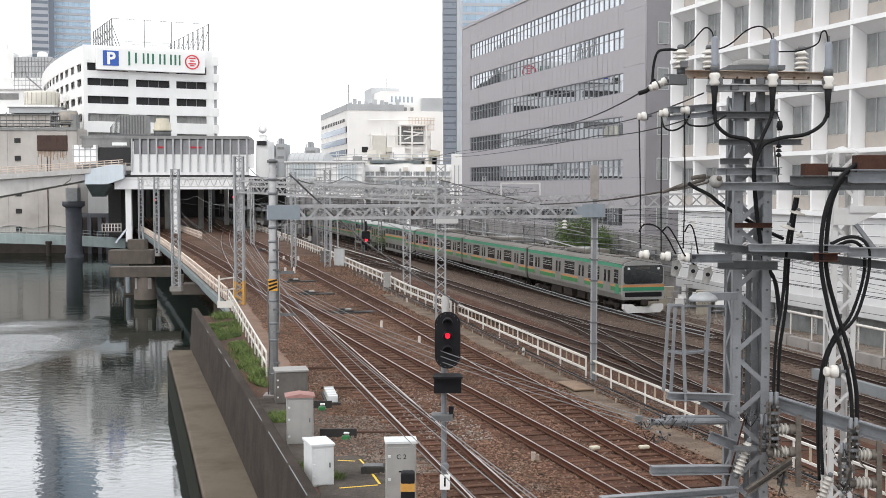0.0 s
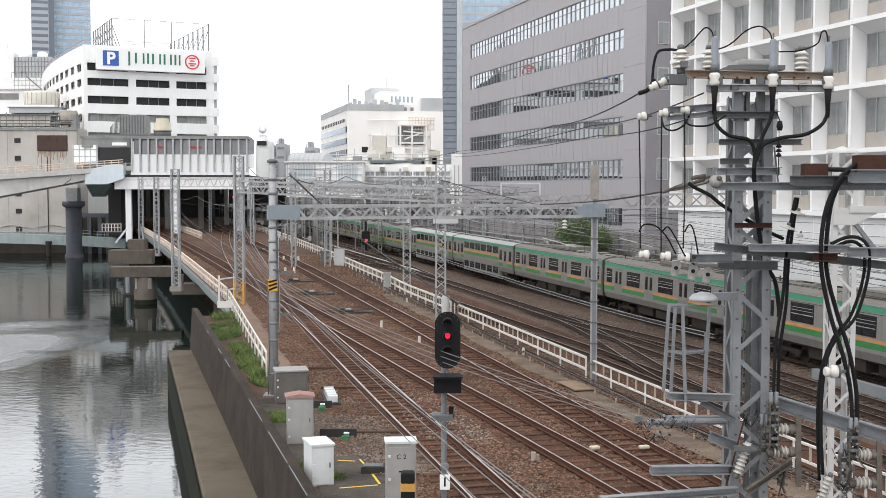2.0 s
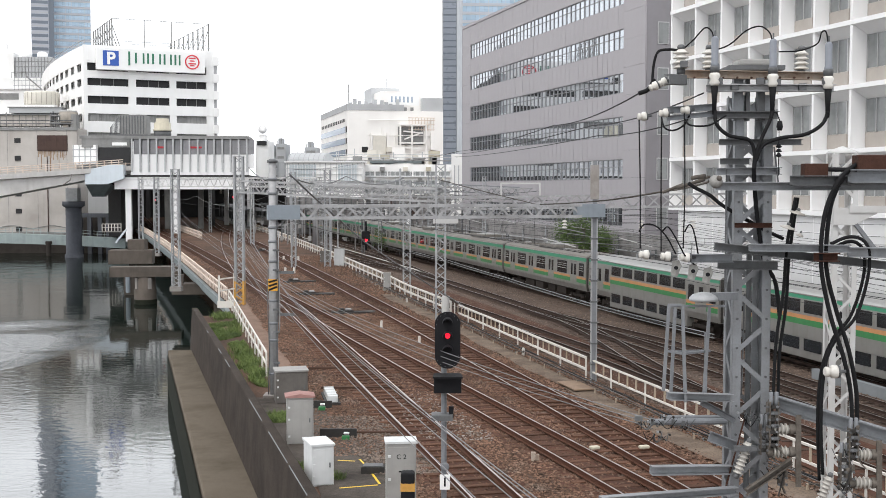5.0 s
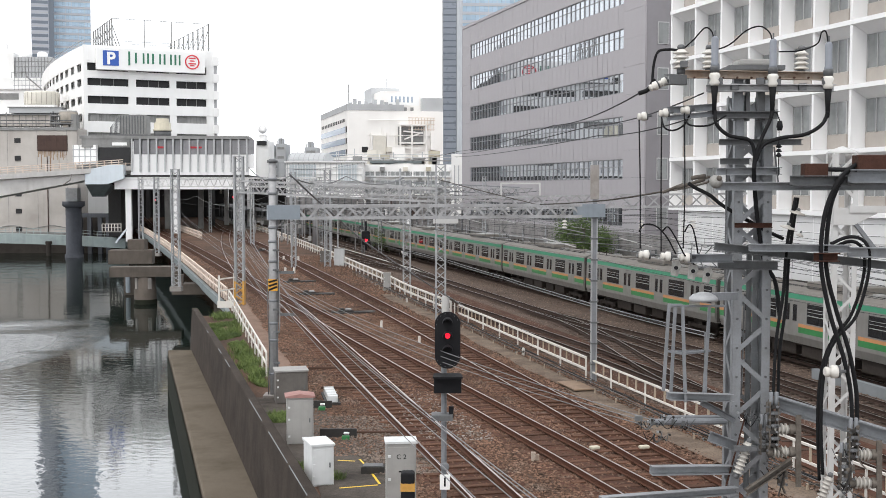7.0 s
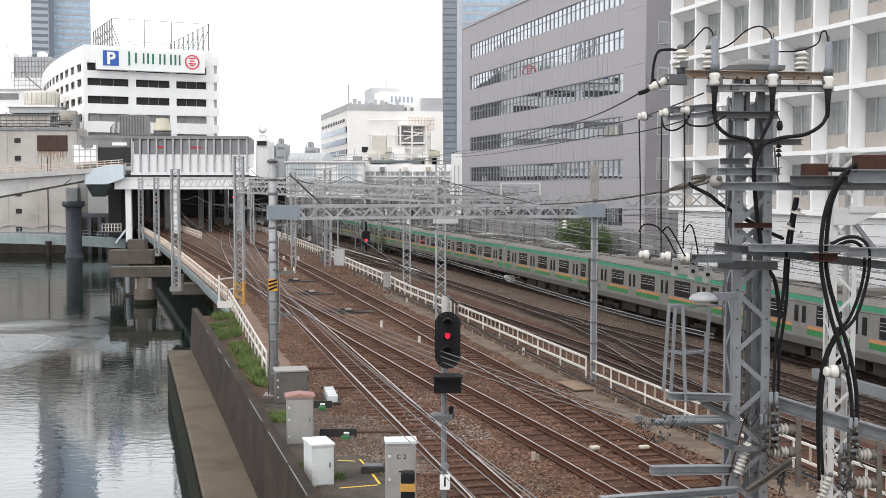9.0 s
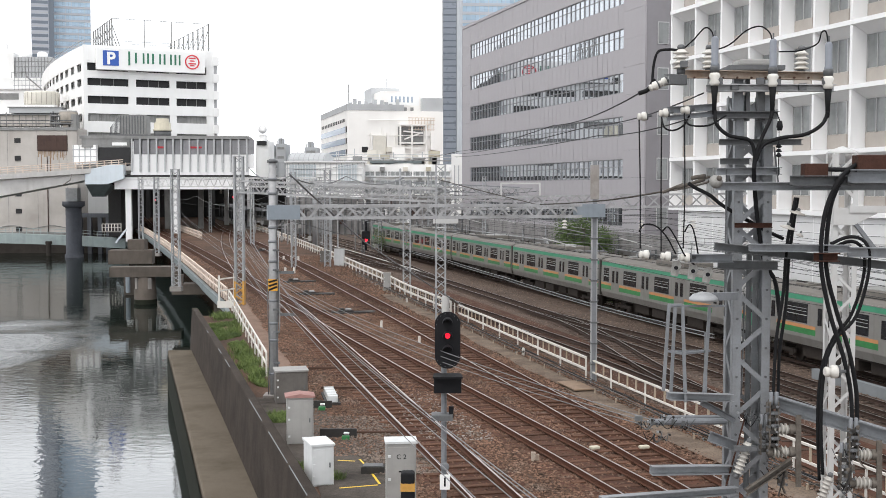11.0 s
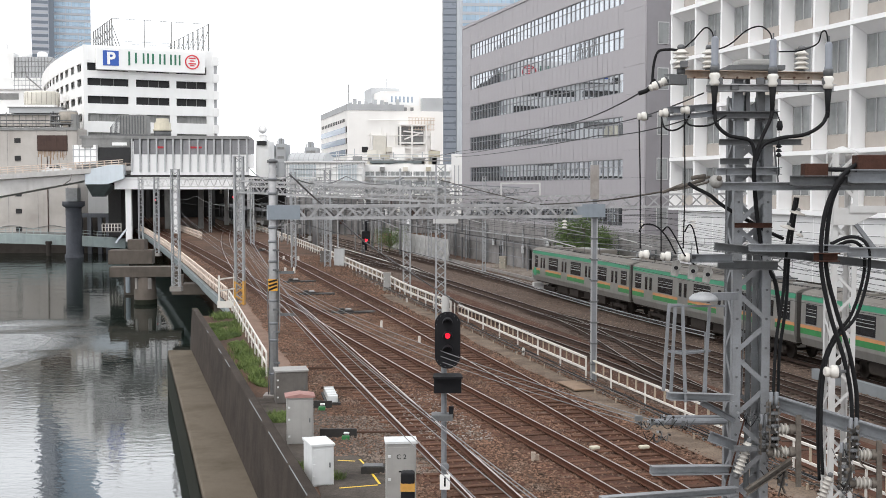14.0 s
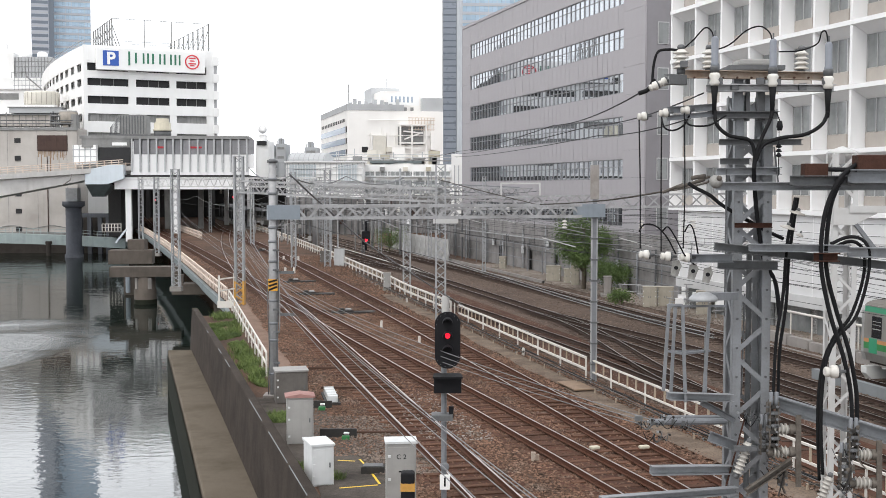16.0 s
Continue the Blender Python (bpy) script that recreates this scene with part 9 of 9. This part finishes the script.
# ---- small gear on the near tower ----
def jumble(p, n, spread, seed, label):
    """A knot of thin wires and lugs round a clamp."""
    rg = np.random.default_rng(seed)
    j = thing("wire_knot", label, "wires", pose(*p), "wire knots")
    for k in range(n):
        a = rg.normal(0, 1, 3) * np.array(spread)
        b = rg.normal(0, 1, 3) * np.array(spread)
        c = (a + b) / 2 - np.array((0, 0, rg.uniform(0.02, 0.14)))
        part("wire", tube(B(), spline([tuple(a), tuple(c), tuple(b)], 5), 0.006, 5), M["black"] if k % 2 else M["galv_dark"], j)
    for k in range(3):
        q = rg.normal(0, 1, 3) * np.array(spread) * 0.7
        part("lug", box(B(), *q, 0.028, 0.04, 0.03, bev=0.006), M["galv_light"] if k == 0 else M["machine_dark"], j)


for k, p in enumerate(((2.819, 15.8, 3.979), (3.092, 15.8, 4.003), (3.327, 15.8, 3.979), (2.977, 15.8, 3.782), (4.182, 15.5, 4.118), (4.387, 15.4, 3.869), (4.486, 15.4, 3.406), (5.353, 15, 3.730), (5.250, 15, 3.279))):
    jumble(p, 9, (0.10, 0.06, 0.04), 40 + k, "tangled thin wires and lugs at a clamp")
for a, b in (((4.145, 15.8, 5.743), (4.118, 15.8, 4.334)), ((4.341, 15.9, 5.890), (4.410, 15.9, 3.840)), ((3.826, 15.6, 7.444), (3.846, 15.7, 5.442)), ((4.461, 15.6, 7.747), (4.530, 15.6, 7.215))):
    part("thin_conduit", rod(B(), a, b, 0.012, 6), M["galv_dark"], tower)
for p in ((3.211, 15.5, 8.796), (3.669, 15.45, 8.566), (4.444, 15.45, 8.551), (5.097, 15.45, 8.566), (3.893, 15.5, 8.496), (4.798, 15.5, 8.496), (4.218, 15.45, 8.566)):
    part("bracket_plate", box(B(), *p, 0.1, 0.06, 0.09, bev=0.008), M["galv_dark"], tower)
for x in range(10):
    part("bolt", rod(B(), (3.35 + 0.19 * x, 15.5, 8.66), (3.35 + 0.19 * x, 15.46, 8.66), 0.014, 6), M["rust"], tower)
arr = thing("small_arrester", "small dark arrester hanging below an arm", "arrester", pose(*(4.495, 15.5, 7.608)))
for k in range(3):
    part("shed", lathe(B(), [(0.02, 0.06 * k), (0.045, 0.01 + 0.06 * k), (0.02, 0.05 + 0.06 * k)], None, 10), M["blackpaint"], arr)
part("lead", rod(B(), (0, 0, -0.25), (0, 0, 0.35), 0.006, 5), M["black"], arr)
hook = thing("small_arrester", "small dark arrester hanging below an arm", "arrester", pose(*(4.503, 15.5, 8.060)))
part("case", lathe(B(), [(0.03, -0.1), (0.045, -0.05), (0.03, 0.03)], None, 10), M["blackpaint"], hook)
part("lead", tube(B(), spline([(-0.12, 0, 0.12), (-0.05, 0, 0.14), (0, 0, 0.03)]), 0.008, 5), M["black"], hook)
# ---- plants ----
def blades(name, spots, h, label, mat, seed, lean=0.35):
    """Grass blades and weed stems as thin bent strips, one mesh."""
    rng = np.random.default_rng(seed)
    v, f = [], []
    for x, y, z in spots:
        hh = h * rng.uniform(0.4, 1.25)
        a = rng.uniform(0, 2 * math.pi)
        w = rng.uniform(0.006, 0.019)
        dx, dy = math.cos(a), math.sin(a)
        lx, ly = rng.normal(0, lean * hh, 2)
        i = len(v)
        v += [(x - dx * w, y - dy * w, z), (x + dx * w, y + dy * w, z), (x + dx * w * 0.8 + lx * 0.4, y + dy * w * 0.8 + ly * 0.4, z + hh * 0.6), (x - dx * w * 0.8 + lx * 0.4, y - dy * w * 0.8 + ly * 0.4, z + hh * 0.6), (x + lx, y + ly, z + hh)]
        f += [(i, i + 1, i + 2, i + 3), (i + 3, i + 2, i + 4)]
    me = bpy.data.meshes.new(name)
    me.from_pydata(v, [], f)
    me.materials.append(M[mat])
    return tagged(new(name, me), label, "grass", kind="stuff")


rng = np.random.default_rng(5)
spots = []
while len(spots) < 22000:
    y = rng.uniform(36, 68)
    x0, x1 = wall_x(y) + 0.12, max(wall_x(y) + 0.6, rail_x(max(y, 44)) - 0.1) if y > 44 else wall_x(y) + 1.1
    x = x0 - 0.15 + (x1 - x0 + 0.1) * rng.beta(1.1, 1.5)
    if noise.noise(Vector((x * 0.7, y * 0.35, 3.1))) > 0.04 + (0.2 if y < 42 else 0):
        spots.append((x, y, -0.24))
tall = []
for k in range(34):
    y = rng.uniform(42, 67)
    cx = wall_x(y) + rng.uniform(0.5, max(0.8, min(2.2, rail_x(max(y, 44)) - wall_x(y))))
    for q in range(80):
        tall.append((cx + rng.normal(0, 0.16), y + rng.normal(0, 0.3), -0.24))
blades("tall_weeds", tall, 0.30, "taller weeds standing out of the bank grass", "grass", 13, 0.55)
blades("bank_grass", spots, 0.15, "green weeds and grass along the river bank", "grass", 7, 0.8)
spots = []
for cx, cy, r, n in ((-5.35, 36.8, 0.4, 1100), (-2.68, 29.1, 0.16, 260), (-3.7, 30.2, 0.2, 300), (-2.9, 25.9, 0.25, 400)):
    for k in range(n):
        a, d = rng.uniform(0, 6.283), r * math.sqrt(rng.uniform())
        spots.append((cx + d * math.cos(a), cy + d * math.sin(a) * 1.6, -0.36))
blades("weed_clump", spots, 0.3, "clumps of green weeds beside the boxes", "grass", 9)


def tree(name, label, m, h, r, n, seed):
    """A tapered trunk with limbs and a loose crown of small leaves."""
    t = thing(name, label, "tree", m)
    rg = np.random.default_rng(seed)
    part("trunk", tube(B(), spline([(0, 0, 0), (0.05, 0, h * 0.25), (-0.04, 0.05, h * 0.5), (0.02, 0, h * 0.8)]), h * 0.03, 8), M["bark"], t)
    tips = []
    for k in range(9):
        a, z0 = rg.uniform(0, 6.28), h * rg.uniform(0.2, 0.55)
        tip = (r * 0.75 * math.cos(a), r * 0.75 * math.sin(a), z0 + h * rg.uniform(0.15, 0.45))
        part("limb", tube(B(), [(0, 0, z0), (tip[0] * 0.5, tip[1] * 0.5, (z0 + tip[2]) / 2 + 0.1), tip], h * 0.011, 5), M["bark"], t)
        tips += [tip, (tip[0] * 0.6, tip[1] * 0.6, tip[2] * 0.95)]
    tips += [(0, 0, h * 0.85), (0.2, 0.1, h * 0.7)]
    v, f = [], []
    for k in range(n):
        c = tips[rg.integers(len(tips))]
        p = np.array(c) + rg.normal(0, 1, 3) * r * np.array((0.24, 0.24, 0.2))
        s = rg.uniform(0.04, 0.09)
        u, w = rg.normal(0, 1, 3), rg.normal(0, 1, 3)
        u, w = u / np.linalg.norm(u) * s, w / np.linalg.norm(w) * s * 0.6
        i = len(v)
        v += [tuple(p - u), tuple(p + w), tuple(p + u), tuple(p - w)]
        f.append((i, i + 1, i + 2, i + 3))
    me = bpy.data.meshes.new("crown")
    me.from_pydata(v, [], f)
    me.materials.append(M["leaf"])
    ob = new("crown", me)
    ob.parent = t


tree("small_tree", "leafy green tree by the store wall", pose(11.9, 97.5, -1.6), 6.7, 2.1, 30000, 3)
tree("shrub", "dark green shrub at the foot of a tree", pose(13.6, 93.5, -1.6), 2.6, 1.5, 8000, 4)
tree("shrub", "low green shrub behind the tracks", pose(-7.0, 150, -1.6), 3.4, 2.2, 4000, 6)
tree("shrub", "small shrub beside a stone marker", pose(13.1, 84.5, -1.6), 1.3, 0.9, 1800, 8)

# yellow marks on the paved patch
single("pavement", box(B(), -2.15, 28.4, -0.235, 1.9, 6.6, 0.03, 10), M["asphalt"], "dark paved patch between the lineside boxes", "pavement", kind="structure")
for (xa, ya), (xb, yb) in (((-2.85, 31.0), (-2.38, 30.9)), ((-2.27, 31.1), (-1.95, 30.1)), ((-1.95, 30.0), (-1.58, 28.5)), ((-2.55, 28.1), (-1.62, 28.4))):
    single("paint_line", beam(B(), (xa, ya, -0.202), (xb, yb, -0.202), 0.06, 0.006), M["yellow"], "worn yellow line painted on the ground", "marking", "yellow lines")
# wooden crossing boards and buried pipes in the ballast
for x, y, z, l, a in ((*(-3.90, 46.78, -0.24), 3.2, 0), (*(-3.00, 42.17, -0.24), 3.0, 3), (*(-2.11, 34.39, -0.24), 2.0, 0), (*(-5.87, 68.56, -0.24), 2.8, 0), (*(-9.47, 80.66, -0.24), 2.4, 4)):
    single("ballast_board", box(B(), 0, 0, 0, l, 0.14, 0.12, bev=0.01), M["sleeper_far"], "dark timber board laid in the ballast", "board", "ballast boards", m=pose(x, y, z, 0, 0, a))
single("drain_cover", box(B(), 0, 0, 0, 0.8, 1.9, 0.05, bev=0.01), M["sheet_tan"], "sand-brown plywood sheet lying beside the trough", "sheet", m=pose(4.9, 42.3, -0.13, 0, 0, 14))

# ---- ballast stones and sleepers, last ----
def stones(name, n, zone, z, seed, s0, s1, label, span=None, mat="stone"):
    rng = np.random.default_rng(seed)
    base = np.array([(1, 0, 0), (-0.9, 0.2, 0), (0.1, 1, 0.1), (0, -1, 0), (0.1, 0.1, 0.8), (0, 0, -0.8)])
    tri = np.array([(0, 2, 4), (2, 1, 4), (1, 3, 4), (3, 0, 4), (2, 0, 5), (1, 2, 5), (3, 1, 5), (0, 3, 5)])
    pts = []
    while len(pts) < n:
        y = zone[0] + (zone[1] - zone[0]) * rng.uniform() ** 1.6
        lo, hi = wall_x(min(y, 66)) + 1.0 if y < 44 else rail_x(y) + 0.6, fence_x(y) + 0.3
        if span:
            lo, hi = span(y)
        x = rng.uniform(lo, hi)
        if not span and x < wall_x(min(y, 66)) + 4.6 and y < 31.5 and x < -0.6:
            continue
        if not span and y < 62 and min(abs(x - track_a(y)), abs(x - track_b(y)), abs(x - track_c(y))) < 0.5 and rng.uniform() < 0.8:
            continue
        pts.append((x, y))
    pts = np.array(pts)
    sc = rng.uniform(s0, s1, (n, 1, 3)) * np.array((1, 1, 0.8))
    ang = rng.uniform(0, 6.283, n)
    c, s = np.cos(ang), np.sin(ang)
    vv = base[None] * sc * rng.uniform(0.7, 1.2, (n, 6, 1))
    xr = vv[:, :, 0] * c[:, None] - vv[:, :, 1] * s[:, None] + pts[:, 0:1]
    yr = vv[:, :, 0] * s[:, None] + vv[:, :, 1] * c[:, None] + pts[:, 1:2]
    zr = vv[:, :, 2] + z + rng.uniform(-0.02, 0.02, (n, 1))
    v = np.stack([xr, yr, zr], -1).reshape(-1, 3)
    f = (tri[None] + 6 * np.arange(n)[:, None, None]).reshape(-1, 3)
    me = bpy.data.meshes.new(name)
    me.from_pydata(v.tolist(), [], f.tolist())
    me.materials.append(M[mat])
    tagged(new(name, me), label, "ballast", kind="stuff")


single("ground_bed_main", strip(B(), [[(jr(y, -11.2 - 0.035 * max(0.0, y - 60)), y, JR_Z - 0.248), (jr(y, -7.4), y, JR_Z - 0.244)] for y in np.arange(16, 112, 4)]), M["bed_rust"], "rust-stained ballast bed of a siding", "ground", kind="structure")
for k, (line, a, b, nm) in enumerate(((track_a, 16, 285, "ground_bed_through"), (track_c, 16, 285, "ground_bed_left"), (track_b, 16, 70, "ground_bed_crossover"))):
    rows = [[(line(y) - 1.35, y, -0.212 + 0.004 * k), (line(y) + 1.35, y, -0.212 + 0.004 * k)] for y in np.arange(a, b, 4)]
    single(nm, strip(B(), rows), M["bed_rust"], "rust-stained ballast bed under the track", "ground", kind="structure")
stones("ballast_stones", 90000, (19, 62), -0.215, 11, 0.03, 0.065, "loose brown ballast stones between the rails")
stones("ballast_stones", 36000, (60, 125), -0.215, 12, 0.045, 0.085, "loose brown ballast stones further along the tracks")
single("pavement_path", strip(B(), [[(wall_x(y) + 0.25, y, -0.205), (wall_x(y) + 2.3 + 0.15 * math.sin(y), y, -0.2)] for y in np.arange(29.2, 41, 0.8)]), M["asphalt"], "worn dark asphalt path beside the lineside boxes", "pavement", kind="structure")
single("pavement_walkway", strip(B(), [[(fence_x(y) - 1.65 + 0.1 * math.sin(y * 0.9), y, -0.19), (fence_x(y) - 1.2, y, -0.165), (fence_x(y) - 0.78, y, -0.18)] for y in np.arange(27, 80, 1.5)]), M["walk_tan"], "trodden earth walkway along a white fence", "pavement", kind="structure")
single("bank_path", strip(B(), [[(rail_x(y) + 0.2 + 0.06 * math.sin(y * 1.3), y, -0.24), (rail_x(y) + 0.4, y, -0.15), (rail_x(y) + 1.0, y, -0.14), (rail_x(y) + 1.4 + 0.1 * math.sin(y * 0.8), y, -0.24)] for y in np.arange(45.5, 75, 1.0)]), M["path_earth"], "bare pinkish earth path behind the bank railing", "path", kind="structure")
stones("grey_gravel", 3600, (29.5, 37), -0.19, 16, 0.025, 0.055, "grey gravel spilled beside the path", lambda y: (wall_x(y) + 2.1, wall_x(y) + 3.9), "gravel_grey")
stones("pale_stones", 800, (33.5, 41), -0.2, 15, 0.025, 0.05, "stones dusted with pale lime at a rail joint", lambda y: (-1.3 - 0.24 * (y - 37), 0.8 - 0.24 * (y - 37)), "lime_stone")
stones("main_line_stones", 42000, (40, 120), JR_Z - 0.27, 14, 0.04, 0.085, "loose dark ballast stones of the main line", lambda y: (fence_x(y) + 2.4, jr(y, 3.3)), "stone_main")
stones("rubble_stones", 5000, (62, 128), JR_Z - 0.2, 18, 0.03, 0.07, "grey-brown rubble beside the main line", lambda y: (jr(y, 3.4), jr(y, 7.0)), "gravel_grey")
sleeper_run(track_a, 0, 19, 285, 66, "sleepers_through_track", "sleepers of the near tracks")
sleeper_run(track_c, 0, 19, 285, 66, "sleepers_left_track", "sleepers of the near tracks")
sleeper_run(track_b, -0.012, 19, 70, 66, "sleepers_crossover", "sleepers of the near tracks")
for off, y0, y1 in JR_LINES:
    sleeper_run(lambda y, o=off: jr(y, o(y)), JR_Z - 0.068, max(26, y0), min(y1, 150), 26, "sleepers_main_line", "sleepers of the main line", "sleeper_main")
# ---- what moves ----
S_START = float(np.interp(75.4, JR_Y, JR_S))


def on_track(s):
    """Place on the train's track at the arc length s."""
    return Vector((float(np.interp(s, JR_S, JR_X)), float(np.interp(s, JR_S, JR_Y)), JR_Z))


def motions():
    for i, car in enumerate(CARS):
        rows = []
        for k in range(0, 33):
            t = k * 0.5
            run = 17.95 * t + 0.153 * t * t
            c = S_START - run + 9.95 + 20.0 * i
            a, b = on_track(c + 6.9), on_track(c - 6.9)
            d = b - a
            rows.append((t, pose(*((a + b) / 2), 0, 0, math.degrees(math.atan2(-d.x, d.y)))))
        walk(car, rows)
    # two motor cars on the road bridge: white towards the station, grey away from it
    for car, t0, x0, v, dy, turn in ((CAR_WHITE, 14.0, -61.7, 3.25, 1.4, 0), (CAR_DARK, 11.9, -58.8, -7.0, -1.3, 180)):
        rows = []
        for k in range(0, 17):
            x = min(-50.5, max(-100.0, x0 + v * (k - t0)))
            p = road_pt(x)
            rows.append((float(k), pose(p.x, p.y + dy, p.z + 0.01, 0, -4.8 if turn == 0 else 4.8, 26.6 + turn)))
        walk(car, rows)
    walk(river, [(0.0, pose(0, 0, -4.3)), (16.0, pose(-1.1, 0.5, -4.3))])


motions()
